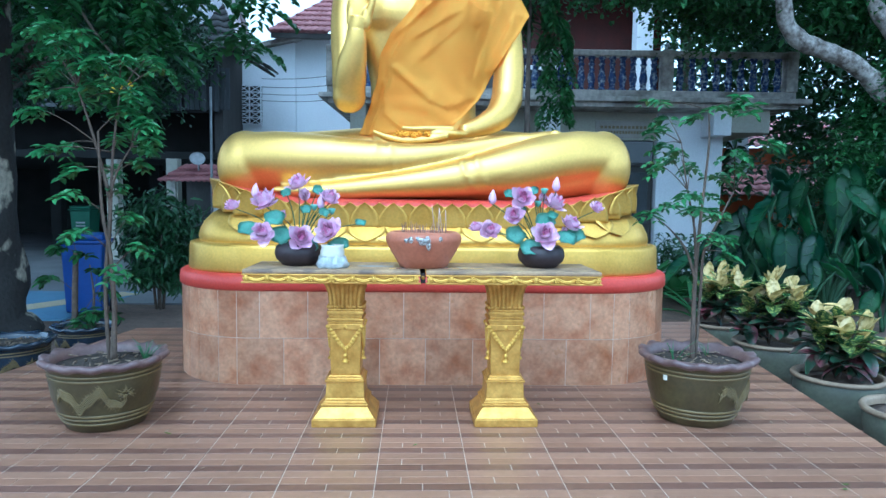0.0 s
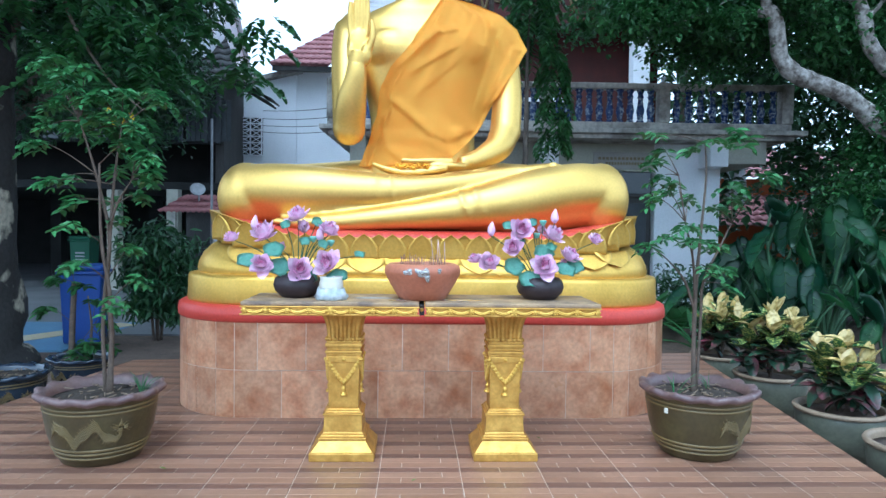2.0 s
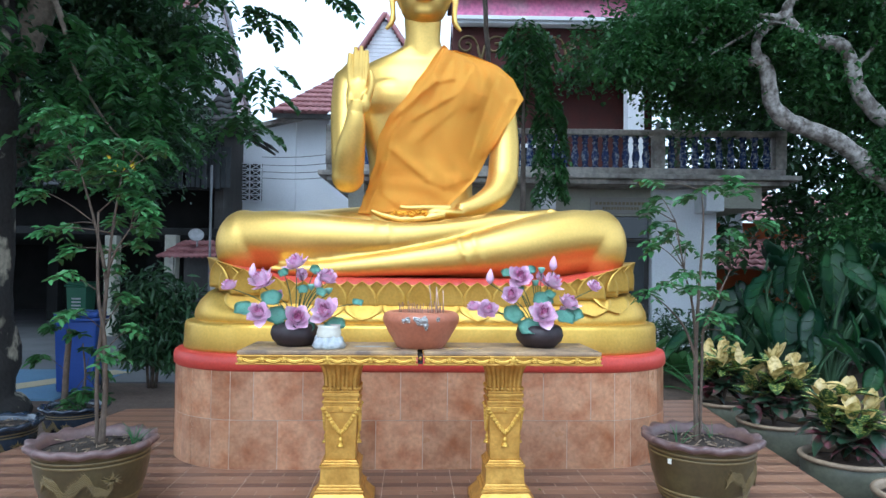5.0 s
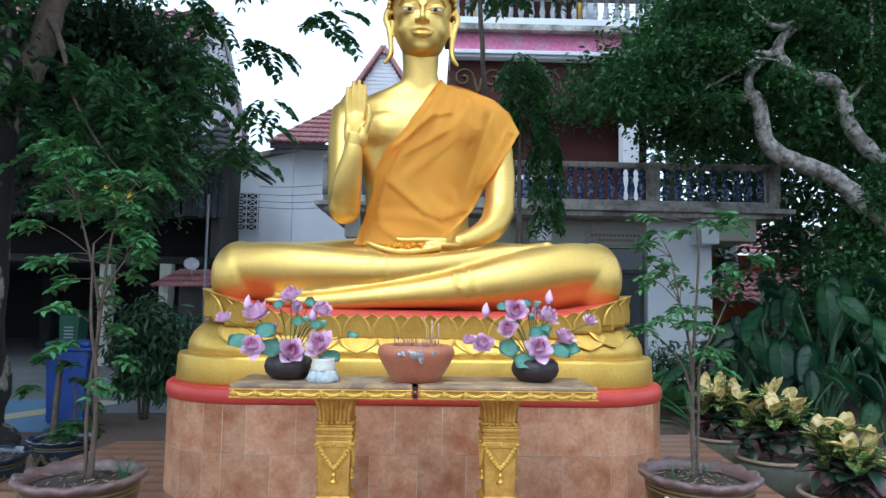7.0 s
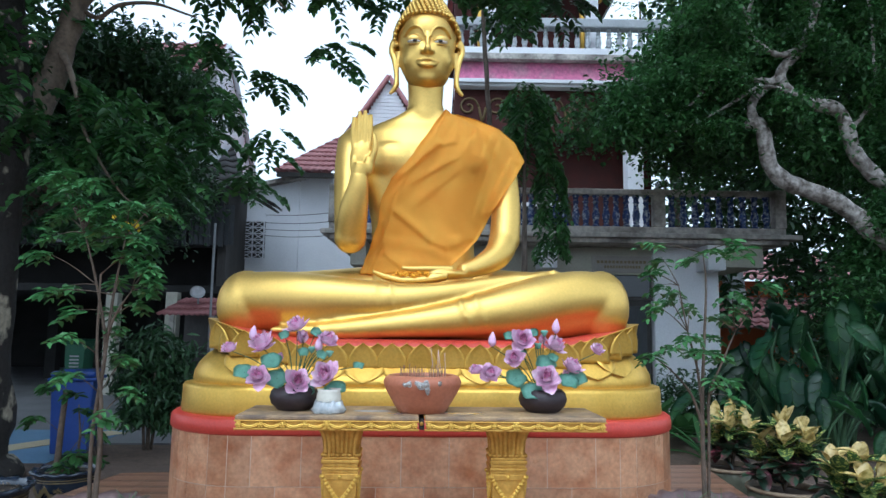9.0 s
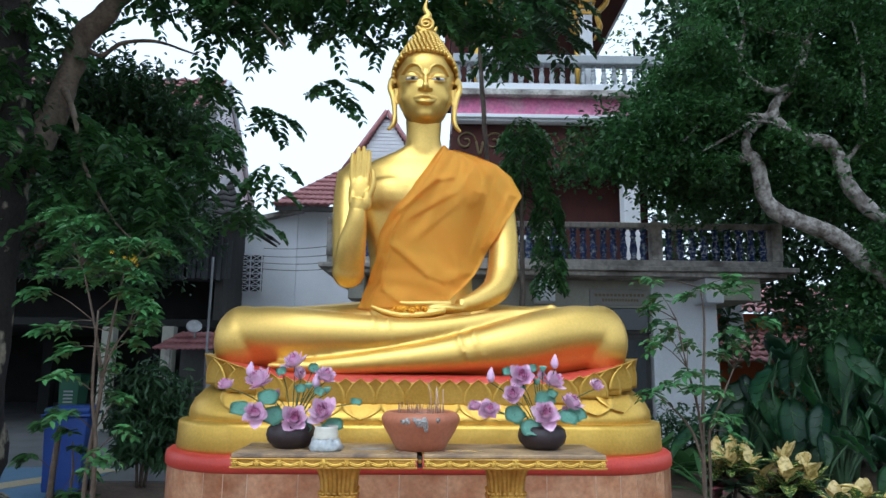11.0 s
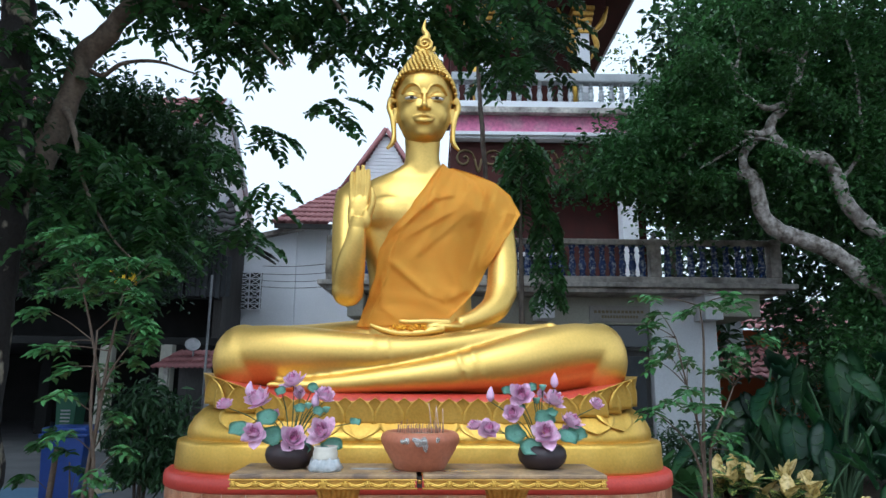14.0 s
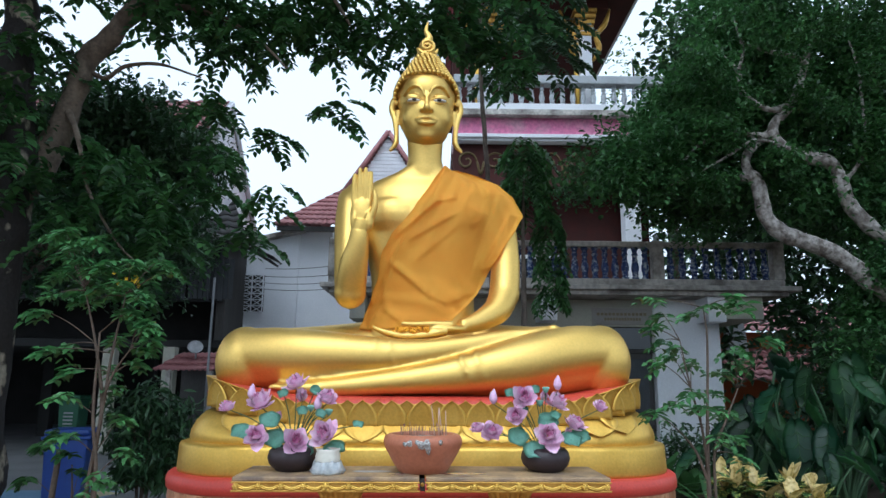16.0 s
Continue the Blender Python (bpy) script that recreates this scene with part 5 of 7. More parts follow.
shrub(-1.62, 0.82, 0.31,
      [[(0, 0, 0, 0.016), (0.012, 0.01, 0.3, 0.014), (-0.01, 0.012, 0.6, 0.012), (0.005, 0, 0.85, 0.01), (-0.06, 0, 1.15, 0.007), (-0.14, 0, 1.42, 0.004)],
       [(-0.02, 0.01, 0, 0.011), (-0.022, -0.01, 0.4, 0.01), (0.008, 0, 0.8, 0.009), (0.02, 0.02, 1.1, 0.007), (0.06, 0.02, 1.4, 0.004)],
       [(0.02, -0.01, 0, 0.01), (0.02, -0.02, 0.5, 0.01), (-0.02, -0.03, 0.8, 0.008), (-0.02, -0.05, 1.2, 0.005)],
       [(0.0, 0, 0.85, 0.008), (0.06, -0.03, 1.0, 0.006), (0.14, -0.05, 1.12, 0.003)]],
      tw, 0.058, 5, LEAF_BRIGHT, "bright green leafy shrub with slender twin stems in a pot", spread=0.085)
tw = [(x, 0.13 * math.sin(9 * x + 7 * z), z) for x, z in ((-0.21, 1.44), (-0.25, 1.28), (-0.16, 1.37), (-0.03, 1.36), (0.13, 1.42), (0.18, 1.38), (0.04, 1.39), (-0.07, 1.18), (-0.16, 1.21), (-0.27, 1.08), (-0.15, 1.13), (0, 1.1), (0.17, 1.16), (0.31, 1.19), (0.19, 1.09), (0.15, 1.03), (-0.1, 0.94), (-0.2, 0.88), (-0.27, 0.83), (-0.07, 0.86), (0.07, 0.85), (0.14, 0.82), (0.14, 0.7), (0.11, 0.62), (0, 0.7), (0.08, 0.94))]
shrub(1.50, 0.88, 0.31,
      [[(0, 0, 0, 0.015), (-0.005, 0, 0.3, 0.013), (0.0, 0, 0.6, 0.011), (0.02, 0, 0.9, 0.008), (0.04, 0, 1.2, 0.006), (0.03, 0, 1.38, 0.003)],
       [(0.02, 0.01, 0, 0.009), (0.03, 0, 0.4, 0.008), (0.04, 0, 0.62, 0.008), (0.12, 0, 0.8, 0.006), (0.2, 0.02, 0.95, 0.003)],
       [(0.0, 0, 0.45, 0.009), (-0.06, 0, 0.62, 0.007), (-0.16, 0.0, 0.74, 0.004), (-0.26, 0.02, 0.82, 0.002)],
       [(0.0, 0, 0.5, 0.009), (-0.03, -0.02, 0.75, 0.007), (-0.08, -0.03, 0.95, 0.005), (-0.12, -0.02, 1.2, 0.003)]],
      tw, 0.058, 4, LEAF_BRIGHT, "sparse green shrub with a grey stem in a pot", spread=0.085)
shrub(-3.06, 3.5, G + 0.29, [[(-0.1, 0, 0, 0.03), (-0.09, 0, 0.35, 0.027), (-0.07, 0, 0.72, 0.024)], [(0.06, 0, 0, 0.012), (0.08, 0, 0.3, 0.01), (0.05, 0, 0.6, 0.006)]],
      [(-0.1, 0, 0.85), (-0.2, 0, 0.75), (0.02, -0.05, 0.72), (0.12, 0, 0.55), (0.18, 0.0, 0.35), (0.1, -0.1, 0.2), (0.22, 0, 0.15), (-0.3, 0, 0.5), (0.2, 0.05, 0.48), (0.0, -0.1, 0.12)], 0.1, 4, LEAF_MID, "pruned green shrub on a stout cut stem in a blue pot", spread=0.1)
# small weeds in the pots
for x, y, z, n in ((-1.47, 0.86, 0.3, 12), (1.38, 0.84, 0.3, 6), (1.62, 0.95, 0.3, 4)):
    w = thing("weed", "thin green grass weed sprouting from the pot soil", "weed", (x, y, z), group="weeds in the pots")
    for k in range(n):
        bm = bmesh.new()
        d = Vector((rng.normal(0, 0.05), rng.normal(0, 0.04), rng.uniform(0.06, 0.16)))
        limb(bm, [(0, 0, 0, 0.002), (*(d * 0.6), 0.002), (*(d + Vector((d.x * 0.4, 0, -0.01))), 0.0007)], 4, 3)
        part("blade", bm, LEAF_BRIGHT, w)


# ---- crotons ----
def croton(x, y, z, s, seed, label):
    r = np.random.default_rng(seed)
    t = thing("croton", label, "croton plant", (x, y, z), group="crotons in pots")
    bm = bmesh.new()
    for k in range(4):
        a = k * 1.6
        limb(bm, [(0, 0, 0, 0.012), (0.05 * math.cos(a), 0.05 * math.sin(a), 0.15 * s, 0.01), (0.13 * s * math.cos(a), 0.13 * s * math.sin(a), 0.36 * s, 0.006)], 6, 4)
    part("stem", bm, STEM, t)
    heads = [((0.1 + 0.08 * r.random()) * math.cos(k * 1.05), (0.1 + 0.08 * r.random()) * math.sin(k * 1.05), r.uniform(0.24, 0.38)) for k in range(6)] + [(0, 0, 0.4)]
    for tier, (n, m, tilt0, zz, ln) in enumerate(((7, CROTON_CREAM, 48, 0.03, 0.14), (8, CROTON_GREEN, 74, -0.02, 0.16), (12, CROTON_DARK, 100, -0.12, 0.15))):
        bm = bmesh.new()
        for hx, hy, hz in heads:
            for k in range(n if tier else n - 3):
                a = 2 * math.pi * k / n * 2.4 + r.uniform(0, 1)
                tl = radians(tilt0 + r.uniform(-38, 30))
                w = Vector((math.sin(tl) * math.cos(a), math.sin(tl) * math.sin(a), math.cos(tl)))
                up = Vector((-math.cos(tl) * math.cos(a), -math.cos(tl) * math.sin(a), math.sin(tl) + 0.05))
                b = Vector((hx * s, hy * s, (hz + zz + r.uniform(-0.06, 0.03)) * s))
                blade(bm, b, w, up, ln * s * r.uniform(0.75, 1.2), 0.085 * s * r.uniform(0.75, 1.2), r.uniform(-0.4, 0.15), 0, 6)
        part("leaves", bm, m, t, ("cream yellow top leaves", "green veined leaves", "dark maroon lower leaves")[tier])


croton(2.95, 1.8, G + 0.31, 1.15, 1, "croton with cream tops and maroon leaves in a pot")
croton(3.04, 2.88, G + 0.31, 1.25, 2, "croton with cream and green veined leaves in a pot")
croton(3.0, 3.74, G + 0.29, 1.2, 3, "croton with cream top leaves in the small pot")
croton(3.65, 2.2, G, 1.0, 4, "low maroon croton growing in the garden soil")


# ---- garden behind: elephant ears, ferns, bushes ----
def ear_leaf(bm, at, way, size):
    """A large heart shaped leaf hanging from its stalk's end, with lobes behind it and a raised midrib."""
    way = Vector(way).normalized()
    side = way.cross(Vector((0, 0, 1))).normalized()
    side = Matrix.Rotation(radians(40 * math.sin(37 * at[0] + 17 * at[2])), 3, way) @ side
    nor = side.cross(way).normalized()
    rows = []
    for j in range(11):
        v = -0.28 + 1.28 * j / 10
        w = 0.36 * (math.sin(math.pi * min(1, (v + 0.34) / 1.36)) ** 0.75) * (1 - 0.3 * max(0, v)) if v < 0.999 else 0.003
        row = []
        for u in (-1, -0.66, -0.33, -0.04, 0.04, 0.33, 0.66, 1):
            gap = 0.16 * max(0, -v) / 0.28 * (1 if abs(u) < 0.3 else 0)
            c = Vector(at) + way * size * (v - gap * -0.9) + side * size * w * u + nor * size * (0.10 * abs(u) ** 1.5 + 0.03 * math.sin(v * 22 + u * 2) * abs(u) - 0.22 * max(0, v) ** 2 - 0.02 * (abs(u) < 0.1))
            row.append(bm.verts.new(c))
        rows.append(row)
    for a, b in zip(rows, rows[1:]):
        for i in range(7):
            bm.faces.new((a[i], a[i + 1], b[i + 1], b[i])).smooth = True
    ribs = [[rows[j][3].co + nor * 0.004 for j in range(2, 11)]]
    for j in range(2, 9, 2):
        for k in (0, 7):
            ribs.append([rows[j][3].co + nor * 0.004, rows[min(10, j + 1)][2 if k == 0 else 5].co + nor * 0.005, rows[min(10, j + 1)][1 if k == 0 else 6].co + nor * 0.005])
    return [[p.copy() for p in r] for r in ribs]


def elephant_ear(x, y, n, s, seed, label):
    r = np.random.default_rng(seed)
    t = thing("elephant_ear", label, "garden plant", (x, y, G), group="elephant ears in the garden")
    n = max(5, int(n * 0.7))
    for k in range(n):
        a = -1.57 + (k / max(1, n - 1) - 0.5) * 2.6 + r.uniform(-0.5, 0.5)
        h = s * r.uniform(0.55, 1.3)
        out = s * r.uniform(0.15, 0.6)
        tip = Vector((out * math.cos(a), out * math.sin(a) * 0.8, h))
        bm = bmesh.new()
        limb(bm, [(0, 0, 0, 0.03 * s), (tip.x * 0.4, tip.y * 0.4, h * 0.6, 0.02 * s), (*tip, 0.01 * s)], 7, 4)
        part("stalk", bm, STALK, t)
        bm = bmesh.new()
        ribs = ear_leaf(bm, tip, (math.cos(a) * 0.6, math.sin(a) * 0.4, -0.8 + r.uniform(-0.3, 0.7)), s * r.uniform(0.3, 0.5))
        bmesh.ops.solidify(bm, geom=bm.faces[:], thickness=0.004)
        leaf = part("leaf", bm, LEAF_BLUE, t)
        bm = bmesh.new()
        for q in ribs:
            tube(bm, q, [0.0045 * s * (1 - 0.7 * i / len(q)) for i in range(len(q))], 4)
        part("vein", bm, LEAF_MID, leaf, "pale raised veins")


for k, (x, y, n, s) in enumerate(((4.3, 6.2, 10, 1.2), (5.2, 5.5, 10, 1.0), (6.3, 6.9, 12, 1.6), (7.3, 5.9, 12, 1.4), (4.7, 5.9, 11, 1.25), (5.5, 6.0, 8, 1.35), (6.2, 5.7, 8, 1.2), (4.95, 6.9, 8, 1.55), (5.9, 6.9, 8, 1.5), (6.8, 6.4, 8, 1.45), (4.6, 5.0, 6, 0.8), (5.6, 5.0, 6, 0.75), (6.9, 5.2, 7, 1.2))):
    elephant_ear(x, y, n, s, 20 + k, "tall dark green elephant ear plant with drooping leaves")


def fern(x, y, n, s, seed, label):
    r = np.random.default_rng(seed)
    t = thing("nest_fern", label, "fern", (x, y, G), group="ferns by the temple wall")
    for k in range(n):
        a = 2 * math.pi * k / n + r.uniform(-0.2, 0.2)
        tl = radians(r.uniform(20, 65))
        bm = bmesh.new()
        blade(bm, (0, 0, 0.05), (math.sin(tl) * math.cos(a), math.sin(tl) * math.sin(a), math.cos(tl)), (-math.cos(tl) * math.cos(a), -math.cos(tl) * math.sin(a), math.sin(tl)), s * r.uniform(0.75, 1.15), 0.17 * s, -0.35, 0, 7)
        part("frond", bm, LEAF_MID, t)


for k, (x, y, n, s) in enumerate(((3.2, 6.6, 13, 0.9), (3.9, 7.0, 13, 1.0), (2.7, 7.4, 11, 0.8), (4.3, 6.0, 11, 0.9), (3.5, 5.4, 9, 0.6))):
    fern(x, y, n, s, 50 + k, "bird's nest fern with long arching green fronds")


def bush(name, x, y, label, puffs, count, leaf, material, droop=0.3, stem=True, aspect=0.4, category="bush"):
    t = thing(name, label, category, (x, y, G))
    if stem:
        for k in range(6):
            bm = bmesh.new()
            a = k * 1.05
            limb(bm, [(0.05 * math.cos(a), 0.05 * math.sin(a), 0, 0.016), (0.1 * math.cos(a), 0.1 * math.sin(a), 0.5, 0.012), (0.2 * math.cos(a), 0.2 * math.sin(a), 1.0, 0.006)], 6, 4)
            part("stem", bm, STEM, t)
    spray("foliage", [p[:3] for p in puffs], np.array([(p[3], p[3], p[3] * 0.85) for p in puffs]), count, leaf, material, droop, aspect, t)
    return t


bush("bush", -3.45, 6.3, "dense dark green bush with pointed leaves on thin stems",
     [(0, 0, 1.35, 0.35), (-0.25, 0, 1.2, 0.3), (0.3, 0, 1.15, 0.35), (0.1, 0, 0.95, 0.4), (0.35, 0.1, 0.8, 0.3), (-0.2, 0, 0.85, 0.3), (0.1, -0.1, 0.6, 0.3), (0.3, 0, 0.45, 0.22), (-0.1, 0, 0.5, 0.22)], 2300, 0.15, LEAF_DARK, 0.7, True, 0.3)
bush("bush", 7.6, 7.2, "rounded mass of small bright green leaves under the tree",
     [(-0.8, 0, 2.2, 0.7), (0.2, 0, 2.4, 0.9), (1.0, 0, 2.3, 1.0), (-0.3, 0, 1.6, 0.8), (0.8, 0, 1.5, 0.9), (0.4, 0, 3.0, 0.8), (1.3, 0.2, 3.2, 0.8), (-0.5, 0.2, 2.9, 0.5), (1.8, 0, 2.0, 1.0), (2.4, 0, 2.8, 1.0), (1.5, 0, 0.9, 0.9), (0.2, 0, 0.8, 0.8)], 14000, 0.1, LEAF_MID, 0.4, False, 0.55)
bush("bush", 4.6, 8.3, "low dark undergrowth beside the temple wall",
     [(x * 0.45, 0.3 * math.sin(x * 2.0), 0.35 + 0.25 * math.sin(x * 1.7) ** 2, 0.45) for x in range(-2, 11)], 5200, 0.13, LEAF_DARK, 0.3, False, 0.35)
bush("hedge", 9.5, 11.5, "dark wall of garden trees behind the temple corner",
     [(x * 0.85 - 2.6, rng.uniform(0.6, 3), z * 0.95 + 0.4, 1.0) for x in range(13) for z in range(12) if not (x in (1, 2) and z < 4 or x == 0 and z < 2)], 34000, 0.27, LEAF_DARK, 0.3, False, 0.55)


# ---- trees ----
def branchy(t, rows_list, material):
    out = []
    for rows in rows_list:
        bm = bmesh.new()
        line = bend([r[:3] for r in rows], 7)
        rad = [q.x for q in bend([(r[3], 0, 0) for r in rows], 7)]
        wob = [p + Vector((noise.noise(p * 2.1), noise.noise(p * 2.1 + Vector((7, 0, 0))), noise.noise(p * 2.1 + Vector((0, 9, 0))))) * r * 0.5 for p, r in zip(line, rad)]
        tube(bm, wob, [max(0.004, r * (1 + 0.18 * noise.noise(p * 5))) for p, r in zip(wob, rad)], 14)
        part("limb", bm, material, t)
        out += list(zip(wob, rad))
    return out


# leaning tree on the temple side, with a bare twisting limb
right_tree = thing("garden_tree", "large spreading tree with pale twisted limbs and dense leaves", "tree", (8.6, 7.2, G))
O = Vector((8.6, 7.2, G))
skel = [[(8.6, 7.2, G, 0.3), (8.35, 7.2, 1.0, 0.26), (7.8, 7.1, 2.0, 0.21), (7.2, 7.0, 2.55, 0.18), (6.82, 7.0, 2.8, 0.165), (6.62, 7.0, 3.08, 0.155), (6.01, 7.0, 3.42, 0.15), (5.56, 7.0, 3.57, 0.15), (5.36, 7.0, 3.76, 0.14), (5.29, 7.0, 4.02, 0.13), (5.22, 7.0, 4.37, 0.125), (5.11, 7.0, 4.46, 0.12), (4.97, 7.0, 4.42, 0.06)],
        [(5.16, 7.0, 4.42, 0.09), (5.08, 7.0, 4.65, 0.085), (5.19, 7.02, 4.9, 0.08), (5.56, 7.05, 5.2, 0.08)],
        [(8.4, 7.3, 2.2, 0.2), (7.7, 7.1, 3.05, 0.16), (7.25, 7.0, 3.45, 0.14), (6.98, 7.0, 3.67, 0.135), (6.68, 7.0, 3.99, 0.13), (6.59, 7.0, 4.33, 0.125), (6.41, 7.0, 4.68, 0.12), (5.95, 7.0, 4.79, 0.115), (5.68, 7.0, 4.93, 0.11), (5.56, 7.0, 5.22, 0.1), (5.95, 7.0, 5.72, 0.085), (6.15, 7.0, 6.31, 0.07), (6.35, 7.0, 6.76, 0.035), (6.51, 7.0, 7.12, 0.012)],
        [(5.56, 6.95, 5.18, 0.07), (5.37, 6.9, 5.08, 0.06), (4.79, 6.85, 5.1, 0.045), (4.29, 6.8, 4.88, 0.035), (3.89, 6.8, 4.52, 0.025), (3.26, 6.8, 4.42, 0.012)],
        [(5.8, 6.95, 5.6, 0.06), (5.46, 6.9, 5.5, 0.055), (5.03, 6.85, 5.76, 0.05), (4.99, 6.85, 6.1, 0.045), (4.77, 6.8, 6.35, 0.014)],
        [(4.99, 6.85, 6.1, 0.035), (5.1, 6.85, 6.5, 0.03), (5.0, 6.85, 7.0, 0.015)],
        [(6.15, 6.95, 6.31, 0.05), (6.02, 6.9, 6.42, 0.045), (5.51, 6.9, 6.52, 0.04), (5.15, 6.9, 6.66, 0.02)],
        [(6.59, 7.0, 4.33, 0.05), (7.0, 6.95, 4.9, 0.03), (7.03, 6.95, 5.5, 0.028), (7.0, 6.9, 6.2, 0.025), (6.9, 6.9, 6.75, 0.015)],
        [(5.68, 6.95, 4.93, 0.04), (5.2, 6.9, 5.0, 0.03), (4.7, 6.85, 4.7, 0.025), (4.0, 6.8, 4.3, 0.015), (3.4, 6.8, 4.1, 0.008)],
        [(8.5, 7.2, 1.2, 0.2), (8.9, 7.6, 3.5, 0.18), (8.6, 8.0, 5.5, 0.12), (8.2, 8.2, 7.5, 0.06)]]
branchy(right_tree, [[(a - O.x, b - O.y, c - O.z, r * 0.85) for a, b, c, r in rows] for rows in skel], BARK_PALE)
r9 = np.random.default_rng(9)
puffs = []
for _ in range(150):
    x, z = r9.uniform(2.9, 9.4), r9.uniform(3.9, 8.9)
    if z < 4.7 - 0.12 * (x - 3) and x < 5.0 and z < 4.35:
        continue
    if x < 4.1 and z > 5.6 or x < 3.5 and z > 5.0:
        continue
    puffs.append((x - O.x, r9.uniform(7.3, 9.4) - O.y, z - O.z, r9.uniform(0.35, 0.8)))
for x, y, z, r in ((3.2, 6.9, 4.55, 0.45), (3.6, 6.9, 4.85, 0.5), (3.0, 6.8, 4.2, 0.35), (4.1, 6.9, 5.1, 0.5), (3.45, 6.9, 4.2, 0.35), (4.6, 6.9, 5.0, 0.4), (4.4, 6.9, 4.2, 0.3), (5.5, 6.8, 4.6, 0.3), (4.4, 7.0, 6.2, 0.6), (4.1, 7.2, 5.7, 0.5), (4.7, 7.2, 6.9, 0.6), (5.2, 7.2, 7.5, 0.6), (6.1, 7.0, 5.6, 0.4), (7.0, 6.9, 4.9, 0.4), (7.3, 6.9, 3.3, 0.45), (7.0, 6.9, 2.9, 0.35), (3.9, 7.0, 4.45, 0.35)):
    puffs.append((x - O.x, y - O.y, z - O.z, r))
puffs = [p for p in puffs if not (p[0] + O.x < 5.4 and p[2] + O.z > 6.5)]
spray("crown", [p[:3] for p in puffs], np.array([(p[3], p[3] * 0.9, p[3] * 0.7) for p in puffs]), 72000, 0.115, LEAF_MID, 0.35, 0.55, right_tree)
# leaf clumps added above the view to keep sky light off the garden
top = [(r9.uniform(5.6, 13), r9.uniform(4.2, 11.5), r9.uniform(8.3, 10.5)) for _ in range(70)]
top += [(r9.uniform(3.0, 12), r9.uniform(-2, 5), r9.uniform(6, 8.5)) for _ in range(15)]
top = [(x, y, max(z, 2.6 + 0.62 * (y + 2.7) + 1.7)) for x, y, z in top]
spray("high_crown", [(x - O.x, y - O.y, z - O.z) for x, y, z in top], (1.1, 1.1, 0.5), 11000, 0.26, LEAF_DARK, 0.3, 0.5, right_tree)
tips = [(p[0], p[1] - 0.3, p[2]) for p in puffs[-17:]] + [(x - O.x, 6.6 - O.y, z - O.z) for x, z in ((5.25, 6.5), (6.2, 6.8), (5.7, 6.0), (6.9, 6.1), (4.9, 5.5), (6.5, 5.4), (6.5, 7.0), (5.1, 6.95), (4.6, 5.9), (7.1, 5.2), (5.9, 6.6), (4.5, 5.0))]
spray("outer_leaves", tips, np.array([(0.4, 0.3, 0.3)] * len(tips)), 8000, 0.09, LEAF_MID, 0.4, 0.55, right_tree)

# big trunk on the yard side, with feathered leaves hanging into view
left_tree = thing("yard_tree", "big tree with a dark mottled trunk and feathery hanging leaves", "tree", (-4.55, 4.6, G))
O = Vector((-4.55, 4.6, G))
skel = [[(-4.5, 4.6, G - 0.02, 0.36), (-4.52, 4.6, 0.0, 0.29), (-4.55, 4.6, 1.0, 0.25), (-4.58, 4.6, 2.2, 0.25), (-4.6, 4.62, 3.2, 0.27), (-4.7, 4.7, 4.3, 0.22), (-4.85, 4.8, 5.6, 0.18), (-4.9, 4.9, 7.5, 0.12)],
        [(-4.55, 4.62, 3.0, 0.2), (-4.36, 4.8, 3.6, 0.17), (-4.2, 4.9, 4.25, 0.145), (-4.15, 4.95, 4.7, 0.135), (-4.08, 5.0, 5.1, 0.13), (-3.88, 5.0, 5.4, 0.125), (-3.64, 5.0, 5.66, 0.12), (-3.45, 5.05, 5.95, 0.11), (-3.0, 5.1, 6.35, 0.09), (-2.0, 5.2, 6.6, 0.07), (-0.8, 5.3, 6.7, 0.05), (0.4, 5.3, 6.6, 0.03)],
        [(-4.05, 5.0, 4.95, 0.03), (-3.85, 5.0, 4.85, 0.028), (-3.6, 5.0, 5.02, 0.025), (-3.2, 5.0, 5.05, 0.02), (-2.7, 5.0, 4.9, 0.01)],
        [(-4.2, 4.9, 4.4, 0.05), (-3.9, 4.6, 4.0, 0.03), (-3.6, 4.4, 3.3, 0.02), (-3.2, 4.3, 2.7, 0.012), (-2.8, 4.2, 2.35, 0.006)],
        [(-3.4, 5.05, 5.9, 0.05), (-2.6, 4.9, 5.7, 0.04), (-2.0, 4.8, 5.3, 0.025), (-1.6, 4.7, 4.9, 0.012)],
        [(-1.6, 5.2, 6.6, 0.04), (-1.2, 5.0, 6.1, 0.03), (-0.9, 4.9, 5.6, 0.015)]]
branchy(left_tree, [[(a - O.x, b - O.y, c - O.z, r) for a, b, c, r in skel[0]]], BARK_DARK)
branchy(left_tree, [[(a - O.x, b - O.y, c - O.z, r) for a, b, c, r in rows] for rows in skel[1:]], BARK_BROWN)
r5 = np.random.default_rng(5)
starts, ways = [], []
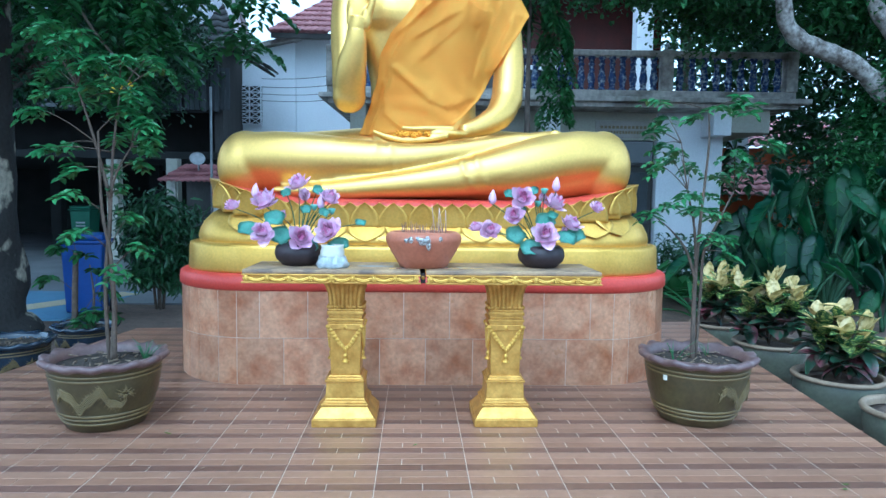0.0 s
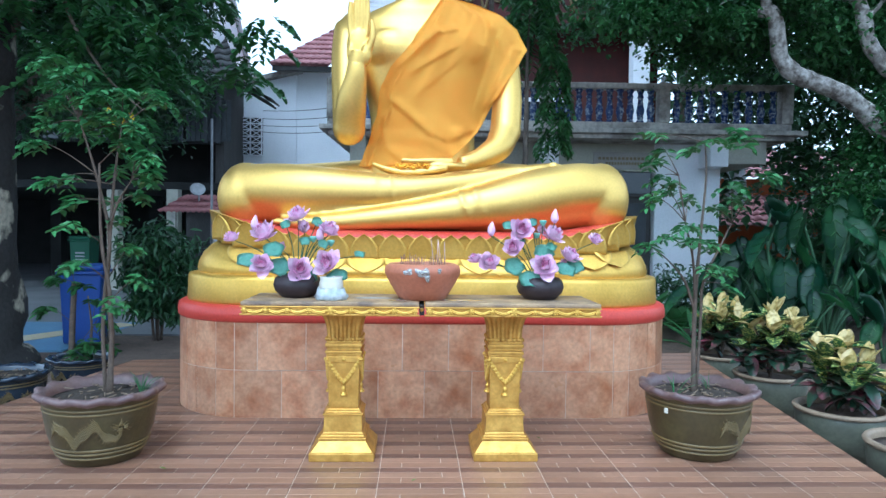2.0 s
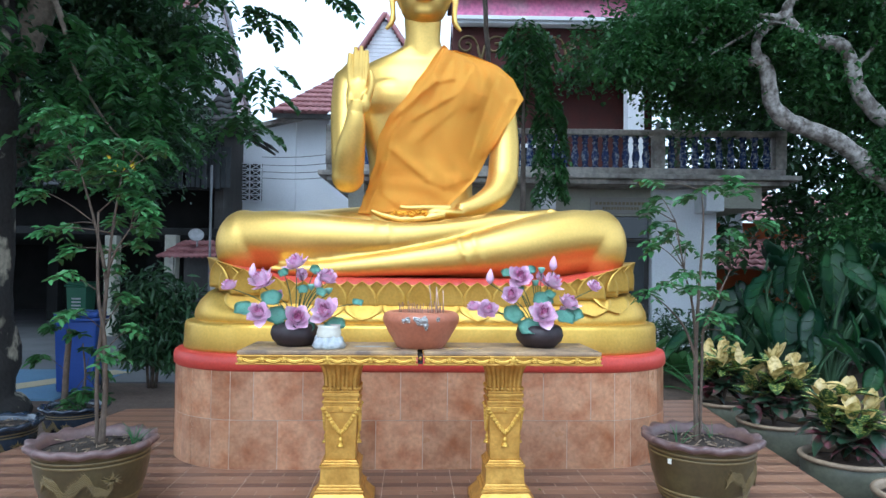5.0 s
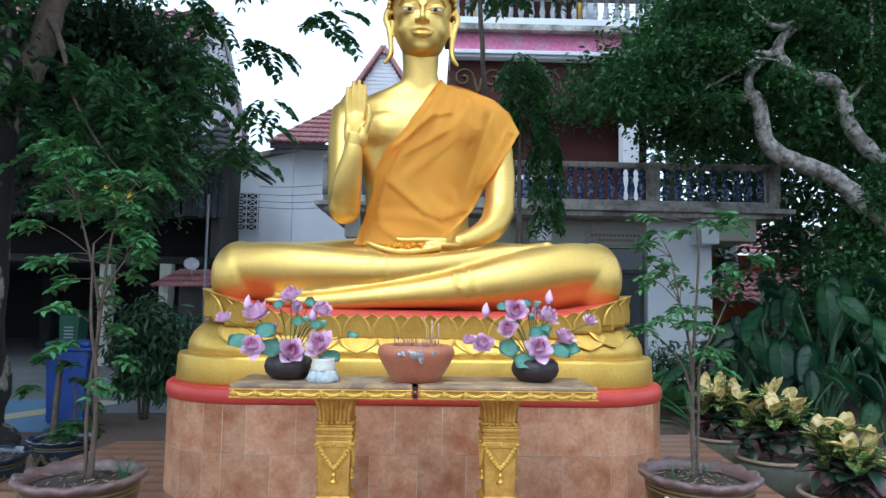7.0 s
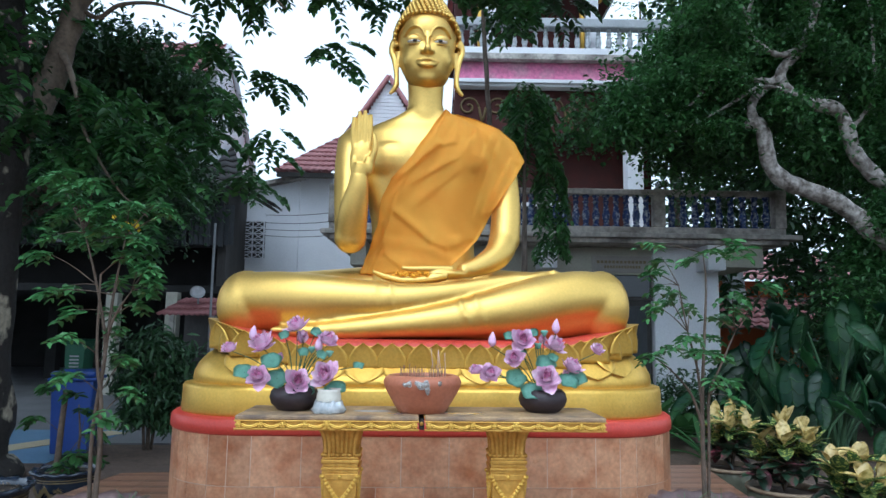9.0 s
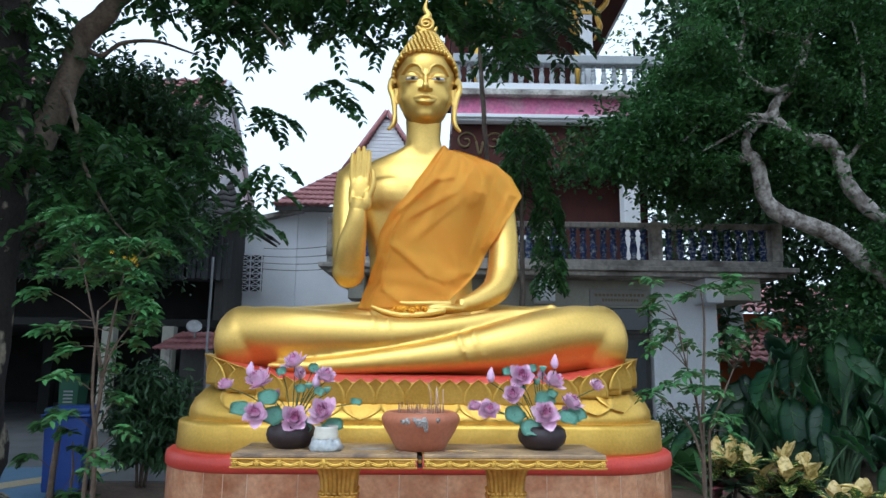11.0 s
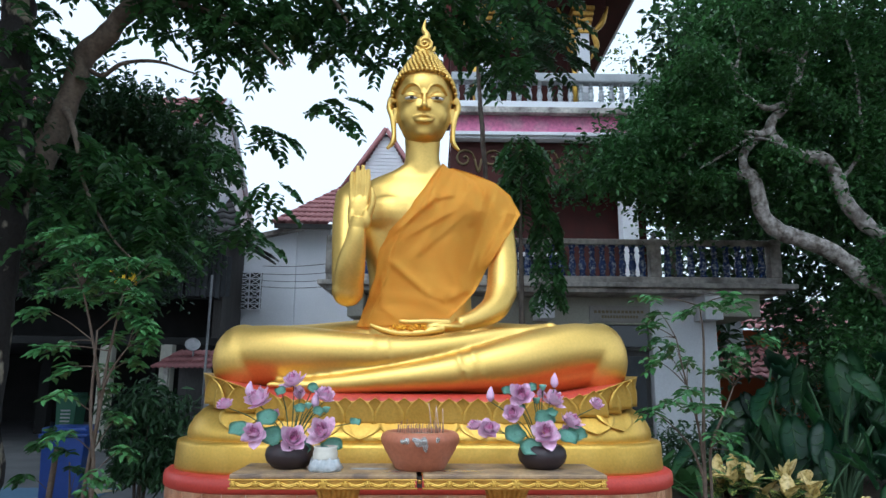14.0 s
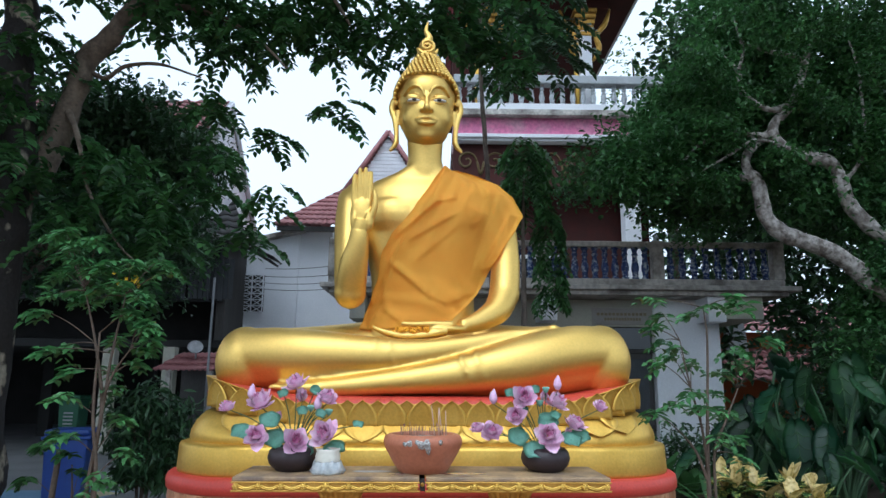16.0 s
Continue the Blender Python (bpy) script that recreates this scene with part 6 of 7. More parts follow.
CLUMPS = [(-4.9, 5.2, 5.5, 0.5, 40), (-4.2, 4.6, 6.3, 0.6, 36), (-3.4, 5.0, 6.2, 0.7, 45), (-2.6, 5.0, 6.0, 0.6, 62), (-1.9, 5.0, 5.75, 0.5, 50), (-1.1, 5.2, 6.0, 0.55, 62), (-0.3, 5.3, 6.0, 0.55, 60), (0.35, 5.3, 6.0, 0.5, 44), (0.9, 5.3, 6.0, 0.5, 40), (1.2, 5.4, 5.5, 0.35, 22), (-2.55, 4.9, 4.55, 0.2, 13), (-2.45, 4.9, 3.95, 0.2, 10),
          (-2.6, 4.8, 3.5, 0.35, 12), (-3.1, 4.6, 3.3, 0.45, 26), (-3.5, 4.5, 3.55, 0.4, 26), (-3.9, 4.5, 3.1, 0.5, 30), (-3.3, 4.5, 2.6, 0.4, 22), (-2.9, 4.6, 2.9, 0.35, 18), (-3.05, 4.9, 5.75, 0.35, 22), (-2.45, 4.9, 5.45, 0.3, 16), (-4.5, 4.3, 3.9, 0.6, 40), (-4.8, 4.6, 4.8, 0.6, 45), (-3.1, 4.2, 2.25, 0.3, 10), (-1.75, 5.0, 4.14, 0.13, 7), (-1.02, 5.0, 4.55, 0.15, 8), (-1.74, 5.0, 3.45, 0.13, 6), (-1.98, 4.9, 3.0, 0.2, 8), (-2.2, 5.0, 5.35, 0.35, 14), (-0.9, 5.1, 5.45, 0.3, 10)]
for x, y, z, s, n in CLUMPS:
    for _ in range(n):
        p = np.array((x, y, z)) + np.clip(r5.normal(0, 0.55, 3), -1.1, 1.1) * s - np.array(O)
        starts.append(p)
        w = r5.normal(0, 1, 3)
        w[2] = w[2] * 0.3 - 0.35
        ways.append(w)
fronds("crown", starts, ways, 0.36, 7, 0.115, LEAF_MID, left_tree, 0.4, 0.6)
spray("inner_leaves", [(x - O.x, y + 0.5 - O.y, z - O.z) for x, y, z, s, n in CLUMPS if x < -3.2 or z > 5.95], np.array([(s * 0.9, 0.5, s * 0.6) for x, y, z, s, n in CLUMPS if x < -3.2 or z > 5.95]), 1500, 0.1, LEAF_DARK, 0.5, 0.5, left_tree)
# unseen leaves added overhead, out of view, to shade yard, hall and statue
top = [(r5.uniform(-14, -4.6), r5.uniform(3.6, 11), r5.uniform(7.6, 9.5)) for _ in range(90)]
top += [(r5.uniform(-12, -3.4), r5.uniform(-2.5, 5), r5.uniform(6, 8.5)) for _ in range(60)] + [(r5.uniform(-3.4, 2.6), r5.uniform(2.0, 6), 8.5) for _ in range(22)]
top = [(x, y, max(z, 2.6 + 0.62 * (y + 2.7) + 1.7)) for x, y, z in top]
spray("high_crown", [(x - O.x, y - O.y, z - O.z) for x, y, z in top], (1.2, 1.2, 0.5), 44000, 0.28, LEAF_DARK, 0.3, 0.5, left_tree)
# yellow blossom at a branch end
bl = thing("blossom", "small cluster of yellow flowers at a branch tip", "flowers", (-3.0, 4.25, 2.28))
for k in range(12):
    bm = bmesh.new()
    for q in range(5):
        a = q * 1.2566
        blade(bm, (0, 0, 0), (math.cos(a), -0.3, math.sin(a)), (0, -1, 0.1), 0.03, 0.022, 0.2, 0, 2)
    part("flower", bm, YELLOW_BLOOM, bl).location = rng.normal(0, 0.05, 3)

# dark leafy tree farther back by the hall
mid_tree = thing("mango_tree", "dense dark green tree in front of the old hall", "tree", (-6.2, 8.6, G))
O = Vector((-6.2, 8.6, G))
branchy(mid_tree, [[(-1.25, 0, 0, 0.11), (-1.2, 0, 1.5, 0.1), (-0.5, 0, 3.3, 0.1), (0.6, 0, 4.8, 0.08), (0.8, 0, 6.2, 0.04)], [(-0.55, 0, 3.2, 0.08), (0.7, -0.1, 3.9, 0.06), (1.7, -0.2, 4.2, 0.03)], [(-0.8, 0, 2.7, 0.08), (-1.3, -0.1, 3.8, 0.06), (-1.7, -0.2, 4.6, 0.03)]], BARK)
puffs = [(r5.uniform(-2.8, 2.4), r5.uniform(-0.8, 0.9), r5.uniform(2.6, 7.0), r5.uniform(0.45, 0.8)) for _ in range(100)]
puffs = [p for p in puffs if p[2] < 6.3 - 0.5 * max(0, p[0] - 1.3) and p[0] > -0.9 and p[2] > 3.4]
spray("crown", [p[:3] for p in puffs], np.array([(p[3], p[3], p[3] * 0.8) for p in puffs]), 36000, 0.13, LEAF_DARK, 0.5, 0.42, mid_tree)

# weeping tree and slender palm stem by the temple steps
weep = thing("weeping_tree", "slim weeping tree with drooping green sprays by the balcony", "tree", (1.75, 8.4, G))
branchy(weep, [[(0, 0, 0, 0.06), (0.05, 0, 2.5, 0.05), (0.05, 0, 4.2, 0.03), (0.08, 0, 5.2, 0.015)]], BARK)
starts, ways = [], []
for k in range(150):
    z = r5.uniform(4.2, 5.5) if k < 100 else r5.uniform(2.7, 4.3)
    rad = 0.42 - 0.14 * abs(z - 4.8) if k < 100 else 0.13
    a = r5.uniform(0, 6.28)
    starts.append(((0.1 if k < 100 else 0.5) + rad * math.cos(a) * r5.uniform(0.3, 1), rad * math.sin(a) * 0.7, z - G))
    ways.append((math.cos(a), math.sin(a), -1.4))
fronds("crown", starts, ways, 0.34, 6, 0.15, LEAF_MID, weep, 0.35, 0.4)
palm = thing("palm_crown", "dark feathery crown hanging beside the temple column", "tree", (1.15, 7.9, G))
branchy(palm, [[(0.1, 0.1, 0, 0.05), (0.05, 0.1, 4.0, 0.045), (-0.1, 0.1, 6.5, 0.04), (-0.12, 0.1, 8.6, 0.04)]], BARK)
starts, ways = [], []
for _ in range(105):
    a, zz = r5.uniform(0, 6.28), r5.uniform(6.9, 9.0)
    rr0 = r5.uniform(0, 0.85)
    starts.append((0.75 + rr0 * math.cos(a), 0.5 * rr0 * math.sin(a), zz))
    ways.append((math.cos(a), math.sin(a), -0.5))
fronds("crown", starts, ways, 0.4, 7, 0.17, LEAF_DARK, palm, 0.35, 0.4)
# pale far tree against the sky
far = thing("far_tree", "light leafed tree far behind the temple", "tree", (8.6, 19.0, G))
branchy(far, [[(0, 0, 0, 0.3), (0.1, 0, 6, 0.2), (0.3, 0, 12, 0.08)], [(0.1, 0, 7, 0.1), (-0.8, 0, 10, 0.06), (-1.0, 0, 13, 0.03)]], BARK)
puffs = [(r5.uniform(-1.8, 2.2), r5.uniform(-1, 1), r5.uniform(6.5, 14), r5.uniform(0.5, 1.1)) for _ in range(40)]
spray("crown", [p[:3] for p in puffs], np.array([(p[3],) * 3 for p in puffs]), 3600, 0.17, LEAF_YELLOW, 0.3, 0.5, far)
# belt of woods closing the horizon
bm = bmesh.new()
woods = thing("far_woods", "dark belt of far woods round the grounds", "woods", (0, 0, G), kind="stuff")
wp = [(45 * math.cos(a) + rng.normal(0, 3), 45 * math.sin(a) + rng.normal(0, 3), rng.uniform(0.5, 5.5)) for a in [2 * math.pi * k / 220 for k in range(220)] if not (-2.9 < a - 2 * math.pi * (a > math.pi) < -0.25)]
spray("foliage", wp, (2.5, 2.5, 2.2), 26000, 0.55, LEAF_DARK, 0.2, 0.6, woods)


# ---- temple with its balcony ----
temple = thing("temple", "two storey temple with a weathered balcony and pink cornice", "temple", (3.0, 9.7, G), -2.0)
TI = Matrix.Translation((-3.0, -9.7, -G))


def tpart(name, bm, material, label="", smooth=False, parent=None):
    bmesh.ops.transform(bm, matrix=TI, verts=bm.verts)
    return part(name, bm, material, parent or temple, label, smooth)


def tbox(name, material, *b, bevel=0.012, label="", parent=None):
    bm = bmesh.new()
    box(bm, *b, bevel)
    return tpart(name, bm, material, label, False, parent)


tbox("balcony_slab", WEATHERED, -1.85, 7.33, 9.7, 14.4, 3.02, 3.11, label="weathered grey balcony slab")
tbox("slab_drip", WEATHERED, -1.7, 7.15, 9.85, 14.3, 2.93, 3.018)
tbox("kerb", WEATHERED, -1.72, 7.1, 9.86, 10.06, 3.112, 3.25)
tbox("handrail", WEATHERED, -1.72, 7.12, 9.83, 10.05, 3.87, 3.98, bevel=0.015)
for x in (-1.62, -0.3, 1.0, 2.42, 4.66, 7.0):
    post = tbox("post", WEATHERED, x - 0.11, x + 0.11, 9.835, 10.045, 3.252, 4.0)
    if x in (-1.62, 4.66, -0.3):
        bm = bmesh.new()
        lathe(bm, [(0.06, 0.0), (0.075, 0.02), (0.05, 0.04), (0.062, 0.07), (0.05, 0.1), (0.012, 0.155)], 8, (x, 9.94, 4.0))
        tpart("finial", bm, PANEL_GREY, "pale pointed finial")
BAL = [(0.068, 0.0), (0.068, 0.035), (0.05, 0.04), (0.048, 0.07), (0.066, 0.085), (0.05, 0.1), (0.07, 0.17), (0.076, 0.23), (0.06, 0.31), (0.05, 0.34), (0.062, 0.355), (0.048, 0.375), (0.044, 0.45), (0.062, 0.47), (0.062, 0.49), (0.046, 0.505), (0.05, 0.56), (0.068, 0.575), (0.068, 0.62)]
bm = bmesh.new()
lathe(bm, BAL, 14)
bal_me = to_mesh("baluster", bm, BLUE_GLAZE)
for a, b, n in ((-1.5, -0.42, 5), (-0.18, 0.88, 5), (1.12, 2.3, 5), (2.56, 4.52, 10), (4.8, 6.88, 9)):
    for k in range(n):
        ob = new("baluster", bal_me)
        ob.parent = temple
        ob.location = TI @ Vector((a + (b - a) * (k + 0.5) / n, 9.94, 3.25))
# ground floor wall, door bay and beams
tbox("wall", CREAM_PAINT, -1.25, 3.6, 10.6, 10.85, G - 0.05, 2.93)
tbox("wall", WHITE_PAINT, 4.74, 6.05, 10.55, 10.85, G - 0.05, 2.93, label="bluish white ground floor wall")
tbox("wall", CREAM_PAINT, 3.6, 4.74, 10.62, 10.85, 2.38, 2.93)
tbox("wall", CREAM_PAINT, 5.8, 6.05, 10.86, 16.0, G - 0.05, 2.93)
tbox("wall", CREAM_PAINT, -1.25, -1.0, 10.86, 16.0, G - 0.05, 2.93)
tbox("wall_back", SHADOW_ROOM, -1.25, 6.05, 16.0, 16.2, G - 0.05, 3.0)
for x0, x1, m in ((2.36, 2.69, WHITE_PAINT), (5.6, 5.95, WHITE_PAINT), (-1.3, -1.0, CREAM_PAINT)):
    tbox("beam_end", m, x0, x1, 9.95, 10.6, 2.44, 2.93)
tbox("beam", CREAM_PAINT, 5.96, 6.7, 10.0, 15.0, 2.5, 2.93)
door = tbox("door", DARKWOOD, 3.62, 4.72, 10.7, 10.75, G, 1.86, label="dark weathered panelled wooden door")
for x0 in (3.72, 4.22):
    for z0, z1 in ((-0.1, 0.6), (0.7, 1.75)):
        tbox("panel", GREYBOARD, x0, x0 + 0.4, 10.675, 10.7, z0, z1, parent=door)
tbox("door_frame", DARKWOOD, 3.6, 4.74, 10.64, 10.8, 1.862, 1.93)
tbox("transom", GLASS_DARK, 3.62, 4.72, 10.7, 10.73, 1.932, 2.378, label="dark transom pane above the door")
sign = tbox("sign", CONCRETE, 3.5, 4.72, 10.585, 10.618, 2.42, 2.76, label="weathered grey sign board with faded gold bars of writing")
for z, x0, x1 in ((2.63, 3.6, 4.62), (2.53, 3.75, 4.5)):
    n = 13
    for k in range(n):
        a = x0 + (x1 - x0) * k / n
        tbox("writing_bar", GLAZE_GOLD, a, a + (x1 - x0) / n * 0.72, 10.578, 10.5845, z - 0.025, z + 0.03, bevel=0, parent=sign)
# storey behind the balcony
tbox("upper_wall", MAROON, 0.75, 6.0, 14.4, 14.65, 3.1, 7.4, label="dark maroon wall under the cornice")
tbox("door_leaf", DARKWOOD, 1.2, 2.3, 14.36, 14.4, 3.15, 5.4)
for x in (5.25,):
    tbox("column", WHITE_PAINT, x - 0.2, x + 0.2, 13.3, 13.7, 3.11, 7.32, label="white square column")
wf = tbox("window_frame", WHITE_PAINT, 2.55, 3.75, 14.3, 14.36, 4.45, 4.55)
tbox("window_frame", WHITE_PAINT, 2.55, 3.75, 14.3, 14.36, 3.6, 3.7)
for x in (2.55, 3.1, 3.65):
    tbox("window_frame", WHITE_PAINT, x, x + 0.1, 14.3, 14.36, 3.702, 4.448)
tbox("window_pane", GLASS_DARK, 2.6, 3.72, 14.37, 14.395, 3.65, 4.5)
tbox("frieze", MAROON, 0.75, 5.9, 13.6, 13.75, 6.2, 7.32)
for k in range(7):
    bm = bmesh.new()
    x = 1.1 + 0.72 * k
    limb(bm, [(x + 0.27 * (1 - 0.07 * q) * math.cos(0.7 * q), 13.58, 6.85 + 0.27 * (1 - 0.07 * q) * math.sin(0.7 * q), 0.028) for q in range(13)], 6, 3)
    limb(bm, [(x + 0.27, 13.58, 6.85, 0.03), (x + 0.36, 13.58, 6.5, 0.035), (x + 0.45, 13.58, 6.85, 0.03)], 6, 4)
    tpart("scroll", bm, GLAZE_GOLD, "faded gold scroll ornament")
tbox("lower_moulding", WHITE_PAINT, 0.75, 6.1, 13.35, 14.4, 7.33, 7.4)
tbox("lower_moulding", WHITE_PAINT, 0.75, 6.15, 13.28, 14.4, 7.402, 7.5)
tbox("pink_band", PINK_PAINT, 0.75, 6.1, 13.4, 14.4, 7.502, 7.98, label="faded magenta cornice band")
tbox("cornice", WEATHERED, 0.75, 6.2, 13.2, 14.6, 7.982, 8.14, label="black stained grey cornice")
tbox("upper_kerb", WHITE_PAINT, 0.75, 6.15, 13.35, 13.6, 8.142, 8.36)
tbox("upper_handrail", PANEL_GREY, 0.75, 6.2, 13.3, 13.62, 8.9, 9.14, bevel=0.03, label="stained white upper handrail")
bm = bmesh.new()
lathe(bm, [(r * 1.05, h * 0.87) for r, h in BAL], 12)
bal2 = to_mesh("baluster", bm, PANEL_GREY)
for k in range(20):
    ob = new("upper_baluster", bal2)
    ob.parent = temple
    ob.location = TI @ Vector((0.9 + 0.27 * k, 13.46, 8.36))
tbox("upper_storey_wall", MAROON, 0.75, 4.2, 15.2, 15.4, 8.14, 11.9, label="deep red upper wall")
tbox("upper_floor", WEATHERED, 0.75, 6.0, 14.4, 20.0, 8.0, 8.13)
for x in (1.65, 4.36):
    tbox("upper_column", WHITE_PAINT, x - 0.17, x + 0.17, 13.9, 14.24, 8.14, 11.6, label="white upper column")
    tbox("column_face", GOLD_DIM, x - 0.3, x - 0.2, 13.92, 14.1, 8.5, 10.4)
    bm = bmesh.new()
    for q in range(5):
        box(bm, x - 0.2 - 0.03 * q, x + 0.2 + 0.03 * q, 13.87 - 0.03 * q, 14.27 + 0.03 * q, 10.6 + 0.16 * q, 10.72 + 0.16 * q, 0.02)
    tpart("capital", bm, GOLD_OLD, "stepped gold capital")
    for sg in (-1, 1):
        bm = bmesh.new()
        limb(bm, [(x + sg * 0.22, 14.0, 9.9, 0.03), (x + sg * 0.38, 13.95, 10.25, 0.08), (x + sg * 0.3, 13.9, 10.6, 0.07), (x + sg * 0.55, 13.9, 10.95, 0.08), (x + sg * 0.7, 13.9, 11.4, 0.03)], 8, 5)
        tpart("bracket", bm, GOLD_OLD, "curling gold eave bracket")
for k in range(5):
    bm = bmesh.new()
    x = 2.1 + 0.42 * k
    limb(bm, [(x + 0.2 * (1 - 0.08 * q) * math.cos(0.8 * q), 14.05, 10.55 + 0.2 * (1 - 0.08 * q) * math.sin(0.8 * q), 0.035) for q in range(10)], 6, 3)
    tpart("scroll", bm, GOLD_OLD)
tbox("eave", MAROON, 0.75, 5.75, 12.9, 24.0, 11.62, 11.74, label="dark red eave soffit")
tbox("eave_beam", MAROON, 0.75, 5.0, 13.8, 14.1, 11.35, 11.62)
tbox("fascia", WHITE_PAINT, 0.75, 5.82, 12.82, 12.9, 11.6, 11.86)
tbox("fascia", WHITE_PAINT, 5.752, 5.82, 12.902, 24.0, 11.6, 11.86)
for k in range(20):
    tbox("grille_bar", WEATHERED, 0.6 + 0.11 * k, 0.65 + 0.11 * k, 12.7, 12.74, 11.45, 11.9, bevel=0)
bm = bmesh.new()
vs = [bm.verts.new(p) for p in ((0.6, 12.7, 11.87), (5.95, 12.7, 11.87), (4.0, 18, 15), (0.6, 18, 15), (5.95, 24, 11.87), (0.6, 24, 11.87))]
for f in ((0, 1, 2, 3), (1, 4, 2), (3, 2, 4, 5)):
    bm.faces.new([vs[i] for i in f])
bmesh.ops.solidify(bm, geom=bm.faces[:], thickness=0.08)
tpart("roof", bm, ROOF, "maroon tiled temple roof")


# ---- white house with a tiled roof ----
def tiled_slope(bm, a, b, c, d, nu, nv, amp=0.05):
    """A roof slope over the corners a, b (eave) and d, c (top), with rolls down it and stepped courses."""
    a, b, c, d = (Vector(p) for p in (a, b, c, d))
    n = (b - a).cross(d - a).normalized()
    if n.z < 0:
        n = -n
    sub, top_row = 6, []
    for j in range(nv):
        rows = []
        for v, up in ((j / nv, 0.03), ((j + 1) / nv, 0.0)):
            l, r = a.lerp(d, v), b.lerp(c, v)
            rows.append([bm.verts.new(l.lerp(r, i / (nu * sub)) + n * (up + amp * 0.5 * (1 + math.cos(2 * math.pi * i / sub)))) for i in range(nu * sub + 1)])
        for i in range(nu * sub):
            bm.faces.new((rows[0][i], rows[0][i + 1], rows[1][i + 1], rows[1][i])).smooth = True
        lo = [bm.verts.new(v.co - n * 0.035) for v in rows[0]]
        if j:
            for i in range(nu * sub):
                bm.faces.new((top_row[i], top_row[i + 1], lo[i + 1], lo[i]))
        top_row = rows[1]
        for i in range(nu * sub):
            bm.faces.new((lo[i], lo[i + 1], rows[0][i + 1], rows[0][i]))


house = thing("white_house", "white walled house with a maroon tiled gable roof", "house", (-2.5, 15.0, G))
HI = Matrix.Translation((2.5, -15.0, -G))


def hpart(name, bm, material, parent=None, label=""):
    bmesh.ops.transform(bm, matrix=HI, verts=bm.verts)
    return part(name, bm, material, parent or house, label)


def hbox(name, material, *b, bevel=0.01, parent=None, label=""):
    bm = bmesh.new()
    box(bm, *b, bevel)
    return hpart(name, bm, material, parent, label)


hbox("wall", WHITE_PAINT, -3.15, 3.5, 15.0, 15.25, G, 5.3, label="smooth white house wall")
bm = bmesh.new()
lo = [bm.verts.new((x, 14.86, z)) for x, z in ((-4.75, G), (-3.152, G), (-3.152, 5.1), (-4.75, 4.72))]
hi = [bm.verts.new((v.co.x, 15.2, v.co.z)) for v in lo]
bm.faces.new(lo), bm.faces.new(hi[::-1])
for i in range(4):
    j = (i + 1) % 4
    bm.faces.new((lo[j], lo[i], hi[i], hi[j]))
hpart("side_wall", bm, WHITE_PAINT)
bm = bmesh.new()
lo = [bm.verts.new((x, 14.7, z)) for x, z in ((-4.95, 4.70), (-3.0, 5.17), (-3.0, 5.29), (-4.95, 4.82))]
hi = [bm.verts.new((v.co.x, 16.5, v.co.z)) for v in lo]
bm.faces.new(lo), bm.faces.new(hi[::-1])
for i in range(4):
    j = (i + 1) % 4
    bm.faces.new((lo[j], lo[i], hi[i], hi[j]))
hpart("verge", bm, WEATHERED, label="grey verge board of the lean-to")
# black sheet on the solid wall stands for the shaded hollows of the screen
vent = hbox("vent_back", RUBBER, -4.62, -4.0, 14.84, 14.859, 3.0, 3.98, bevel=0, label="pierced block ventilation screen")
for x in (-4.62, -4.33, -4.04):
    hbox("mullion", WHITE_PAINT, x - 0.02 + 0.02, x + 0.03, 14.79, 14.839, 3.0, 3.98, bevel=0, parent=vent)
for k in range(7):
    z = 3.0 + 0.163 * k - 0.012
    hbox("bar", WHITE_PAINT, -4.6, -4.0, 14.795, 14.838, z, z + 0.025, bevel=0, parent=vent)
for i in range(2):
    for k in range(6):
        bm = bmesh.new()
        cx, cz = -4.455 + 0.29 * i, 3.085 + 0.163 * k
        for sx in (-1, 1):
            limb(bm, [(cx - 0.125, 14.815, cz - sx * 0.075, 0.014), (cx, 14.815, cz + sx * 0.0, 0.014), (cx + 0.125, 14.815, cz + sx * 0.075, 0.014)], 4, 2)
        hpart("lattice", bm, WHITE_PAINT, vent)
bm = bmesh.new()
tiled_slope(bm, (-3.75, 14.45, 5.28), (4.0, 14.45, 5.28), (2.0, 16.8, 7.0), (-2.1, 16.8, 7.0), 46, 9, 0.03)
hpart("roof_skirt", bm, ROOF, label="maroon corrugated tile roof")
bm = bmesh.new()
tiled_slope(bm, (-3.75, 20.0, 5.28), (-3.75, 14.45, 5.28), (-2.1, 16.8, 7.0), (-2.1, 18.0, 7.0), 30, 9, 0.03)
hpart("roof_side", bm, ROOF)
hbox("eave_board", DARKWOOD, -3.7, 4.0, 14.5, 14.56, 5.12, 5.25)
hbox("soffit", WEATHERED, -3.68, 4.0, 14.56, 15.0, 5.2, 5.25)
gx, gy, gz = -0.93, 16.8, 8.78
bm = bmesh.new()
vs = [bm.verts.new(p) for p in ((gx - 1.0, gy + 0.05, 7.0), (gx + 1.0, gy + 0.05, 7.0), (gx, gy + 0.05, gz - 0.1))]
bm.faces.new(vs)
bmesh.ops.solidify(bm, geom=bm.faces[:], thickness=0.1)
gable = hpart("gable", bm, WHITE_PAINT, label="white louvred gable boards")
for k in range(13):
    z = 7.06 + 0.115 * k
    w = 1.0 * (gz - 0.12 - z) / 1.75
    if w > 0.06:
        bm = bmesh.new()
        box(bm, gx - w, gx + w, gy - 0.05, gy - 0.005, z, z + 0.104, 0.005)
        hpart("louvre", bm, WHITE_PAINT, gable)
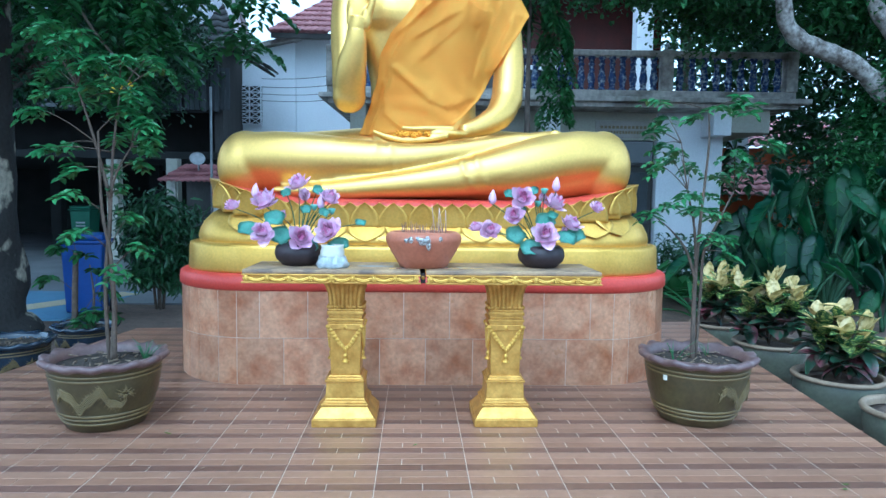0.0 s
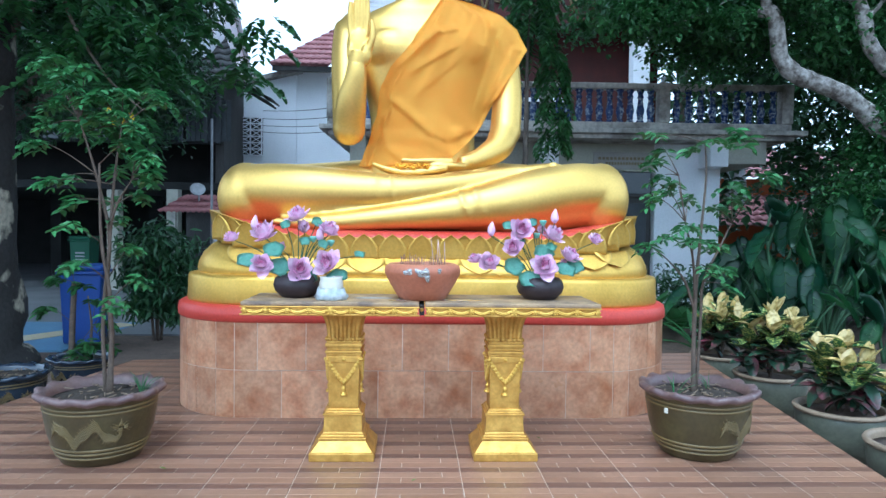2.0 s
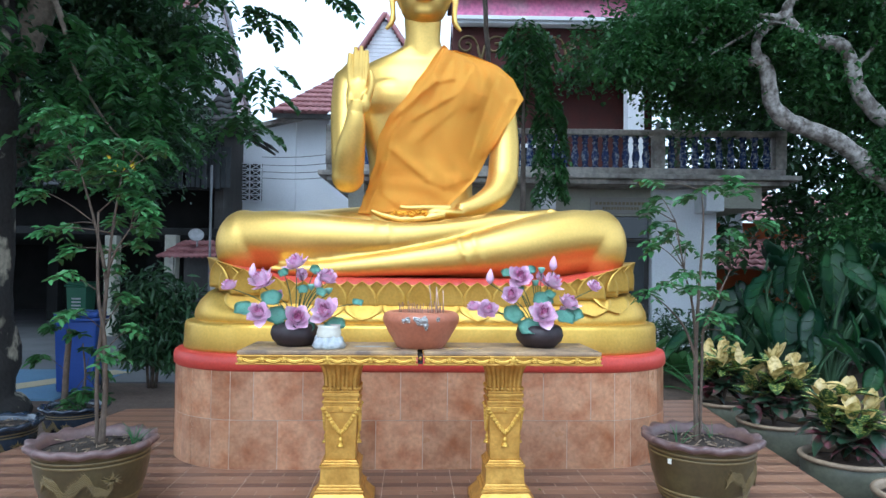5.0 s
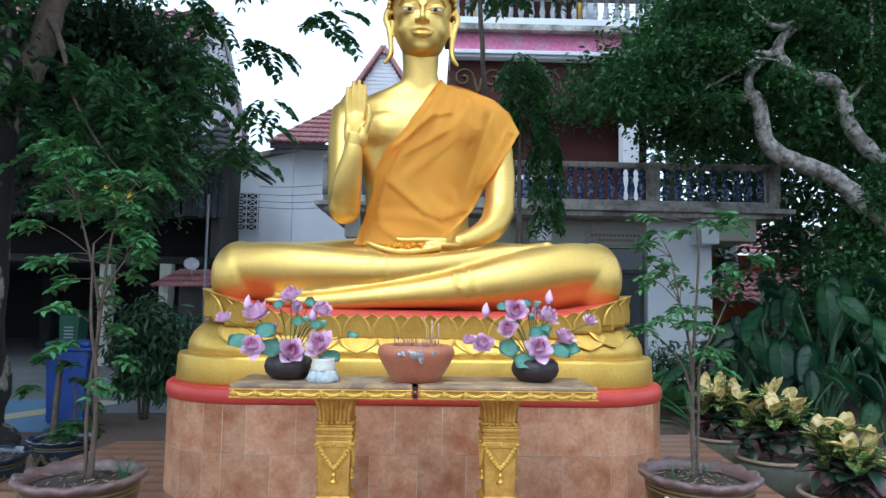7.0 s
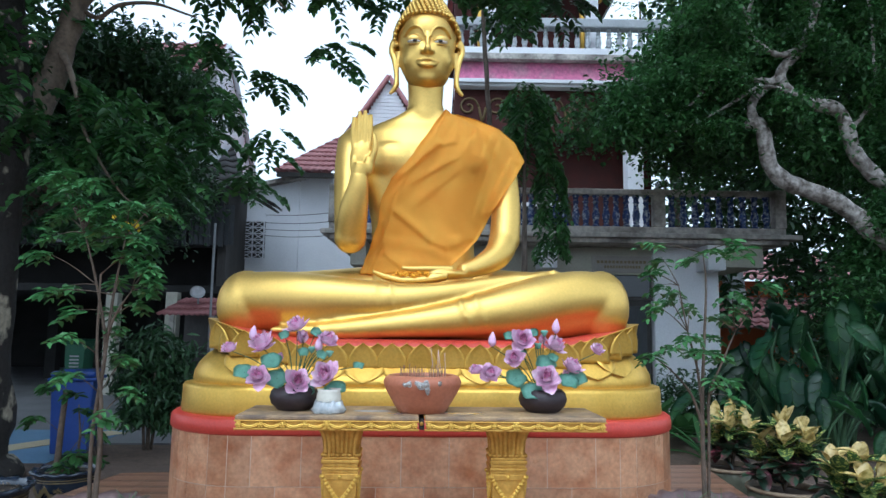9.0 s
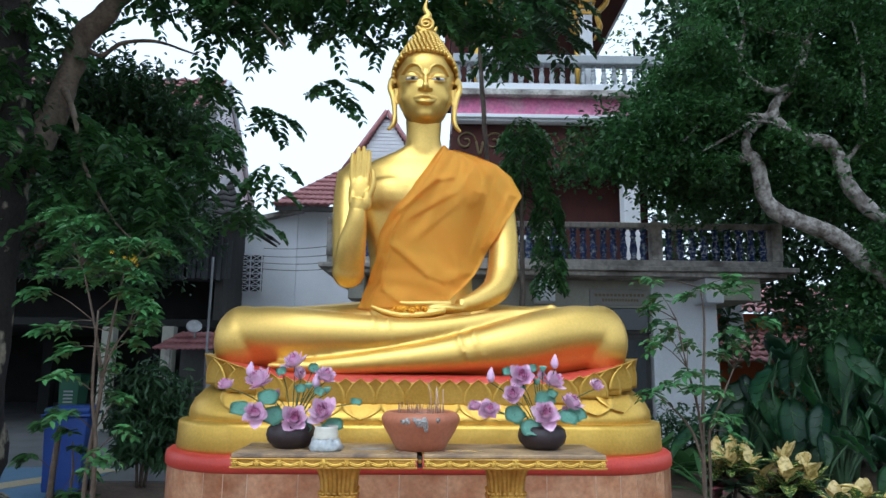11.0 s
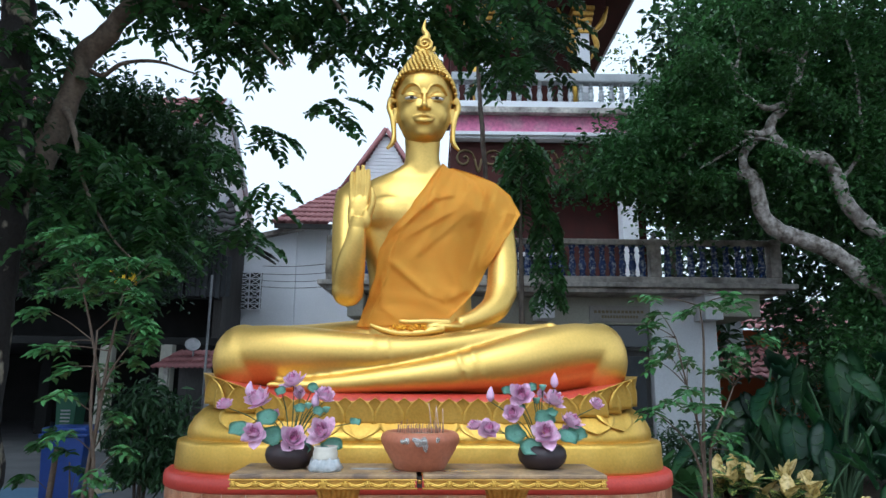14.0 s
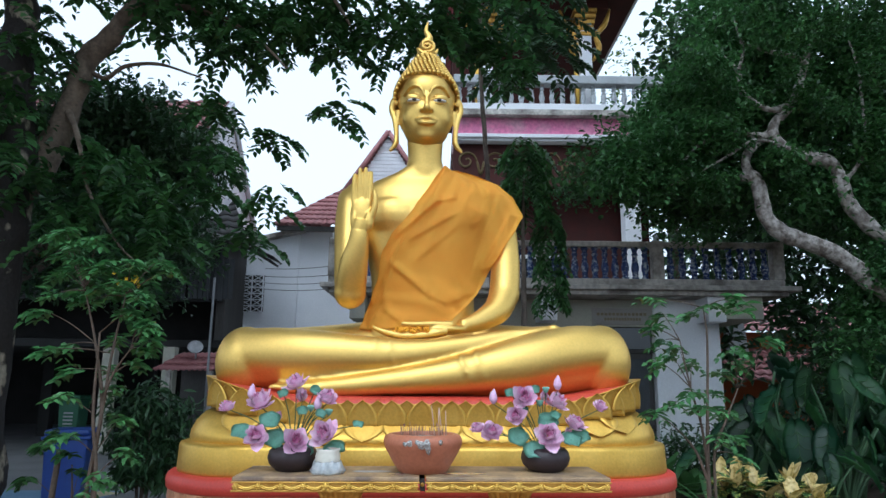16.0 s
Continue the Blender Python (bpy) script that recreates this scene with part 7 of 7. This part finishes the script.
for sg in (-1, 1):
    bm = bmesh.new()
    tube(bm, [(gx + sg * 1.35, gy - 0.12, 6.75), (gx, gy - 0.12, gz)], [0.09, 0.09], 4)
    hpart("bargeboard", bm, ROOF)
    bm = bmesh.new()
    tiled_slope(bm, (gx + sg * 1.3, gy - 0.1, 6.8), (gx + sg * 1.3, gy + 6, 6.8), (gx, gy + 6, gz), (gx, gy - 0.1, gz), 16, 6)
    hpart("roof_slope", bm, ROOF)

# wires between the house and the balcony
for k, (z0, z1) in enumerate(((4.05, 3.75), (3.85, 3.55), (3.68, 3.38), (3.52, 3.24))):
    bm = bmesh.new()
    tube(bm, [(-3.85 + 2.3 * q / 8, 14.2 - 2.6 * q / 8, z0 + (z1 - z0) * q / 8 - 0.05 * math.sin(math.pi * q / 8)) for q in range(9)], 0.007, 5)
    w = part("wire", bm, RUBBER)
    tagged(w, "thin dark electric wire strung from the eave", "wire", "wires to the balcony")


# ---- old hall on the yard side ----
hall = thing("old_hall", "old grey boarded hall over a dark open ground floor", "hall", (-8.0, 13.0, G))
LI = Matrix.Translation((8.0, -13.0, -G))


def lpart(name, bm, material, parent=None, label=""):
    bmesh.ops.transform(bm, matrix=LI, verts=bm.verts)
    return part(name, bm, material, parent or hall, label)


def lbox(name, material, *b, bevel=0.01, parent=None, label=""):
    bm = bmesh.new()
    box(bm, *b, bevel)
    return lpart(name, bm, material, parent, label)


# walls, beam, ceiling and recess carry the hall's deep shade in their colour
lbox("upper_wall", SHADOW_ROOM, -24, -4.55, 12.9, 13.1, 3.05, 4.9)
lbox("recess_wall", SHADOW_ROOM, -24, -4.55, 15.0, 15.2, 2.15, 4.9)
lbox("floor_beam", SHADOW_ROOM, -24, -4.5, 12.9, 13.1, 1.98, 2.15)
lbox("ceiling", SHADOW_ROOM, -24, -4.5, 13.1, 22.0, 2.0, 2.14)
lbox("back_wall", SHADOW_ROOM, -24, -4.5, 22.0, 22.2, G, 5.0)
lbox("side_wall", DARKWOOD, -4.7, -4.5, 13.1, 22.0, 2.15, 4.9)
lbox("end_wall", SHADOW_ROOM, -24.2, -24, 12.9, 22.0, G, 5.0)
for k in range(9):
    x = -5.35 + 0.1 + 0.115 * k
    lbox("shutter_board", GREYBOARD, x - 0.05, x + 0.05, 12.86, 12.895, 3.1, 4.05, parent=None)
for x in (-5.4, -4.85, -4.56):
    lbox("mullion", GREYBOARD, x - 0.045, x + 0.045, 12.8, 12.86, 3.06, 4.3)
for x in (-6.3, -7.4, -8.6):
    lbox("window_pane", GLASS_DARK, x + 0.1, x + 0.85, 12.87, 12.9, 3.1, 4.0)
for x in (-15.0, -12.2, -9.6, -6.88, -5.55):
    lbox("pillar", CREAM_PAINT, x - 0.13, x + 0.13, 12.7, 12.96, G, 1.95 if x < -6 else 1.98, label="pale plastered ground floor pillar")
for x in (-16.0, -13.0, -10.4, -7.6):
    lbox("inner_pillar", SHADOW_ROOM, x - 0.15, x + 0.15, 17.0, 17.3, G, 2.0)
bm = bmesh.new()
tiled_slope(bm, (-24, 11.9, 4.45), (-3.75, 11.9, 4.25), (-5.2, 15.5, 6.3), (-24, 15.5, 6.3), 60, 8, 0.04)
lpart("roof", bm, DARKWOOD, label="dark corrugated roof")
# lean-to eave towards the white house
bm = bmesh.new()
tiled_slope(bm, (-3.45, 14.1, 4.12), (-3.45, 13.2, 4.12), (-5.2, 13.2, 5.15), (-5.2, 14.1, 5.15), 8, 6, 0.03)
lpart("lean_to_roof", bm, DARKWOOD, label="dark corrugated lean-to eave")
for k in range(4):
    bm = bmesh.new()
    tube(bm, [(-3.5, 13.25 + 0.26 * k, 4.08), (-5.2, 13.25 + 0.26 * k, 5.06)], 0.035, 4)
    lpart("rafter", bm, DARKWOOD)
# tall gabled block behind
bm = bmesh.new()
prof = [(13.3, 4.7), (17.4, 4.7), (17.2, 5.7), (14.0, 8.3), (13.3, 7.65)]
lo = [bm.verts.new((-5.0, y, z)) for y, z in prof]
hi = [bm.verts.new((-20.0, y, z)) for y, z in prof]
bm.faces.new(lo), bm.faces.new(hi[::-1])
for i in range(5):
    j = (i + 1) % 5
    bm.faces.new((lo[j], lo[i], hi[i], hi[j]))
lpart("gable_block", bm, WHITE_PAINT, label="white gable wall")
bm = bmesh.new()
tiled_slope(bm, (-20, 12.5, 7.1), (-4.98, 12.5, 7.1), (-4.98, 14.0, 8.45), (-20, 14.0, 8.45), 40, 8)
lpart("upper_roof", bm, ROOF, label="maroon tiled upper roof")
bm = bmesh.new()
tiled_slope(bm, (-20, 17.6, 5.5), (-4.98, 17.6, 5.5), (-4.98, 14.0, 8.45), (-20, 14.0, 8.45), 40, 8)
lpart("upper_roof", bm, ROOF)
for a, b in (((-4.94, 12.45, 7.05), (-4.94, 14.0, 8.42)), ((-4.94, 14.0, 8.42), (-4.94, 17.7, 5.4))):
    bm = bmesh.new()
    tube(bm, [a, b], 0.08, 4)
    lpart("bargeboard", bm, WHITE_PAINT)
# small canopy, dish and pipe
bm = bmesh.new()
tiled_slope(bm, (-5.6, 12.0, 1.45), (-4.2, 12.0, 1.45), (-4.0, 12.7, 1.85), (-5.2, 12.7, 1.85), 12, 3, 0.03)
lpart("canopy", bm, ROOF, label="small maroon tiled canopy")
for x in (-5.3, -4.4):
    lbox("canopy_post", WEATHERED, x - 0.05, x + 0.05, 12.05, 12.15, G, 1.45)
lbox("canopy_wall", DARKWOOD, -5.2, -4.0, 12.6, 12.7, G, 1.6)
dish = thing("satellite_dish", "pale round satellite dish mounted above the canopy", "dish", (-4.85, 12.3, 1.95))
bm = bmesh.new()
lathe(bm, [(0.01, 0.0), (0.08, 0.008), (0.16, 0.033), (0.166, 0.038), (0.16, 0.042), (0.07, 0.022), (0.01, 0.015)], 28)
part("reflector", bm, STEEL, dish).matrix_basis = pose(0, 0, 0, 60, 0, 20)
bm = bmesh.new()
tube(bm, [(0, 0.1, -0.45), (0, 0.08, 0.0)], 0.02, 6)
part("mast", bm, STEEL, dish)
pipe = thing("steel_pole", "thin upright grey steel pole in front of the hall", "pole", (-4.0, 10.5, G))
bm = bmesh.new()
tube(bm, [(0, 0, 0), (0, 0, 3.6)], 0.025, 8)
part("tube", bm, STEEL, pipe)
bm = bmesh.new()
lathe(bm, [(0.07, 0), (0.07, 0.012), (0.03, 0.02)], 12)
part("foot", bm, STEEL, pipe)


# ---- bins ----
def bin_(x, y, s, m, label, turn):
    b = thing("wheelie_bin", label, "waste bin", (x, y, G + 0.02), turn)
    bm = bmesh.new()
    vs = box(bm, -0.22 * s, 0.22 * s, -0.24 * s, 0.24 * s, 0.06 * s, 0.86 * s, 0.02)
    for v in vs:
        k = 0.84 + 0.16 * v.co.z / (0.86 * s)
        v.co.x *= k
        v.co.y *= k
    part("body", bm, m, b)
    bm = bmesh.new()
    box(bm, -0.25 * s, 0.25 * s, -0.27 * s, 0.27 * s, 0.862 * s, 0.9 * s, 0.015)
    vs = box(bm, -0.23 * s, 0.23 * s, -0.25 * s, 0.25 * s, 0.9 * s, 0.97 * s, 0.03)
    part("lid", bm, m, b)
    bm = bmesh.new()
    tube(bm, [(-0.22 * s, 0.3 * s, 0.88 * s), (0.22 * s, 0.3 * s, 0.88 * s)], 0.015 * s, 8)
    part("handle", bm, m, b)
    for sx in (-1, 1):
        bm = bmesh.new()
        tube(bm, [(sx * 0.24 * s - 0.025 * s, 0.16 * s, 0.09 * s), (sx * 0.24 * s + 0.025 * s, 0.16 * s, 0.09 * s)], 0.09 * s, 18)
        part("wheel", bm, RUBBER, b)
    if m is BIN_GREEN:
        for k in range(5):
            bm = bmesh.new()
            box(bm, -0.1 * s, 0.1 * s, -0.232 * s, -0.222 * s, (0.28 + 0.075 * k) * s, (0.315 + 0.075 * k) * s, 0.002)
            part("writing_bar", bm, PANEL_GREY, b)


bin_(-4.12, 5.75, 1.05, BIN_BLUE, "blue plastic wheelie bin standing in the yard", 12)
bin_(-8.9, 15.6, 1.2, BIN_GREEN, "dark green wheelie bin under the hall", 0)

# ---- buildings beyond the temple corner ----
shed = thing("far_house", "orange walled house with a maroon roof beyond the garden", "house", (12.5, 19.0, G))
bm = bmesh.new()
box(bm, -3.2, 3.5, 0, 4, 0, 3.3, 0.02)
part("wall", bm, ORANGE_WALL, shed)
bm = bmesh.new()
tiled_slope(bm, (-3.6, -1.6, 1.7), (3.5, -1.6, 1.7), (3.5, 0.0, 2.75), (-3.0, 0.0, 2.75), 24, 6)
part("roof", bm, ROOF, shed)
bm = bmesh.new()
box(bm, -2.1, -1.5, -0.6, -0.3, 2.4, 4.2, 0.02)
part("panel", bm, PANEL_GREY, shed, "pale slanted concrete panel").rotation_euler = (0, radians(-6), 0)
bm = bmesh.new()
tiled_slope(bm, (-3.4, -0.4, 3.3), (3.6, -0.4, 3.3), (3.6, 3, 4.6), (-3.4, 3, 4.6), 24, 6)
part("upper_roof", bm, ROOF, shed)


# ---- fallen leaves on the terrace ----
for k in range(14):
    bm = bmesh.new()
    a = rng.uniform(0, 6.28)
    blade(bm, (0, 0, 0.003), (math.cos(a), math.sin(a), 0.06), (0, 0, 1), rng.uniform(0.02, 0.035), 0.014, 0.2, 0, 3)
    ob = part("fallen_leaf", bm, LEAF_YELLOW if k % 3 else GLAZE_LIP)
    ob.location = (rng.uniform(-2.2, 2.1), rng.uniform(-0.6, 1.3), 0.0)
    tagged(ob, "tiny dry leaf fallen on the terrace tiles", "leaf", "fallen leaves on the terrace")


# ---- floor tiles ----
STRIP = 0.2 / 3


def tile_mesh():
    bm = bmesh.new()
    box(bm, 0, 0.4, 0, 0.4, -0.012, -0.0015, 0, 3)
    e = 0.0016
    for row in range(6):
        kind = row % 3
        cuts = {0: (0.0, 0.2, 0.4), 1: (0.0, 0.108, 0.4), 2: (0.0, 0.308, 0.4)}[kind]
        for a, b in zip(cuts, cuts[1:]):
            x0, x1, y0, y1 = a + 1.9 * e, b - 1.9 * e, row * STRIP + e, (row + 1) * STRIP - e
            hi = [bm.verts.new((x, y, 0)) for x, y in ((x0, y0), (x1, y0), (x1, y1), (x0, y1))]
            lo = [bm.verts.new((x, y, -0.0016)) for x, y in ((x0 - e, y0 - e), (x1 + e, y0 - e), (x1 + e, y1 + e), (x0 - e, y1 + e))]
            for f in [bm.faces.new(hi)] + [bm.faces.new((lo[i], lo[(i + 1) % 4], hi[(i + 1) % 4], hi[i])) for i in range(4)]:
                f.material_index = kind
    return to_mesh("tile", bm, [TILE_DARK, TILE_LIGHT, TILE_PALE, JOINT])


whole = tile_mesh()
planes = [(Vector((left_edge(1.75), 1.75, 0)), Vector((-1, 0.165, 0))), (Vector((right_edge(0.42), 0.42, 0)), Vector((1, -0.125, 0))), (Vector((0, 3.5, 0)), Vector((-0.09, 1, 0)))]
for i in range(-8, 8):
    for k in range(-12, 10):
        x, y = -0.2 + 0.4 * i, -STRIP / 2 + 0.4 * k
        far_in = [max((Vector((x + dx, y + dy, 0)) - p).dot(n) for dx in (0, 0.4) for dy in (0, 0.4)) for p, n in planes]
        far_out = [min((Vector((x + dx, y + dy, 0)) - p).dot(n) for dx in (0, 0.4) for dy in (0, 0.4)) for p, n in planes]
        if max(far_out) > -0.02:
            continue
        if x > -1.2 and x + 0.4 < 1.25 and y > 2.0:
            continue
        me = whole
        if max(far_in) > 0:
            bm = bmesh.new()
            bm.from_mesh(whole)
            for (p, n), f in zip(planes, far_in):
                if f > 0:
                    bmesh.ops.bisect_plane(bm, geom=bm.verts[:] + bm.edges[:] + bm.faces[:], plane_co=p - Vector((x, y, 0)), plane_no=n, clear_outer=True)
            me = to_mesh("tile", bm, [TILE_DARK, TILE_LIGHT, TILE_PALE, JOINT])
        ob = new("tile", me)
        ob.parent = platform
        ob.location = (x, y, 0.0003 * math.sin(12.9 * i + 7.1 * k))


# ---- pedestal facing ----
def facing(points, z0, z1):
    """One thin tile bent to the plan between two marks."""
    bm = bmesh.new()
    rows = []
    g = 0.002
    for p, n in points:
        q = p - n * 0.013
        rows.append([bm.verts.new((v.x - CX, v.y - FRONT, z)) for v, z in ((q, z0 + g), (p, z0 + g), (p, z1 - g), (q, z1 - g))])
    for a, b in zip(rows, rows[1:]):
        for k in range(4):
            bm.faces.new((a[k], b[k], b[(k + 1) % 4], a[(k + 1) % 4]))
    bm.faces.new(rows[0][::-1]), bm.faces.new(rows[-1])
    bmesh.ops.recalc_face_normals(bm, faces=bm.faces)
    return bm


line = outline(0, 0.01)
dist = [0.0]
for (p, _), (q, _) in zip(line, line[1:]):
    dist.append(dist[-1] + (q - p).length)
dist = np.array(dist)
mid = float(dist[min(range(len(line)), key=lambda i: abs(line[i][0].x - CX) + 5 * abs(line[i][0].y - FRONT))])
for row, (z0, z1) in enumerate(((0.0, 0.302), (0.302, 0.604))):
    for sg in (-1, 1):
        s = 0.15 if row else 0.0
        if row and sg == 1:
            pieces = [(-0.15, 0.15)]
        else:
            pieces = []
        k = 0
        while s < 3.4:
            straight = s < 0.98
            w = (0.3 if straight else (0.12, 0.19, 0.1, 0.15, 0.12, 0.17)[k % 6])
            pieces.append((sg * s, sg * (s + w)))
            s += w
            k += 1
        for a, b in pieces:
            a, b = sorted((a, b))
            lo_, hi_ = np.searchsorted(dist, mid + a), np.searchsorted(dist, mid + b)
            pts = line[max(0, lo_):min(len(line), hi_ + 1)]
            if len(pts) < 4:
                continue
            p_last, n_last = pts[-2][0].lerp(pts[-1][0], 0.58), pts[-1][1]
            ends = [pts[0], *pts[2:-2:3], (p_last, n_last)]
            part("tile", facing(ends, z0, z1), SALMON, pedestal)
